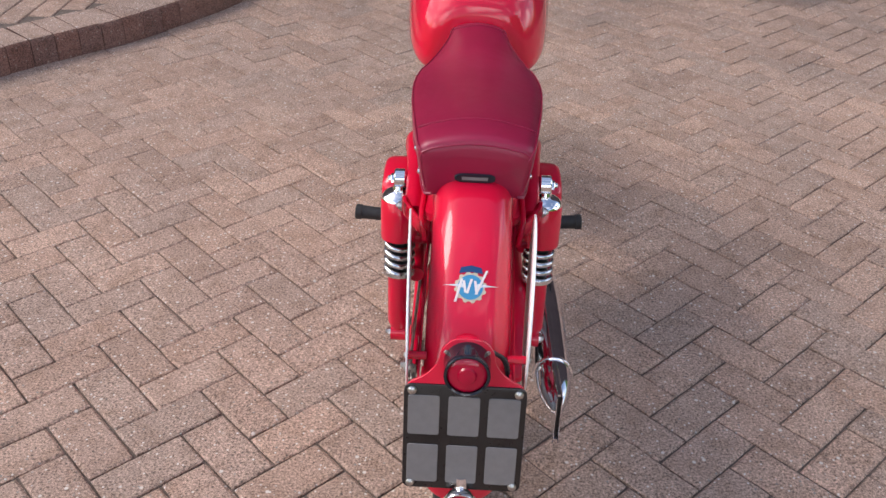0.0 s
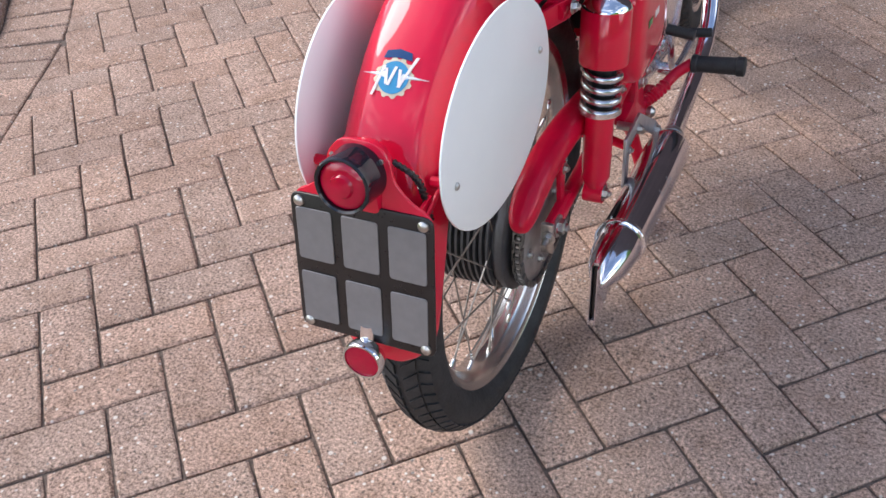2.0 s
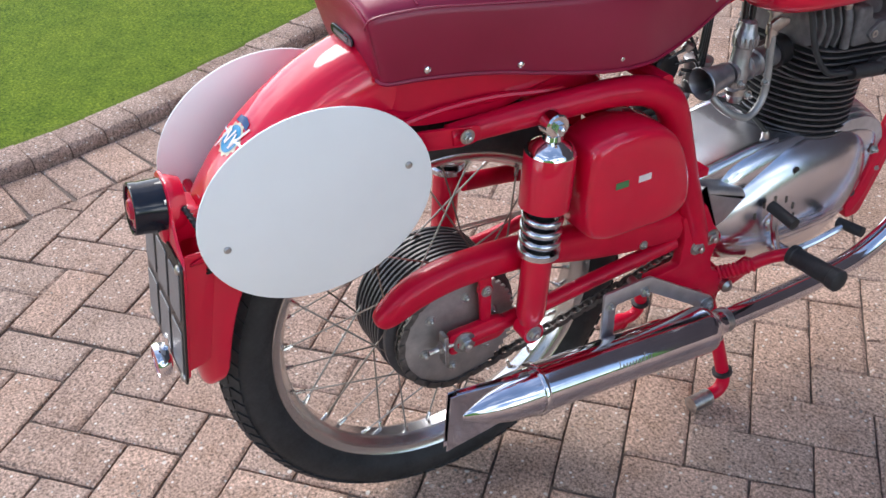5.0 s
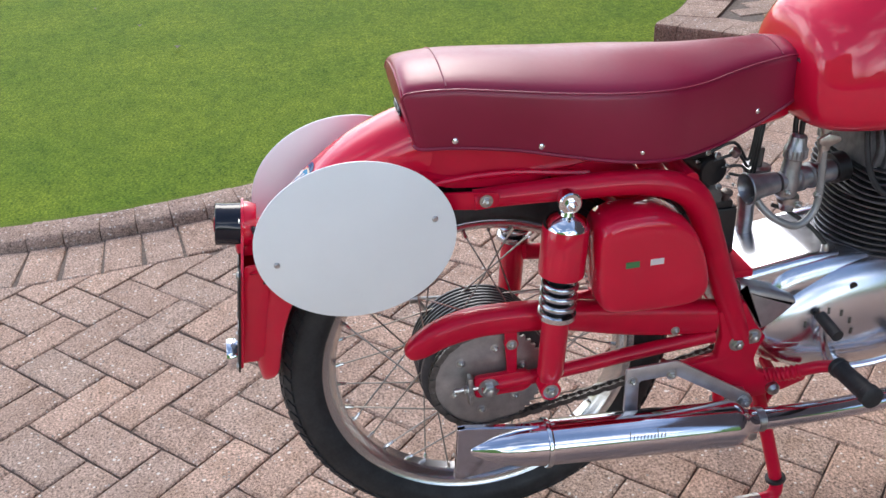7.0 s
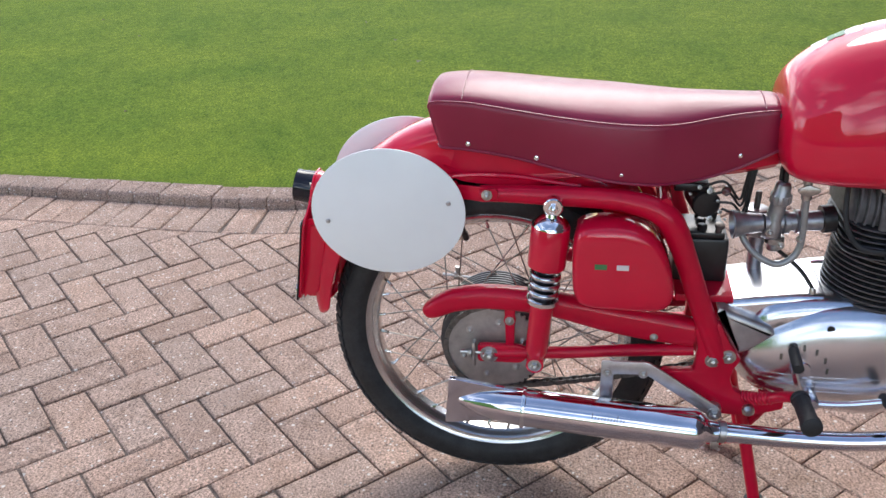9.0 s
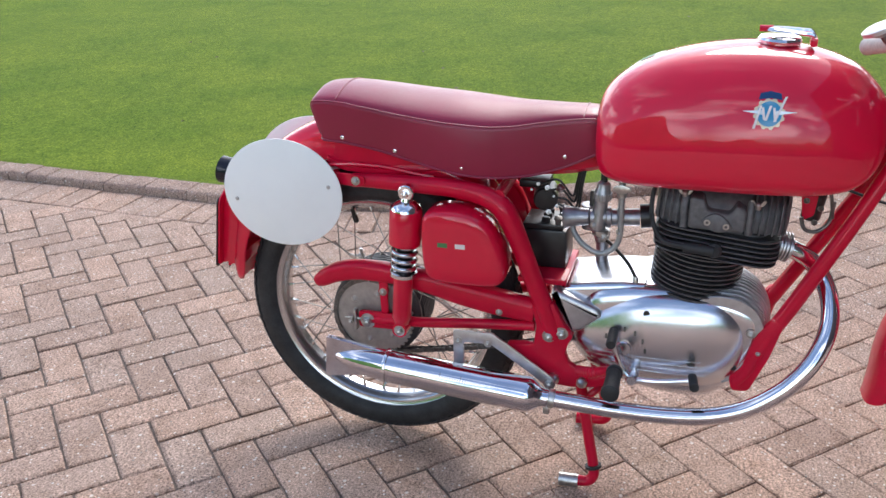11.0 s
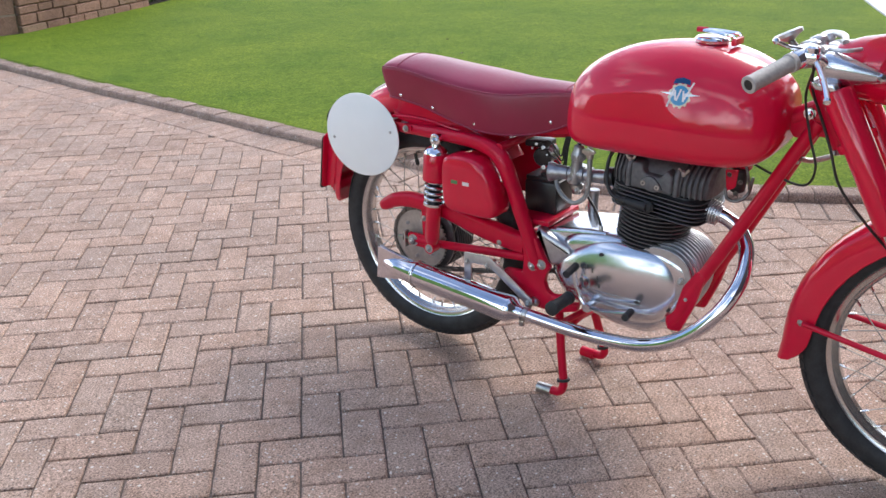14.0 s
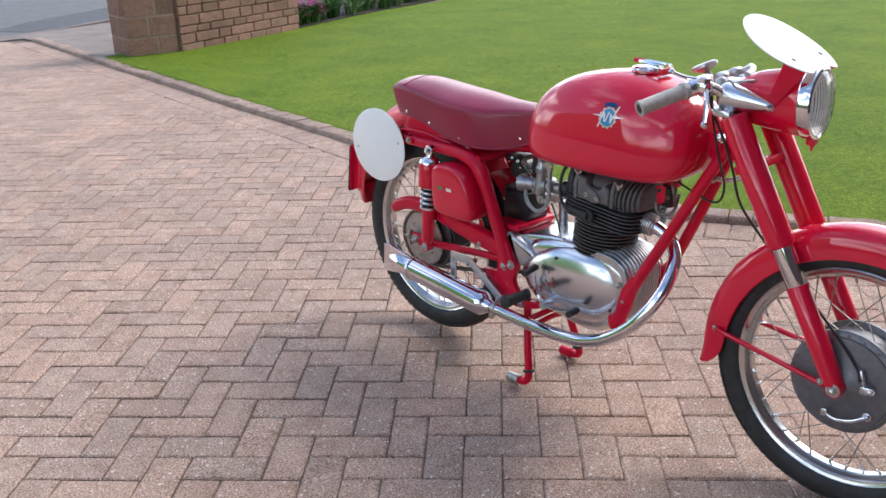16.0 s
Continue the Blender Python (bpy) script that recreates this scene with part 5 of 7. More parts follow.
for sx in (1, -1):
    slab(s, corners([(-0.344, 0.586), (-0.37, 0.424), (-0.338, 0.432), (-0.306, 0.585)], 0.006), sx * 0.058, sx * 0.062, 0.001)
box(s, (0, -0.345, 0.43), (0.1, 0.04, 0.03), 0.006)
part("plate_carrier", s, RED, bike, "red number plate carrier")
lc, ld = Vector((0, -0.334, 0.621)), Vector((0, -1, 0.15)).normalized()
s = Shape()
lathe(s, [(-0.012, 0.03), (0.0, 0.034), (0.006, 0.034)], lc, ld, 32)
tl = part("tail_lamp", s, RED, bike, "round black tail lamp with a red lens")
s = Shape()
lathe(s, [(0.005, 0.0315), (0.008, 0.0315), (0.035, 0.030), (0.037, 0.0305), (0.044, 0.0305), (0.045, 0.029), (0.044, 0.0265), (0.036, 0.0265)], lc, ld, 36, cap=False)
part("lamp_body", s, GLOSS_BLACK, tl)
s = Shape()
lathe(s, [(0.037, 0.0265), (0.04, 0.026), (0.043, 0.0215), (0.0435, 0.013), (0.0465, 0.011), (0.0475, 0.006), (0.048, 0.0)], lc, ld, 32)
part("lamp_lens", s, LENS_RED, tl, "red lens")
for a in (0.6, 2.6, 4.7):
    s = Shape()
    bolt(s, lc + Vector((0.033 * math.cos(a), -0.007, 0.033 * math.sin(a))), ld, 0.003, 0.003, 0, False)
    part("lamp_screw", s, STEEL, tl)
s = Shape()
pts = []
for k in range(0, 16 * 14):
    t = k / (16 * 14)
    c = Vector(smooth_path([(0.03, -0.325, 0.63), (0.05, -0.318, 0.61), (0.058, -0.315, 0.58), (0.062, -0.318, 0.555)], 20)[min(int(t * 60), 59)])
    a = 2 * math.pi * k / 14
    pts.append(c + Vector((0.0036 * math.cos(a), 0.0036 * math.sin(a), 0)))
tube(s, pts, 0.0009, 5, 1)
tube(s, [(0.03, -0.325, 0.63), (0.05, -0.318, 0.61), (0.058, -0.315, 0.58), (0.062, -0.318, 0.555)], 0.0028, 8, 6)
part("coiled_cable", s, BLACK, tl)
rc, rd = Vector((0, -0.38, 0.404)), Vector((0, -1, 0.05))
s = Shape()
lathe(s, [(-0.004, 0.014), (0.0, 0.022), (0.006, 0.0245), (0.012, 0.025), (0.016, 0.0235), (0.016, 0.021), (0.012, 0.021)], rc, rd, 28)
tube(s, [rc + Vector((0, 0.003, 0.014)), rc + Vector((0, 0.01, 0.034))], 0.009, 10, 1)
rf = part("rear_reflector", s, CHROME, bike, "small round red reflector in a chrome cup")
s = Shape()
lathe(s, [(0.011, 0.0215), (0.0145, 0.0205), (0.0155, 0.012), (0.016, 0.0)], rc, rd, 24)
part("reflector_lens", s, LENS_RED, rf)

# ---- engine ----
crank = Shape()
case_line = round_outline([(0.445, 0.40), (0.45, 0.33), (0.50, 0.268), (0.59, 0.236), (0.70, 0.232), (0.765, 0.28), (0.805, 0.35), (0.812, 0.41), (0.795, 0.447), (0.75, 0.468), (0.70, 0.474), (0.60, 0.474), (0.53, 0.468), (0.47, 0.45)], 4)
slab(crank, case_line, -0.09, 0.084, 0.036, 8)
cc = part("crankcase", crank, ALLOY, bike, "polished alloy crankcase", smooth=50)
# domed right-hand cover
cov = Shape()
cov_line = round_outline([(0.421, 0.355), (0.432, 0.318), (0.47, 0.276), (0.54, 0.255), (0.63, 0.247), (0.70, 0.25), (0.752, 0.272), (0.785, 0.318), (0.796, 0.365), (0.786, 0.414), (0.755, 0.45), (0.70, 0.468), (0.63, 0.471), (0.56, 0.462), (0.50, 0.437), (0.445, 0.398)], 4)
mid = Vector((0.615, 0.365))
loops = []
for f, x in ((1.0, 0.03), (0.993, 0.044), (0.98, 0.0545), (0.958, 0.0645), (0.925, 0.0735), (0.88, 0.082), (0.82, 0.0895), (0.745, 0.096), (0.65, 0.1015), (0.54, 0.106), (0.41, 0.1095), (0.27, 0.1115), (0.12, 0.113)):
    loops.append([(x, mid.x + (y - mid.x) * f, mid.y + (z - mid.y) * f) for y, z in cov_line])
rings(cov, loops)
cv = part("timing_cover", cov, ALLOY, cc, "domed polished alloy side cover", smooth=60)
cov_bvh = BVHTree.FromPolygons([Vector(v) for v in cov.v], cov.f)
# black discs laid on the cover paint the shade inside its screw wells
s = Shape()
for y, z in ((0.585, 0.428), (0.757, 0.322)):
    hit, no, _, _ = cov_bvh.ray_cast(Vector((0.3, y, z)), Vector((-1, 0, 0)))
    lathe(s, [(-0.002, 0.0065), (0.0007, 0.0065), (0.0008, 0.005)], hit, (1, 0, 0.1), 14)
split_parts("cover_screw_well", s, BLACK, cv)
# raised marks and ribs on the cover
s = Shape()
for k in range(6):
    a = math.radians(150 - k * 30)
    m = flat_poly([(q[0] + 0.042 * math.cos(a), q[1] + 0.042 * math.sin(a)) for q in ((-0.0022, -0.0055), (0.0022, -0.0055), (0.0022, 0.0055), (-0.0022, 0.0055))], 1)
    s.put(m.v, m.f)
split_parts("cover_mark", on_surface(cov_bvh, s, (0.1, 0.545, 0.35), (0, 1, 0), (0, 0, 1), 0.0008), DARK_STEEL, cv, "row of small engraved marks", smooth=0)
s = Shape()
for k in range(4):
    line = [(0.455 + 0.03 * j + 0.012 * k, 0.335 - 0.011 * k) for j in range(9)]
    hits = [cov_bvh.ray_cast(Vector((0.3, y, z)), Vector((-1, 0, 0)))[0] for y, z in line]
    tube(s, [h for h in hits if h], 0.0009, 6, 1)
split_parts("cover_rib", s, ALLOY, cv)
s = Shape()
lathe(s, [(-0.006, 0.022), (0.003, 0.021), (0.004, 0.016), (0.007, 0.014), (0.008, 0.0)], (0.1075, 0.545, 0.35), (1, 0, 0), 28)
part("kick_boss", s, ALLOY, cv)
# rear wing of the case and the filler pipe
s = Shape()
slab(s, corners([(0.394, 0.459), (0.406, 0.452), (0.44, 0.44), (0.49, 0.42), (0.5, 0.405), (0.46, 0.372), (0.434, 0.36), (0.417, 0.385), (0.402, 0.425)], 0.006), 0.03, 0.095, 0.011, 5)
part("case_wing", s, SATIN, cc, "pointed polished alloy wing")
s = Shape()
slab(s, corners([(0.398, 0.45), (0.42, 0.4565), (0.47, 0.464), (0.53, 0.4725), (0.58, 0.4745), (0.58, 0.42), (0.46, 0.375), (0.425, 0.4)], 0.006), -0.085, 0.068, 0.014, 5)
part("case_deck", s, ALLOY, cc, "flat alloy deck behind the cylinder", smooth=50)
# front fins of the case
fin_line = corners([(0.66, 0.3), (0.72, 0.262), (0.772, 0.276), (0.812, 0.34), (0.823, 0.412), (0.806, 0.455), (0.765, 0.484), (0.7, 0.488), (0.66, 0.46)], 0.03)
for k in range(15):
    x0 = -0.084 + k * 0.0115
    near = 1 - 0.15 * (abs(x0 + 0.002) / 0.084) ** 2
    s = Shape()
    slab(s, [(0.72 + (y - 0.72) * near, 0.37 + (z - 0.37) * near) for y, z in fin_line], x0, x0 + 0.0042, 0.0012, 1)
    part("case_fin", s, SATIN, cc, "rib of the alloy crankcase front")
# left-hand cover
s = Shape()
slab(s, cov_line, -0.112, -0.08, 0.02, 4)
part("clutch_cover", s, ALLOY, cc)
# cylinder, leaning slightly forward
CA = Vector((0, 0.115, 0.993)).normalized()
CB = Vector((0, 0.664, 0.435))
s = Shape()
prof = [(0.0, 0.075), (0.008, 0.075)]
for k in range(11):
    z = 0.012 + k * 0.0098
    prof += [(z, 0.064), (z + 0.0006, 0.0875), (z + 0.0034, 0.0875), (z + 0.004, 0.064)]
prof += [(0.125, 0.064)]
lathe(s, prof, CB, CA, 56)
cyl = part("cylinder", s, IRON, bike, "black finned cylinder barrel", smooth=25)


def fin_plate(shape, along, t, half_y, half_x, rr, y_off=0.0):
    """One flat fin of the head, square with round corners, at a distance along the cylinder."""
    a, u, w = CA, Vector((1, 0, 0)), Vector((0, CA.z, -CA.y))
    o = CB + a * along + w * y_off
    line = corners([(-half_x, -half_y), (half_x, -half_y), (half_x, half_y), (-half_x, half_y)], rr, 5)
    slab(shape, line, 0, t, 0.0008, 1, place=lambda x, p, q: tuple(o + u * p + w * q + a * x))


for k in range(6):
    s = Shape()
    fin_plate(s, 0.122 + k * 0.0098, 0.0032, 0.116 + 0.002 * math.sin(k), 0.098, 0.05, 0.022)
    part("upper_fin", s, IRON, cyl, "wide black square fin", smooth=25)
s = Shape()
fin_plate(s, 0.118, 0.06, 0.092, 0.076, 0.04, 0.022)
part("fin_core", s, IRON, cyl, smooth=25)
def head_loop(y, g):
    """A section across the head at a y, with rounded shoulders."""
    k = max(0.0, 1 - abs((y - 0.706) / 0.121) ** 5) ** 0.5
    half = [(0.088, 0.0), (0.092, 0.02), (0.09, 0.036), (0.08, 0.056), (0.06, 0.07), (0.03, 0.075)]
    base = 0.612 - 0.07 * (y - 0.706)
    pts = [((x + g) * (0.55 + 0.45 * k), base + z + g * (z > 0.03)) for x, z in half]
    return [(x, y + 0.08 * (z - base), z) for x, z in pts] + [(-x, y + 0.08 * (z - base), z) for x, z in pts[::-1]]


s = Shape()
rings(s, [head_loop(0.706 + 0.121 * math.sin(math.pi / 2 * q), -0.007) for q in np.linspace(-0.99, 0.99, 25)])
hd = part("cylinder_head", s, CAST, cyl, "sooty cast alloy cylinder head", smooth=50)
for y0 in (0.590, 0.601, 0.613, 0.626, 0.764, 0.776, 0.788, 0.8, 0.811, 0.821):
    fin = Shape()
    rings(fin, [head_loop(y0 + dy, g) for dy, g in ((-0.0022, -0.004), (-0.0018, 0.001), (0.0, 0.002), (0.0018, 0.001), (0.0022, -0.004))])
    part("head_fin", fin, CAST, hd, smooth=30)
s = Shape()
slab(s, corners([(0.648, 0.615), (0.75, 0.612), (0.752, 0.655), (0.735, 0.667), (0.722, 0.648), (0.682, 0.652), (0.676, 0.675), (0.65, 0.677)], 0.008), 0.06, 0.101, 0.006, 3)
slab(s, round_outline([(0.672, 0.632), (0.69, 0.648), (0.71, 0.645), (0.728, 0.622), (0.71, 0.613), (0.69, 0.616)], 4), 0.095, 0.106, 0.003, 2)
for y, z in ((0.64, 0.615), (0.757, 0.608)):
    tube(s, [(0.092, y, z), (0.09, y, z + 0.04), (0.08, y + 0.002, z + 0.062)], 0.007, 12, 4)
rk = part("rocker_box", s, CAST, hd, "rocker box with two screws")
s = Shape()
for y, z in ((0.683, 0.632), (0.717, 0.626)):
    lathe(s, [(0, 0.006), (0.003, 0.006), (0.0032, 0.003), (0.001, 0.003)], (0.1045, y, z), (1, 0, 0), 12)
for y, z in ((0.64, 0.676), (0.77, 0.662)):
    lathe(s, [(-0.004, 0.006), (0.006, 0.005), (0.008, 0.003)], (0.085, y, z), (0.3, 0, 1), 12)
    for sg in (-1, 1):
        slab(s, round_outline([(y + sg * 0.003, z), (y + sg * 0.009, z + 0.002), (y + sg * 0.014, z + 0.01), (y + sg * 0.011, z + 0.013), (y + sg * 0.006, z + 0.008)], 3), 0.083, 0.087, 0.001, 1)
split_parts("head_nut", s, STEEL, rk)
s = Shape()
tube(s, [(0.03, 0.6, 0.7), (0.07, 0.582, 0.675), (0.09, 0.583, 0.625), (0.102, 0.605, 0.588), (0.112, 0.65, 0.582)], 0.0045, 10, 6)
tube(s, [(0.111, 0.645, 0.582), (0.116, 0.70, 0.579)], 0.0105, 14, 1)
lathe(s, [(0, 0.011), (0.004, 0.0145), (0.014, 0.0145), (0.018, 0.01)], (0.1, 0.70, 0.579), (1, 0, 0), 16)
part("plug_lead", s, RUBBER, hd, "black spark plug cap and lead")

# exhaust: clamp, bent pipe and silencer
s = Shape()
for k in range(5):
    lathe(s, [(k * 0.006, 0.02), (k * 0.006 + 0.0005, 0.029), (k * 0.006 + 0.003, 0.029), (k * 0.006 + 0.0035, 0.02)], (0.022, 0.81, 0.566), (-0.08, 1, -0.22), 24)
lathe(s, [(-0.02, 0.021), (0.032, 0.021)], (0.022, 0.81, 0.566), (-0.08, 1, -0.22), 24)
part("exhaust_clamp", s, SATIN, bike, "finned exhaust clamp")
s = Shape()
tube(s, [(0.02, 0.815, 0.565), (0.015, 0.85, 0.553), (0.013, 0.882, 0.531), (0.024, 0.906, 0.5), (0.05, 0.919, 0.469), (0.077, 0.921, 0.436), (0.102, 0.911, 0.4), (0.123, 0.888, 0.358), (0.138, 0.848, 0.312), (0.147, 0.792, 0.271), (0.151, 0.725, 0.245), (0.154, 0.645, 0.235), (0.157, 0.55, 0.234), (0.162, 0.46, 0.2405), (0.169, 0.385, 0.2495)], 0.0175, 20, 7)
ex = part("exhaust_pipe", s, BLUED, bike, "bent chrome exhaust pipe")
s = Shape()
lathe(s, [(0, 0.0185), (0.001, 0.02), (0.012, 0.02), (0.013, 0.0185)], (0.1665, 0.405, 0.247), (-0.06, 1, -0.12), 20)
box(s, (0.171, 0.402, 0.222), (0.012, 0.014, 0.018), 0.003)
part("pipe_clip", s, STEEL, ex)
MA, MB_ = Vector((0.17, 0.392, 0.2485)), Vector((0.17, -0.062, 0.286))
md = (MB_ - MA).normalized()
s = Shape()
lathe(s, [(-0.012, 0.0185), (-0.004, 0.0195), (0.004, 0.0215), (0.012, 0.028), (0.022, 0.0355), (0.032, 0.0372), (0.18, 0.0362), (0.32, 0.0348), (0.345, 0.0343), (0.38, 0.0312), (0.41, 0.0245), (0.432, 0.016), (0.447, 0.009), (0.453, 0.003)], MA, md, 36)
mf = part("silencer", s, BLUED, bike, "chrome tapered silencer", smooth=50)
s = Shape()
lathe(s, [(0.3275, 0.0345), (0.328, 0.0378), (0.329, 0.0384), (0.3345, 0.0384), (0.3355, 0.0378), (0.336, 0.0343)], MA, md, 36)
part("silencer_band", s, CHROME, mf)
s = Shape()
fin = [(-0.073, 0.33), (-0.06, 0.33), (0.06, 0.309), (0.055, 0.256), (-0.02, 0.242), (-0.082, 0.234)]
for sx in (-1, 1):
    slab(s, fin, 0.17 + sx * 0.0035, 0.17 + sx * 0.0055, 0.0006, 1)
slab(s, [(-0.062, 0.331), (0.05, 0.312), (0.05, 0.309), (-0.062, 0.327)], 0.1665, 0.1735, 0.0005, 1)
slab(s, [(-0.074, 0.2375), (0.0, 0.249), (0.0, 0.245), (-0.074, 0.2335)], 0.1665, 0.1735, 0.0005, 1)
part("fishtail", s, BLUED, mf, "thin upright fishtail outlet")
s = Shape()
slab(s, [(-0.062, 0.326), (0.0, 0.316), (0.0, 0.25), (-0.07, 0.239)], 0.167, 0.173, 0.0005, 1)
part("outlet_slot", s, BLACK, mf)
# raised maker's script as plain strokes
sil_bvh = BVHTree.FromPolygons([v.co for v in mf.data.vertices], [tuple(q.vertices) for q in mf.data.polygons])
s = Shape()
for k in range(11):
    h = 0.012 if k in (0, 8) else 0.006
    m = flat_poly([(-0.022 + k * 0.0055, -0.003), (-0.0205 + k * 0.0055, -0.003), (-0.0185 + k * 0.0055, h - 0.003), (-0.02 + k * 0.0055, h - 0.003)], 1)
    s.put(m.v, m.f)
split_parts("script_stroke", on_surface(sil_bvh, s, (0.2, 0.205, 0.281), (0, 1, -0.08), (-0.5, 0, 0.87), 0.0006), PALE_GREY, mf, "raised unreadable script", smooth=0)
s = Shape()
slab(s, corners([(0.198, 0.362), (0.28, 0.364), (0.292, 0.356), (0.41, 0.275), (0.415, 0.262), (0.397, 0.253), (0.36, 0.281), (0.277, 0.338), (0.22, 0.336), (0.22, 0.272), (0.197, 0.272)], 0.005), 0.133, 0.138, 0.0012)
bkt = part("silencer_bracket", s, SATIN, bike, "bent alloy silencer bracket")
s = Shape()
for y, z in ((0.209, 0.338), (0.272, 0.34)):
    bolt(s, (0.138, y, z), (1, 0, 0), 0.006, 0.005, 0.004)
bolt(s, (0.138, 0.401, 0.263), (1, 0, 0), 0.009, 0.008, 0.004)
lathe(s, [(0, 0.008), (0.03, 0.008)], (0.1035, 0.401, 0.263), (1, 0, 0), 12)
lathe(s, [(0, 0.007), (0.03, 0.007)], (0.1035, 0.272, 0.34), (1, 0, 0), 12)
split_parts("bracket_bolt", s, STEEL, bkt)

# carburettor and inlet
CX, CZ = 0.052, 0.603
s = Shape()
lathe(s, [(0.0, 0.0245), (0.002, 0.0255), (0.004, 0.0245), (0.02, 0.0195), (0.05, 0.0165), (0.05, 0.0125), (0.02, 0.0165), (0.004, 0.0215), (0.0, 0.0232)], (CX, 0.408, CZ - 0.004), (-0.08, 1, 0.06), 28, closed=True, cap=False)
ca = part("carburettor", s, ZINC, bike, "dull zinc carburettor with a bell mouth")
s = Shape()
lathe(s, [(-0.03, 0.0155), (0.0, 0.0165), (0.002, 0.021), (0.01, 0.021), (0.012, 0.0165), (0.022, 0.0165), (0.024, 0.0205), (0.03, 0.0205), (0.032, 0.0165), (0.066, 0.0175)], (CX - 0.006, 0.49, CZ), (-0.15, 1, 0.02), 24)
lathe(s, [(-0.03, 0.01), (-0.022, 0.0175), (0.0, 0.018), (0.012, 0.0145), (0.034, 0.0135), (0.038, 0.0135)], (CX - 0.003, 0.477, CZ), (0, 0.12, 1), 22)
part("mixing_chamber", s, ZINC, ca)
s = Shape()
lathe(s, [(0.036, 0.0135), (0.038, 0.0165), (0.054, 0.0165), (0.057, 0.0145), (0.072, 0.0125), (0.076, 0.008)], (CX - 0.003, 0.477, CZ), (0, 0.12, 1), 24)
part("chamber_cap", s, ZINC, ca, "knurled chamber cap")
s = Shape()
for k in range(16):
    a = 2 * math.pi * k / 16
    box(s, (CX - 0.003 + 0.0165 * math.cos(a), 0.4838 + 0.0165 * math.sin(a), CZ + 0.0455), (0.003, 0.003, 0.014), 0.0008)
tagged(part("cap_knurl", s, ZINC, ca, smooth=0), kind="stuff")
s = Shape()
lathe(s, [(-0.006, 0.012), (-0.004, 0.0165), (0.006, 0.0165), (0.012, 0.012), (0.02, 0.011)], (CX - 0.004, 0.482, CZ - 0.03), (0, 0, -1), 20)
for y, z in ((0.47, -0.012), (0.49, -0.036), (0.52, -0.022)):
    bolt(s, (CX + 0.012, y, CZ + z), (1, 0, 0), 0.005, 0.006, 0.004)
split_parts("carburettor_fitting", s, STEEL, ca)
# float chamber on the far side
s = Shape()
lathe(s, [(-0.05, 0.008), (-0.048, 0.019), (-0.004, 0.02), (-0.003, 0.022), (0.002, 0.022), (0.004, 0.018)], (-0.01, 0.457, 0.603), (0, 0.05, 1), 22)
fch = part("float_chamber", s, ZINC, ca, "round alloy float chamber")
s = Shape()
lathe(s, [(0.003, 0.0055), (0.034, 0.0055), (0.036, 0.004)], (-0.004, 0.456, 0.603), (0, 0.05, 1), 12)
part("tickler", s, DARK_STEEL, fch)
s = Shape()
lathe(s, [(0, 0.024), (0.02, 0.024), (0.022, 0.021)], (0.035, 0.557, 0.606), (-0.1, 1, 0.1), 24)
part("inlet_rubber", s, BLACK, ca)
s = Shape()
tube(s, [(0.05, 0.424, 0.585), (0.062, 0.435, 0.566), (0.072, 0.456, 0.548), (0.074, 0.487, 0.536), (0.07, 0.513, 0.551), (0.066, 0.5225, 0.58), (0.062, 0.522, 0.64), (0.06, 0.5215, 0.66)], 0.0058, 12, 6)
part("fuel_hose", s, HOSE, ca, "translucent grey fuel hose")
s = Shape()
lathe(s, [(-0.02, 0.0065), (0.0, 0.0065), (0.001, 0.009), (0.014, 0.009), (0.015, 0.007), (0.032, 0.007), (0.033, 0.0105), (0.042, 0.0105)], (0.06, 0.5215, 0.652), (0, 0, 1), 14)
slab(s, corners([(0.505, 0.668), (0.52, 0.66), (0.54, 0.668), (0.54, 0.676), (0.52, 0.682), (0.505, 0.675)], 0.003), 0.066, 0.073, 0.0015)
tube(s, [(0.02, 0.605, 0.71), (0.02, 0.605, 0.66)], 0.009, 10, 1)
split_parts("fuel_tap", s, STEEL, bike, "steel fuel tap")
s = Shape()
tube(s, [(CX - 0.001, 0.487, CZ + 0.072), (CX - 0.004, 0.492, CZ + 0.105), (CX - 0.02, 0.53, 0.722)], 0.0042, 8, 6)
tube(s, [(CX - 0.009, 0.482, CZ + 0.07), (CX - 0.012, 0.484, CZ + 0.105), (CX - 0.03, 0.51, 0.722)], 0.0042, 8, 6)
tube(s, [(0.004, 0.482, 0.54), (0.02, 0.504, 0.532), (0.04, 0.536, 0.508), (0.054, 0.556, 0.482)], 0.0036, 8, 6)
split_parts("throttle_cable", s, WIRE, bike, "black control cables")
s = Shape()
lathe(s, [(0, 0.006), (0.008, 0.006), (0.012, 0.004)], (0.054, 0.557, 0.472), (0, -0.15, 1), 10)
part("cable_end", s, STEEL, cc)
s = Shape()
tube(s, [(-0.058, 0.474, 0.42), (-0.058, 0.474, 0.53)], 0.0135, 18, 1)
lathe(s, [(0, 0.0155), (0.012, 0.0155), (0.014, 0.0135)], (-0.058, 0.474, 0.518), (0, 0, 1), 18)
part("breather_pipe", s, ZINC, cc, "alloy breather pipe")

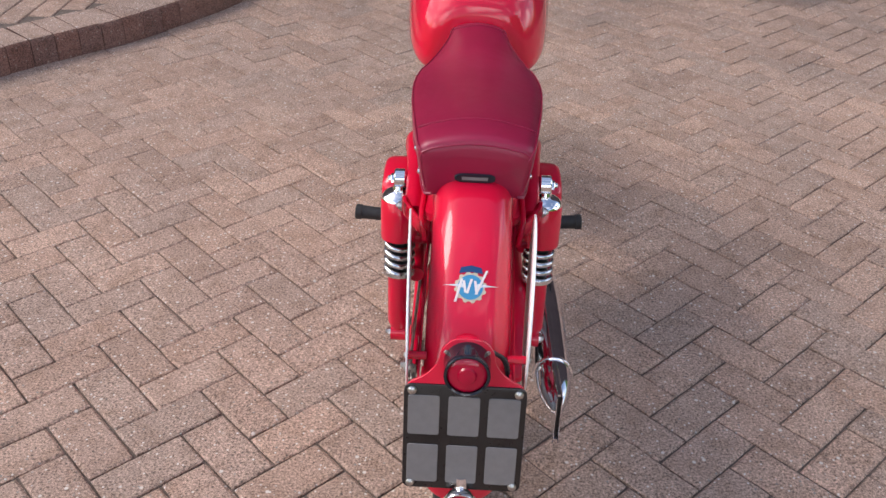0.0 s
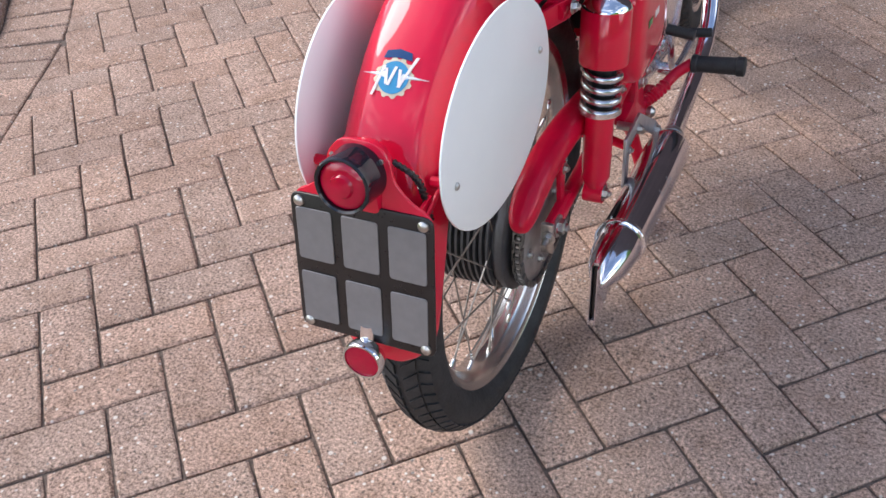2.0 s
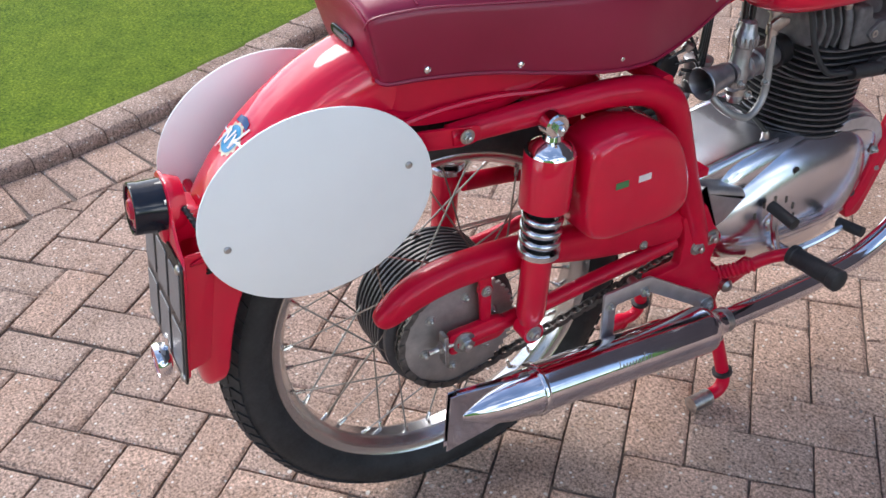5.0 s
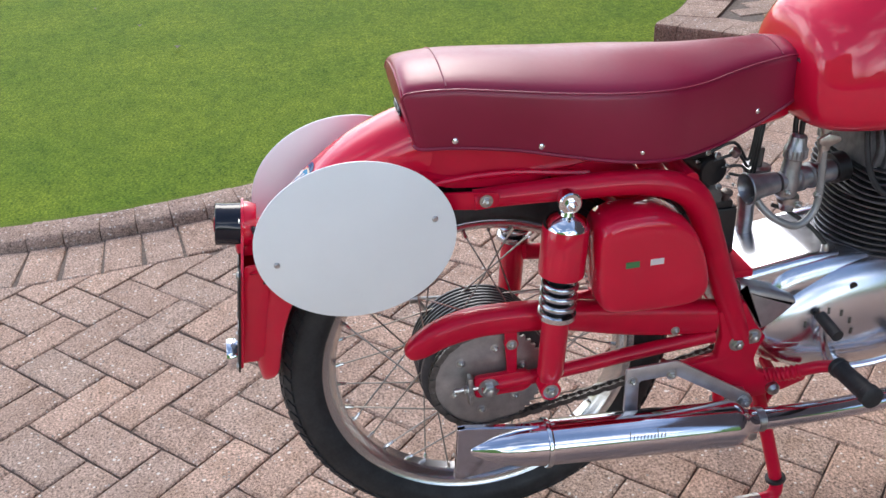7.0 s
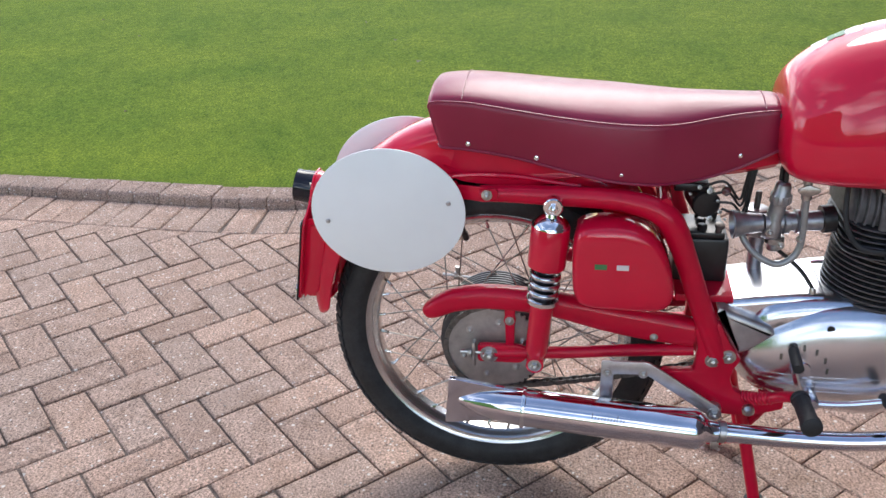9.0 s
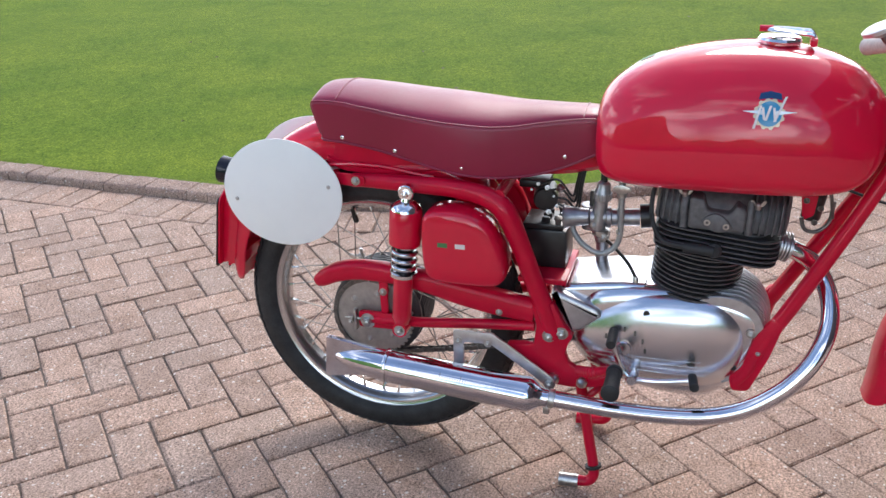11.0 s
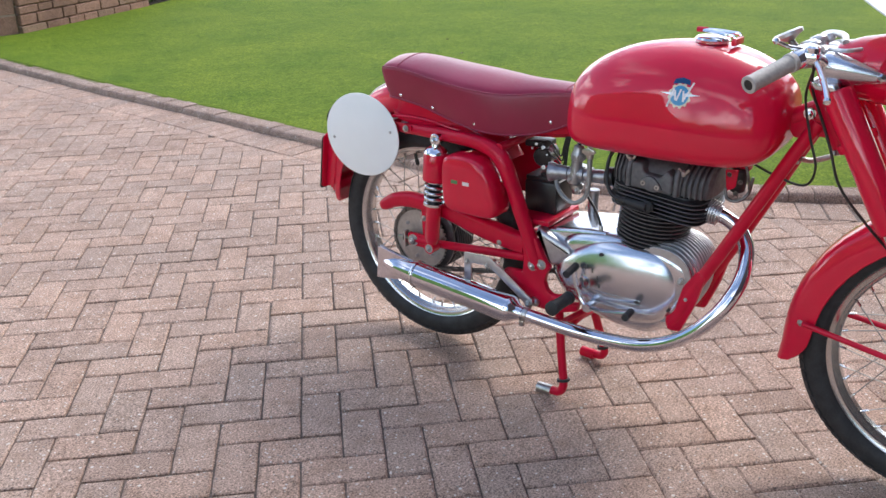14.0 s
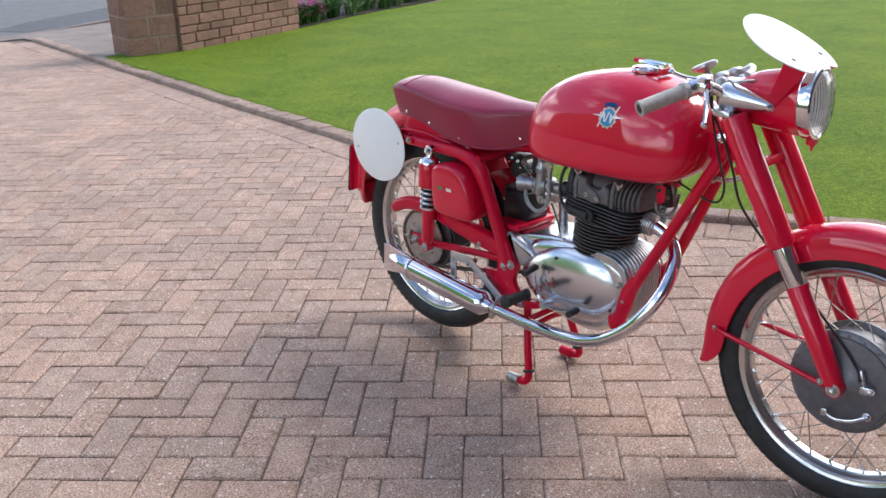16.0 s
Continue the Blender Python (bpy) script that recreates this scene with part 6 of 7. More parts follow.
# footrests, gear lever, kick-start
for sx in (1, -1):
    s = Shape()
    lathe(s, [(0.0, 0.013), (0.002, 0.0165), (0.01, 0.0165), (0.012, 0.0145), (0.078, 0.0155), (0.08, 0.0175), (0.092, 0.0175), (0.094, 0.014), (0.0945, 0.0)], (sx * 0.165, 0.535, 0.327), (sx, 0.02, 0.06), 20)
    pg = part("footrest", s, RUBBER, bike, "black rubber footrest")
    s = Shape()
    tube(s, [(sx * 0.095, 0.452, 0.276), (sx * 0.12, 0.48, 0.29), (sx * 0.142, 0.515, 0.312), (sx * 0.166, 0.535, 0.327)], 0.01, 12, 5)
    part("footrest_arm", s, RED_DULL, pg)
    s = Shape()
    for k in range(8):
        p = smooth_path([(sx * 0.1, 0.455, 0.278), (sx * 0.12, 0.48, 0.29), (sx * 0.142, 0.515, 0.312)], 10)[k * 2]
        lathe(s, [(-0.002, 0.009), (0, 0.0115), (0.002, 0.0125), (0.004, 0.0115), (0.006, 0.009)], p, (sx * 0.4, 0.75, 0.4), 12)
    split_parts("arm_ring", s, RED_DULL, pg)
s = Shape()
tube(s, [(0.125, 0.525, 0.395), (0.128, 0.528, 0.36), (0.128, 0.545, 0.315), (0.13, 0.565, 0.293)], 0.006, 10, 5)
tube(s, [(0.13, 0.565, 0.293), (0.135, 0.62, 0.298), (0.14, 0.68, 0.312)], 0.006, 10, 5)
lathe(s, [(-0.03, 0.012), (0.0, 0.013), (0.006, 0.01)], (0.132, 0.566, 0.293), (1, 0, 0), 16)
gl_ = part("gear_lever", s, ALLOY, bike, "alloy heel-and-toe gear lever")
s = Shape()
tube(s, [(0.118, 0.525, 0.392), (0.168, 0.525, 0.386)], 0.0095, 14, 1)
tube(s, [(0.128, 0.682, 0.313), (0.172, 0.688, 0.316)], 0.009, 14, 1)
split_parts("lever_rubber", s, RUBBER, gl_)

# centre stand
s = Shape()
for sx in (1, -1):
    tube(s, [(sx * 0.07, 0.452, 0.262), (sx * 0.085, 0.465, 0.2), (sx * 0.102, 0.482, 0.12), (sx * 0.112, 0.495, 0.06), (sx * 0.117, 0.497, 0.036), (sx * 0.119, 0.486, 0.021), (sx * 0.12, 0.462, 0.018)], 0.0115, 12, 6)
tube(s, [(0.092, 0.47, 0.17), (0.0, 0.475, 0.185), (-0.092, 0.47, 0.17)], 0.009, 10, 5)
tube(s, [(0.085, 0.462, 0.2), (0.055, 0.5, 0.225), (0.0, 0.51, 0.23)], 0.009, 10, 5)
cs = part("centre_stand", s, RED_DULL, bike, "red tubular centre stand")
for sx in (1, -1):
    s = Shape()
    tube(s, [(sx * 0.12, 0.465, 0.0165), (sx * 0.121, 0.424, 0.0165)], 0.0145, 16, 1)
    lathe(s, [(0, 0.0155), (0.004, 0.0155)], (sx * 0.12, 0.46, 0.0165), (0, -1, 0), 16)
    part("stand_foot", s, STEEL if sx > 0 else RED_DULL, cs, "worn bare steel foot" if sx > 0 else "red painted foot")
    s = Shape()
    lathe(s, [(-0.004, 0.0125), (-0.003, 0.0175), (0.003, 0.0175), (0.004, 0.0125)], (sx * 0.1125, 0.4955, 0.056), (sx * 0.15, 0.2, -1), 16)
    part("stand_collar", s, RUBBER, cs)

# ---- front end ----
FD = Vector((0, 0.472, -0.8816)).normalized()
for sx in (1, -1):
    top = Vector((sx * 0.082, 1.064, 0.884))
    s = Shape()
    lathe(s, [(0.0, 0.029), (0.004, 0.031), (0.298, 0.031), (0.304, 0.030), (0.308, 0.026)], top, FD, 26)
    fl = part("fork_leg", s, RED, bike, "red shrouded telescopic fork leg")
    s = Shape()
    lathe(s, [(0.295, 0.0215), (0.42, 0.0215)], top, FD, 24)
    lathe(s, [(0.306, 0.0235), (0.395, 0.0235), (0.40, 0.0215)], top, FD, 24)
    part("fork_stanchion", s, CHROME, fl, "bright steel stanchion")
    s = Shape()
    lathe(s, [(0.398, 0.0225), (0.402, 0.0245), (0.60, 0.0235), (0.625, 0.021), (0.64, 0.019), (0.65, 0.012)], top, FD, 24)
    ax = top + FD * 0.633
    lathe(s, [(-0.018, 0.018), (0.018, 0.018)], (sx * 0.082, FA.y, FA.z), (1, 0, 0), 20)
    part("fork_slider", s, RED, fl)
    s = Shape()
    bolt(s, (sx * 0.1, FA.y, FA.z), (sx, 0, 0), 0.011, 0.01, 0.005)
    bolt(s, (sx * 0.1, FA.y - 0.03, FA.z + 0.012), (sx, 0, 0), 0.005, 0.005, 0.003)
    part("front_axle_nut", s, STEEL, fl)
    # clip-on bar, grip and lever
    hz = 0.0 if sx > 0 else -0.035
    s = Shape()
    tube(s, [(sx * 0.085, 1.055, 0.925), (sx * 0.12, 1.03, 0.952 + hz), (sx * 0.18, 1.003, 0.948 + hz), (sx * 0.27, 0.968, 0.923 + hz)], 0.011, 14, 6)
    hb = part("handlebar", s, CHROME, bike, "low clip-on handlebar")
    d = Vector((sx * 0.105, -0.044, -0.029)).normalized()
    s = Shape()
    lathe(s, [(0, 0.0175), (0.003, 0.019), (0.012, 0.019), (0.014, 0.0165), (0.112, 0.0165), (0.116, 0.0175), (0.121, 0.0175), (0.122, 0.0165), (0.122, 0.0105), (0.1, 0.0105)], (sx * 0.172, 1.006, 0.951 + hz), d, 24, cap=False)
    part("hand_grip", s, GRIP, hb, "worn grey rubber grip")
    # black plug paints the shade inside the open end of the grip
    s = Shape()
    lathe(s, [(0.1, 0.0), (0.1, 0.0108), (0.1215, 0.0108)], (sx * 0.172, 1.006, 0.951 + hz), d, 20)
    part("grip_bore", s, BLACK, hb)
    s = Shape()
    lathe(s, [(-0.03, 0.016), (-0.028, 0.019), (0.0, 0.019), (0.004, 0.017)], (sx * 0.168, 1.008, 0.952 + hz), d, 22)
    box(s, (sx * 0.15, 1.03, 0.958 + hz), (0.036, 0.036, 0.024), 0.008)
    lathe(s, [(0, 0.014), (0.012, 0.014), (0.016, 0.009)], (sx * 0.152, 1.034, 0.965 + hz), (0, 0, 1), 18)
    tube(s, [(sx * 0.155, 1.04, 0.955 + hz), (sx * 0.18, 1.06, 0.938 + hz), (sx * 0.212, 1.08, 0.917 + hz), (sx * 0.238, 1.094, 0.899 + hz)], 0.0055, 10, 6)
    lathe(s, [(-0.006, 0.004), (-0.003, 0.0075), (0.003, 0.0075), (0.006, 0.004)], (sx * 0.239, 1.094, 0.898 + hz), (sx * 0.6, 0.2, -0.6), 12)
    if sx > 0:
        tube(s, [(0.15, 1.02, 0.972), (0.17, 0.995, 0.978), (0.186, 0.976, 0.988)], 0.0042, 10, 5)
        lathe(s, [(-0.006, 0.003), (0, 0.0075), (0.006, 0.003)], (0.187, 0.974, 0.99), (0, 0, 1), 12)
    part("control_lever", s, CHROME, hb, "polished brake and choke levers")
    # alloy lamp ear
    s = Shape()
    tube(s, [(sx * 0.074, 1.028, 0.926, 0.022), (sx * 0.075, 1.036, 0.925, 0.034), (sx * 0.076, 1.05, 0.923, 0.037), (sx * 0.077, 1.08, 0.92, 0.031), (sx * 0.077, 1.11, 0.917, 0.022), (sx * 0.076, 1.135, 0.914, 0.015), (sx * 0.075, 1.15, 0.912, 0.01), (sx * 0.075, 1.155, 0.912, 0.003)], 0.03, 22, 4, 0.85)
    ear = part("lamp_ear", s, ALLOY, bike, "polished alloy fork ear")
    s = Shape()
    lathe(s, [(0, 0.009), (0.004, 0.009), (0.008, 0.004)], (sx * 0.082, 1.14, 0.914), (sx, 0, 0), 16)
    part("ear_bolt", s, CHROME, ear)
    # mudguard stay
    s = Shape()
    tube(s, [(sx * 0.056, 1.06, 0.362), (sx * 0.066, 1.1, 0.358), (sx * 0.08, 1.345, 0.318)], 0.0065, 10, 5)
    part("mudguard_stay", s, RED_DULL, bike)
# yokes and steering head
s = Shape()
slab(s, corners([(-0.108, -0.03), (0.108, -0.03), (0.108, 0.03), (0.04, 0.02), (-0.04, 0.02), (-0.108, 0.03)], 0.02), 0, 0.016, 0.004, 2, place=lambda x, u, v: (u, 1.055 + v - 0.47 * x, 0.886 + x))
part("top_yoke", s, ALLOY, bike, "alloy top yoke")
s = Shape()
slab(s, corners([(-0.1, -0.022), (0.1, -0.022), (0.1, 0.022), (0.04, 0.016), (-0.04, 0.016), (-0.1, 0.022)], 0.014), 0, 0.018, 0.004, 2, place=lambda x, u, v: (u, 1.115 + v - 0.47 * x, 0.765 + 0.3 * v + x))
part("lower_yoke", s, RED_DULL, bike)
s = Shape()
tube(s, [(0, 1.018, 0.885), (0, 1.085, 0.755)], 0.029, 24, 1)
slab(s, corners([(0.955, 0.80), (1.03, 0.85), (1.07, 0.77), (1.03, 0.77), (0.98, 0.76)], 0.01), -0.018, 0.018, 0.003)
hs = part("steering_head", s, RED_DULL, bike)
s = Shape()
lathe(s, [(0, 0.031), (0.012, 0.031), (0.014, 0.026)], (0, 1.085, 0.757), (0, 0.46, -0.89), 24)
bolt(s, (0.02, 1.008, 0.818), (1, 0, 0), 0.009, 0.012, 0.006)
split_parts("head_fitting", s, CHROME, hs)
s = Shape()
lathe(s, [(0.05, 0.01), (0.056, 0.02), (0.06, 0.031), (0.067, 0.0315), (0.07, 0.026)], (0.002, 0.968, 0.916), (0, -0.45, 0.9), 24)
knob = part("steering_damper_knob", s, SATIN, bike, "round alloy steering damper knob")
s = Shape()
tube(s, [(0.002, 0.9445, 0.963), (0.002, 0.957, 0.95), (0.002, 0.985, 0.935), (0.002, 1.02, 0.915), (0.002, 1.03, 0.885)], 0.007, 12, 5)
part("damper_rod", s, DARK_STEEL, knob)
s = Shape()
box(s, (0.03, 1.03, 0.945), (0.05, 0.045, 0.03), 0.01)
box(s, (-0.04, 1.035, 0.946), (0.06, 0.04, 0.03), 0.01)
for x, y, z, r in ((0.06, 1.02, 0.952, 0.013), (0.02, 1.0, 0.955, 0.015), (0.003, 0.985, 0.953, 0.019), (-0.052, 0.988, 0.956, 0.019), (-0.085, 1.0, 0.956, 0.014)):
    lathe(s, [(-0.026, r * 0.7), (-0.004, r * 0.72), (-0.002, r), (0.006, r), (0.011, r * 0.75), (0.013, 0.0)], (x, y, z), (0, -0.35, 0.94), 20)
lathe(s, [(-0.028, 0.014), (-0.02, 0.021), (-0.01, 0.022), (0.004, 0.02), (0.006, 0.0215), (0.012, 0.0205), (0.016, 0.012)], (0.117, 1.012, 0.96), (0.1, -0.2, 0.97), 24)
box(s, (0.1, 1.02, 0.942), (0.05, 0.03, 0.022), 0.007)
tube(s, [(0.06, 1.04, 0.96), (0.09, 1.08, 0.965), (0.06, 1.1, 0.965)], 0.004, 8, 5)
tube(s, [(-0.13, 0.975, 0.955), (-0.1, 1.0, 0.966), (-0.04, 1.04, 0.972), (0.02, 1.06, 0.968)], 0.007, 10, 5)
split_parts("bar_clamp", s, SATIN, bike, "alloy handlebar clamps and nuts")

# headlamp with speedometer
HC, HDm = Vector((0, 1.189, 0.92)), Vector((0, 1, 0.02)).normalized()
s = Shape()
lathe(s, [(-0.165, 0.0), (-0.16, 0.03), (-0.14, 0.048), (-0.1, 0.062), (-0.05, 0.07), (0.0, 0.075), (0.012, 0.0755)], HC, HDm, 44, cap=False)
hl = part("headlamp", s, RED, bike, "red headlamp with chrome rim")
s = Shape()
lathe(s, [(0.004, 0.0755), (0.008, 0.079), (0.024, 0.0805), (0.032, 0.0785), (0.035, 0.0735), (0.034, 0.0705), (0.028, 0.0705)], HC, HDm, 44, cap=False)
part("lamp_rim", s, CHROME, hl, "chrome lamp rim")
s = Shape()
lathe(s, [(-0.03, 0.005), (-0.02, 0.03), (0.0, 0.057), (0.026, 0.0705)], HC, HDm, 40, cap=False)
part("reflector_bowl", s, BOWL, hl)
s = Shape()
lathe(s, [(0.0435, 0.0), (0.043, 0.02), (0.04, 0.044), (0.033, 0.062), (0.027, 0.0695), (0.03, 0.0705), (0.036, 0.064), (0.043, 0.045), (0.046, 0.02), (0.0465, 0.0)], HC, HDm, 40)
gg = part("lamp_glass", s, GLASS, hl, "clear ribbed lamp glass")
s = Shape()
for k in range(-6, 7):
    h = math.sqrt(max(0, 0.065**2 - (k * 0.0095) ** 2))
    tube(s, [(k * 0.0095, HC.y + 0.0305 + 0.016 * (1 - (k / 7.5) ** 2) * (1 - (q * h / 0.075) ** 2), HC.z + q * h) for q in (-1, -0.5, 0, 0.5, 1)], 0.0013, 5, 4)
gg.visible_shadow = False
for rib in split_parts("glass_rib", s, GLASS, gg):
    rib.visible_shadow = False
s = Shape()
lathe(s, [(-0.01, 0.03), (0.0, 0.034), (0.007, 0.034), (0.009, 0.031), (0.007, 0.029)], (0, 1.098, 0.958), (0, -0.35, 1), 28)
sp_ = part("speedometer", s, CHROME, hl, "small speedometer set in the lamp shell")
s = Shape()
lathe(s, [(0.005, 0.029), (0.0055, 0.0)], (0, 1.098, 0.958), (0, -0.35, 1), 24)
part("dial", s, BLACK, sp_)
s = Shape()
box(s, (0, 1.211, 0.838), (0.028, 0.02, 0.02), 0.004)
bolt(s, (0, 1.212, 0.828), (0, 0, -1), 0.005, 0.006, 0.008)
part("rim_catch", s, RED, hl)

# oval front number disc, leaning back over the lamp
fd_t = math.radians(30)
s = Shape()
line = [(0.117 * math.cos(a), 0.114 * math.sin(a)) for a in np.linspace(0, 2 * math.pi, 96, endpoint=False)]
# the lower edge is cut away round the lamp
line = [(u, max(v, -0.084 - 3.6 * u * u) if v < 0 else v) for u, v in line]


def disc_at(x, u, v):
    """A point on the front disc, slightly curved about its upright middle line."""
    back = 0.35 * u * u
    return (u, 1.138 - v * math.cos(fd_t) + (x - back) * math.sin(fd_t), 1.038 + v * math.sin(fd_t) + (x - back) * math.cos(fd_t))


loops = [[disc_at(x, *q) for q in [(a * f, b * f) for a, b in line]] for x, f in ((0.0, 0.05), (0.0, 0.4), (0.0, 0.75), (0.0, 0.99), (0.0015, 1.0), (0.003, 0.99), (0.003, 0.75), (0.003, 0.4), (0.003, 0.05))]
rings(s, loops)
fdp = part("front_number_disc", s, WHITE, bike, "blank white oval front number disc")
for u in (-0.066, 0.066):
    b = Shape()
    lathe(b, [(0, 0.0055), (0.0015, 0.0055), (0.003, 0.0035)], disc_at(0.003, u, -0.045), (0, math.sin(fd_t), math.cos(fd_t)), 14)
    part("disc_screw", b, STEEL, fdp)
    b = Shape()
    sd = 1 if u > 0 else -1
    slab(b, corners([(1.128, 0.912), (1.148, 0.906), (1.19, 0.965), (1.212, 0.992), (1.165, 1.019), (1.155, 0.985)], 0.006), sd * 0.0735, sd * 0.0765, 0.001)
    part("disc_bracket", b, RED_DULL, fdp)

# front mudguard
ft = smoothed([(-10.5, 0.045, 0.03, 0.012), (-7, 0.05, 0.05, 0.006), (0, 0.053, 0.062, 0.0), (20, 0.054, 0.068, 0.0), (60, 0.054, 0.07, 0.0), (90, 0.054, 0.068, 0.002), (120, 0.053, 0.06, 0.004), (150, 0.048, 0.045, 0.008), (156, 0.04, 0.02, 0.01)], 5)
fm = part("front_mudguard", guard(FA, 0.353, ft), RED, bike, "glossy red front mudguard")
s = Shape()
for sx in (1, -1):
    bolt(s, (sx * 0.051, 1.053, 0.36), (sx, -0.3, 0), 0.005, 0.004, 0.002)
split_parts("mudguard_bolt", s, STEEL, fm)
s = Shape()
for sx in (1, -1):
    box(s, (sx * 0.062, 1.215, 0.60), (0.03, 0.03, 0.02), 0.004)
    bolt(s, (sx * -0.06, 1.3, 0.45), (0, 1, 0), 0.006, 0.006, 0.004)
split_parts("fork_bridge", s, RED_DULL, fm)

# the bars stand a little to the left
PIVOT, AXIS = Vector((0, 1.05, 0.82)), Vector((0, -0.458, 0.889)).normalized()
turned = Matrix.Translation(PIVOT) @ Matrix.Rotation(radians(3.5), 4, AXIS) @ Matrix.Translation(-PIVOT)
askew = Matrix.Translation(HC) @ Matrix.Rotation(radians(3.0), 4, "Z") @ Matrix.Translation(-HC)
for ob in list(bike.children):
    if ob.name.split(".")[0] in ("fork_leg", "front_wheel", "front_mudguard", "mudguard_stay", "lamp_ear", "headlamp", "front_number_disc"):
        for piece in [ob] + list(ob.children_recursive):
            piece.data.transform(turned @ askew if ob.name == "headlamp" else turned)

# cables at the front
s = Shape()
tube(s, [(0.135, 1.035, 0.945), (0.088, 1.025, 0.885), (0.066, 1.045, 0.82), (0.066, 1.07, 0.76), (0.07, 1.098, 0.688), (0.066, 1.16, 0.615), (0.048, 1.235, 0.535), (0.048, 1.33, 0.445), (0.062, 1.4, 0.38), (0.076, 1.418, 0.355)], 0.003, 8, 7)
part("front_brake_cable", s, WIRE, bike, "black front brake cable")
s = Shape()
tube(s, [(0.11, 1.03, 0.93), (0.055, 1.005, 0.86), (0.046, 1.02, 0.78), (0.045, 1.04, 0.71), (0.042, 1.02, 0.668), (0.036, 0.95, 0.68), (0.03, 0.88, 0.705)], 0.0028, 8, 7)
part("clutch_cable", s, WIRE, bike, "looped black control cable")
# horn and coil ahead of the head
s = Shape()
lathe(s, [(-0.004, 0.012), (0.0, 0.018), (0.05, 0.019), (0.056, 0.014)], (0.01, 0.868, 0.622), (0.1, 0.12, 1), 20)
hn = part("ignition_coil", s, BLACK, bike, "black ignition coil in a red bracket")
s = Shape()
box(s, (0.006, 0.876, 0.692), (0.03, 0.034, 0.044), 0.003)
slab(s, corners([(0.846, 0.672), (0.876, 0.676), (0.872, 0.634), (0.852, 0.622)], 0.004), 0.03, 0.034, 0.001)
split_parts("coil_bracket", s, RED_DULL, hn)
s = Shape()
for y, z in ((0.856, 0.662), (0.882, 0.648), (0.874, 0.62)):
    bolt(s, (0.033, y, z), (1, 0, 0), 0.004, 0.005, 0.006)
tube(s, [(0.036, 0.85, 0.63), (0.04, 0.858, 0.608), (0.036, 0.88, 0.604), (0.028, 0.9, 0.622), (0.02, 0.905, 0.66)], 0.0038, 8, 5)
tube(s, [(0.03, 0.885, 0.7), (0.036, 0.898, 0.67), (0.032, 0.904, 0.63)], 0.0034, 8, 5)
split_parts("coil_fitting", s, DARK_STEEL, hn)
s = Shape()
tube(s, [(-0.02, 1.05, 0.72), (0.0, 1.02, 0.712), (0.02, 1.0, 0.718)], 0.006, 10, 4)
lathe(s, [(0, 0.01), (0.02, 0.012)], (0.02, 0.998, 0.716), (0, -1, 0), 12)
part("steering_lock", s, STEEL, bike)

# ---- pieces: paving, border, kerb and step blocks ----
PITCH, TURN = 0.1025, radians(44.44)
ORG = Vector((-0.0118, -0.0175))
EU = Vector((math.cos(TURN), math.sin(TURN)))
EV = Vector((-math.sin(TURN), math.cos(TURN)))
GAP = 0.004


def block_mesh(name, length, width, high, chamfer, material):
    """One paving block with worn, chamfered upper edges."""
    me = bpy.data.meshes.new(name)
    v, f = [], []
    l, w = length / 2, width / 2
    for x, y, z in ((l, w, -high), (l, w, -chamfer * 0.7), (l - chamfer, w - chamfer, 0.0)):
        v += [(-x, -y, z), (x, -y, z), (x, y, z), (-x, y, z)]
    for k in (0, 4):
        f += [(k + i, k + (i + 1) % 4, k + 4 + (i + 1) % 4, k + 4 + i) for i in range(4)]
    f.append((8, 9, 10, 11))
    me.from_pydata(v, [], f)
    me.materials.append(material)
    return me


def prism(shape, poly, z, chamfer, high):
    """A block cut to an outline, with chamfered upper edges."""
    p = [Vector(q) for q in poly]
    t = inset(p, chamfer)
    n = len(p)
    shape.put([(q.x, q.y, z - high) for q in p] + [(q.x, q.y, z - chamfer * 0.7) for q in p] + [(q.x, q.y, z) for q in t],
              [(k * n + i, k * n + (i + 1) % n, (k + 1) * n + (i + 1) % n, (k + 1) * n + i) for k in (0, 1) for i in range(n)] + [tuple(range(2 * n, 3 * n))])


def clip(poly, at, normal):
    """The part of an outline on the side that the normal points to."""
    out = []
    for a, b in zip(poly, poly[1:] + poly[:1]):
        da, db = (a - at).dot(normal), (b - at).dot(normal)
        if da >= 0:
            out.append(a)
        if (da >= 0) != (db >= 0):
            out.append(a + (b - a) * (da / (da - db)))
    return out


border_line = [(p.x + d.y * 0.207, p.y - d.x * 0.207) for p, d in walk_along(KERB_FOOT, 0.1)]
edge = [(Vector(a), Vector(b)) for a, b in zip(border_line, border_line[1:])]
step_edge = [(Vector(a), Vector(b)) for a, b in zip(STEP_FOOT, STEP_FOOT[1:])]


def near_edge(segs, p):
    """The nearest point on a line of segments and the direction towards the drive."""
    best = None
    for a, b in segs:
        d = b - a
        t = max(0.0, min(1.0, (p - a).dot(d) / d.length_squared))
        q = a + d * t
        k = (p - q).length_squared
        if best is None or k < best[0]:
            best = (k, q, Vector((d.y, -d.x)).normalized())
    return best[1], best[2]


rb = random.Random(21)


def drift(p):
    """How far a hand-laid block has crept from the regular bond, towards the house."""
    q, x = min(max(0.0, p.y - 0.15), 2.2), max(-1.1, min(1.2, p.x))
    du = q * (-0.0128 - 0.0186 * x + 0.0122 * q * x)
    dv = q * (-0.0186 - 0.0058 * q + 0.0229 * x)
    return EU * du + EV * dv



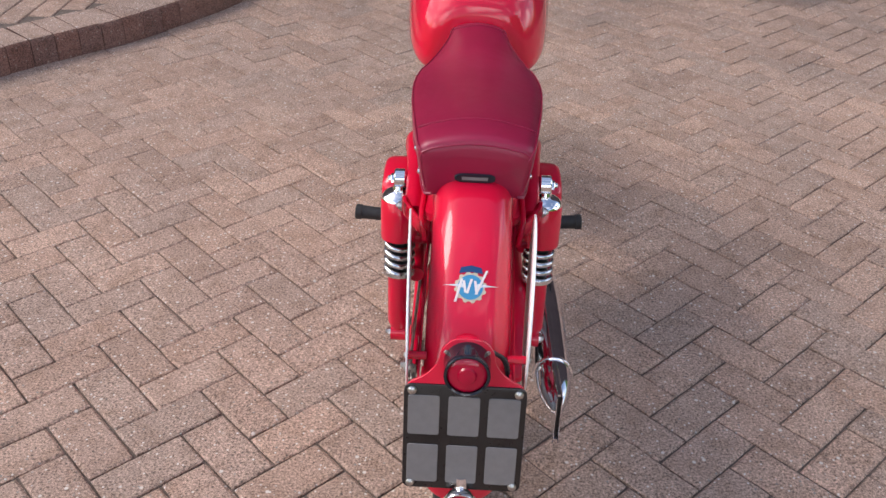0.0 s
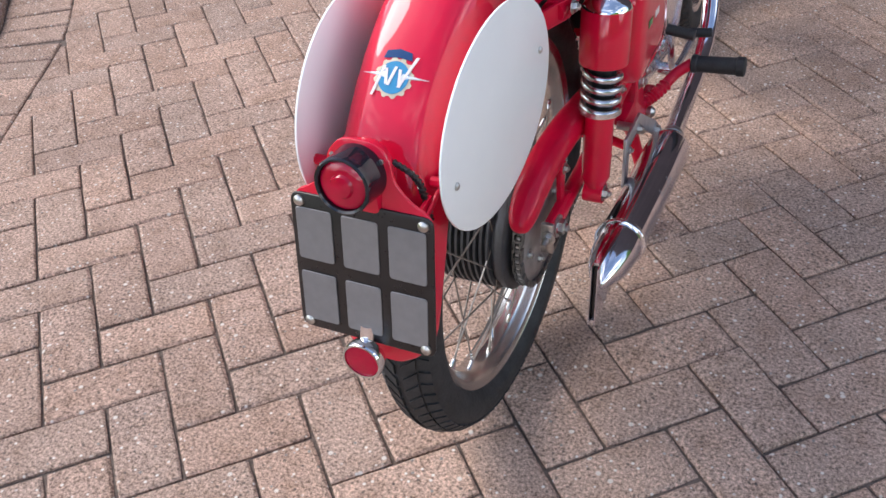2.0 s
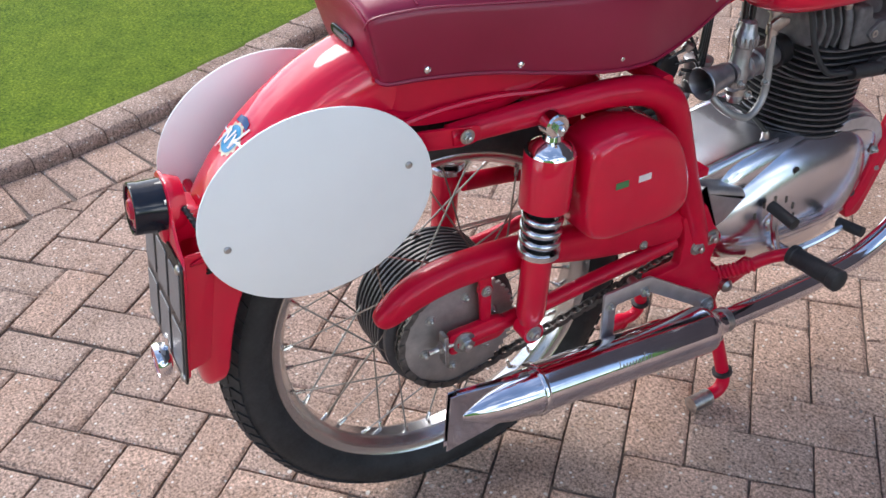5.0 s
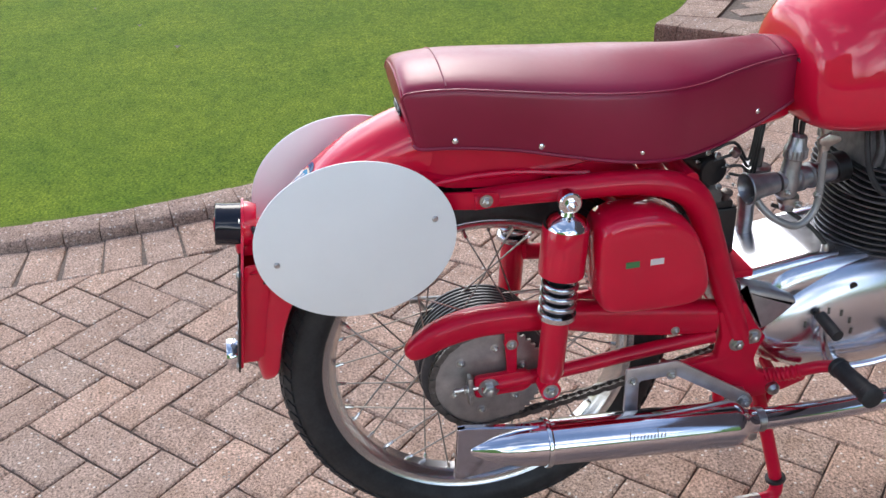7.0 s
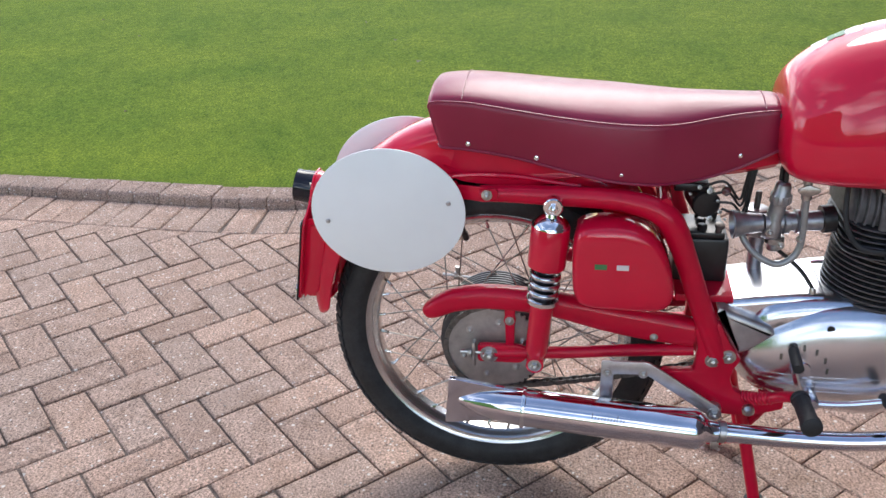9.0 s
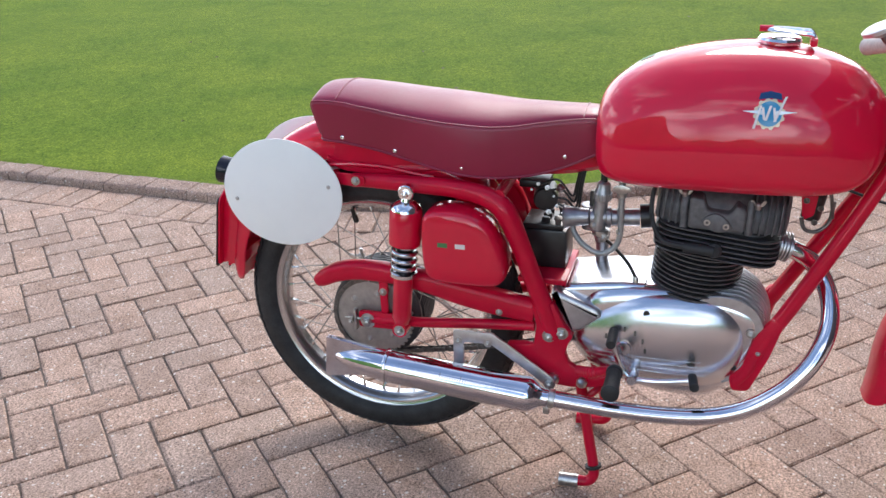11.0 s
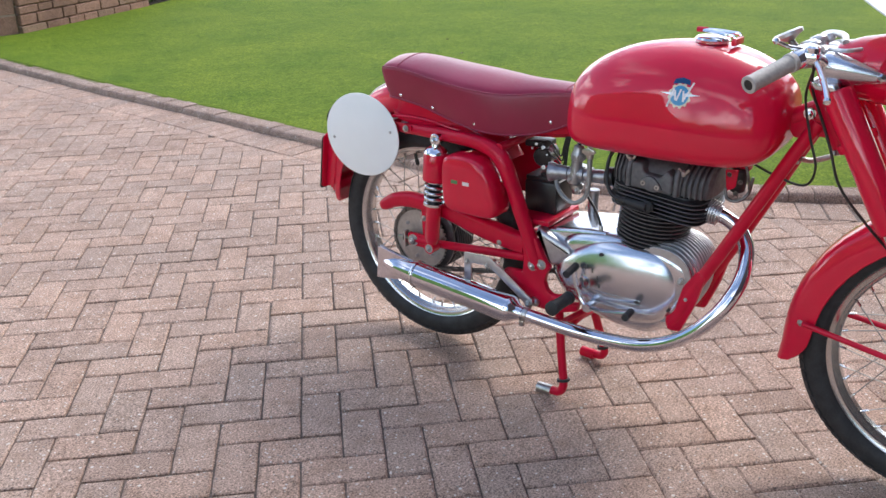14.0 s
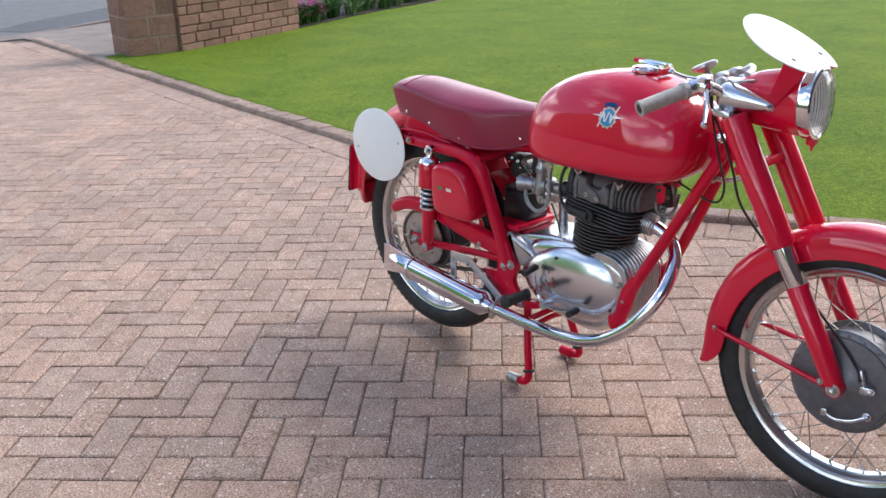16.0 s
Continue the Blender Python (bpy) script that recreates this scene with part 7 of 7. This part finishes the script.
def worn(length, width, chamfer):
    """The outline of a used block, its corners knocked and its edges uneven, and the outline of its upper face."""
    l, w = length / 2, width / 2
    low, high = [], []
    for (ax, ay), (bx, by) in zip(((-l, -w), (l, -w), (l, w), (-l, w)), ((l, -w), (l, w), (-l, w), (-l, -w))):
        n = 5 if abs(bx - ax) > abs(by - ay) else 3
        for k in range(n):
            t = k / n if k == 0 else (k + rb.uniform(-0.25, 0.25)) / n
            x, y = ax + (bx - ax) * t, ay + (by - ay) * t
            cut = rb.uniform(0.0008, 0.0022) if k == 0 else max(0.0, rb.gauss(0.0003, 0.0006))
            c = chamfer * rb.uniform(0.7, 1.5)
            low.append(Vector((max(-l + cut, min(l - cut, x)), max(-w + cut, min(w - cut, y)))))
            high.append(Vector((max(-l + cut + c, min(l - cut - c, x)), max(-w + cut + c, min(w - cut - c, y)))))
    return low, high


def worn_prism(shape, low, high, z, chamfer):
    n = len(low)
    shape.put([(q.x, q.y, z - 0.03) for q in low] + [(q.x, q.y, z - chamfer * 0.7) for q in low] + [(q.x, q.y, z) for q in high],
              [(k * n + i, k * n + (i + 1) % n, (k + 1) * n + (i + 1) % n, (k + 1) * n + i) for k in (0, 1) for i in range(n)] + [tuple(range(2 * n, 3 * n))])


def worn_block(length, width, chamfer):
    s = Shape()
    worn_prism(s, *worn(length, width, chamfer), 0.0, chamfer)
    me = s.mesh("paving_block", 0)
    me.materials.append(PAVE)
    return me


variants = [worn_block(2 * PITCH - GAP, PITCH - GAP, 0.0034 + 0.0003 * k) for k in range(10)]
rest = Shape()
for i in range(-90, 95):
    for j in range(-90, 95):
        k = (i - j) % 4
        if k == 3:
            du, dv = 2, 1
        elif k == 2:
            du, dv = 1, 2
        else:
            continue
        mid = ORG + EU * ((i + du / 2) * PITCH) + EV * ((j + dv / 2) * PITCH)
        creep = drift(mid)
        mid = mid + creep
        if not (-2.4 < mid.x < 5.9 and -9.1 < mid.y < 5.9):
            continue
        tilt = (rb.gauss(0, 0.0035), rb.gauss(0, 0.0035))
        lift = rb.gauss(0, 0.0009)
        cut = None
        if mid.x < -0.6:
            if mid.y < 1.3:
                q, no = near_edge(edge, mid)
            else:
                q, no = near_edge(step_edge, mid)
            side = (mid - q).dot(no)
            if side < -0.12:
                continue
            if side < 0.13:
                cut = (q, no)
        if cut is None and -1.0 < mid.x < 1.35 and -1.15 < mid.y < 1.3:
            ob = new("paving_block", rb.choice(variants))
            ob.parent = drive
            ob.matrix_local = Matrix.Translation((mid.x, mid.y, lift)) @ Matrix.Rotation(TURN + (0 if du == 2 else math.pi / 2) + (math.pi if rb.random() < 0.5 else 0), 4, "Z") @ Matrix.Rotation(tilt[0], 4, "X") @ Matrix.Rotation(tilt[1] * 0.5, 4, "Y")
            continue
        g = GAP / 2
        poly = [ORG + creep + EU * ((i + a) * PITCH + (g if a == 0 else -g)) + EV * ((j + b) * PITCH + (g if b == 0 else -g)) for a, b in ((0, 0), (du, 0), (du, dv), (0, dv))]
        if cut:
            poly = clip(poly, cut[0] + cut[1] * g, cut[1])
            if len(poly) < 3:
                continue
            area = abs(sum(p.x * q.y - q.x * p.y for p, q in zip(poly, poly[1:] + poly[:1]))) / 2
            if area < 0.0012:
                continue
        near = -1.8 < mid.x < 2.2 and -4.0 < mid.y < 3.2
        if near and not cut:
            low, high = worn(2 * PITCH - GAP, PITCH - GAP, 0.0038)
            ea, eb = (EU, EV) if du == 2 else (EV, -EU)
            worn_prism(rest, [mid + ea * q.x + eb * q.y for q in low], [mid + ea * q.x + eb * q.y for q in high], lift, 0.0038)
        else:
            prism(rest, poly, lift, 0.0042 if not cut else 0.003, 0.03)
ob = part("paving_blocks", rest, PAVE, drive, smooth=0)
tagged(ob, kind="stuff")

soldier = block_mesh("border_block", 0.1985, 0.0985, 0.03, 0.0048, PAVE)
for p, d in walk_along(KERB_FOOT, 0.1025, 0.05):
    if p.y > 1.2:
        break
    ob = new("border_block", soldier)
    ob.parent = drive
    c = p + Vector((d.y, -d.x)) * 0.104
    ob.matrix_local = Matrix.Translation((c.x, c.y, rb.gauss(0, 0.001))) @ Matrix.Rotation(math.atan2(-d.x, d.y) + rb.gauss(0, 0.012), 4, "Z") @ Matrix.Rotation(rb.gauss(0, 0.006), 4, "Y")

# kerb blocks with a sloped front edge
kb = Shape()
prof = [(0.0, -0.03), (0.0, 0.018), (0.003, 0.025), (0.009, 0.0315), (0.014, 0.034), (0.108, 0.034), (0.11, 0.0315), (0.11, -0.03)]
rings(kb, [[(-q[0], t, q[1] - (0.002 if abs(t) > 0.047 else 0)) for q in prof] for t in (-0.0492, -0.0465, 0.0465, 0.0492)])
kerb_mesh = kb.mesh("kerb_block", 30)
kerb_mesh.materials.append(KERB)
kerb_root = tagged(new("kerb"), "low kerb of chamfered concrete blocks edging the lawn", "kerb", kind="structure")
for p, d in walk_along(KERB_FOOT, 0.1015, 0.02):
    ob = new("kerb_block", kerb_mesh)
    ob.parent = kerb_root
    ob.matrix_local = Matrix.Translation((p.x, p.y, rb.gauss(0, 0.002))) @ Matrix.Rotation(math.atan2(-d.x, d.y) + rb.gauss(0, 0.015), 4, "Z")

# bullnosed step blocks and the terrace paving
sb_ = Shape()
prof = [(0.0, -0.03), (0.0, 0.088), (0.004, 0.099), (0.012, 0.106), (0.022, 0.109), (0.2, 0.109), (0.2, -0.03)]
rings(sb_, [[(-q[0], t, q[1]) for q in prof] for t in (-0.0485, -0.046, 0.046, 0.0485)])
step_mesh = sb_.mesh("step_block", 40)
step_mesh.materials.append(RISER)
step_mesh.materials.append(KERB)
# upward faces take the paler kerb material, all other faces the dark red
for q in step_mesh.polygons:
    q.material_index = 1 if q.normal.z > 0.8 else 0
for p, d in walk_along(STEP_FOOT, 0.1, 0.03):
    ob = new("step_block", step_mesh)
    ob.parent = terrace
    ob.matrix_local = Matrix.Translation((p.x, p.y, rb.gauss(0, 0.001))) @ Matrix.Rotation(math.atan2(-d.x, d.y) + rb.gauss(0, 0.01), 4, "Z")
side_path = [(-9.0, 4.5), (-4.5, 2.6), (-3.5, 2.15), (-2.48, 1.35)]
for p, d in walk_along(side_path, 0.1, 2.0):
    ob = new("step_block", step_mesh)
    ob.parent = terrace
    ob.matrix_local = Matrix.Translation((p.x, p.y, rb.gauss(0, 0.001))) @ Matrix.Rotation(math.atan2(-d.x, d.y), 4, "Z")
top = Shape()
for i in range(0, 30):
    for j in range(-4, 32):
        x, y = -1.1 - i * 0.1025, 1.2 + j * 0.205 + (0.1 if i % 2 else 0)
        if y < terrace_side(x) + 0.3 or (x < -2.0 and y > 2.4 + 0.92 * (x + 3.62)):
            continue
        q, no = near_edge(step_edge, Vector((x, y)))
        if (Vector((x, y)) - q).dot(no) > -0.27 or y > 4.5:
            continue
        prism(top, [(x - 0.049, y - 0.1), (x + 0.049, y - 0.1), (x + 0.049, y + 0.1), (x - 0.049, y + 0.1)], 0.1 + rb.gauss(0, 0.001), 0.004, 0.03)
tagged(part("terrace_blocks", top, PAVE, terrace, smooth=0), kind="stuff")
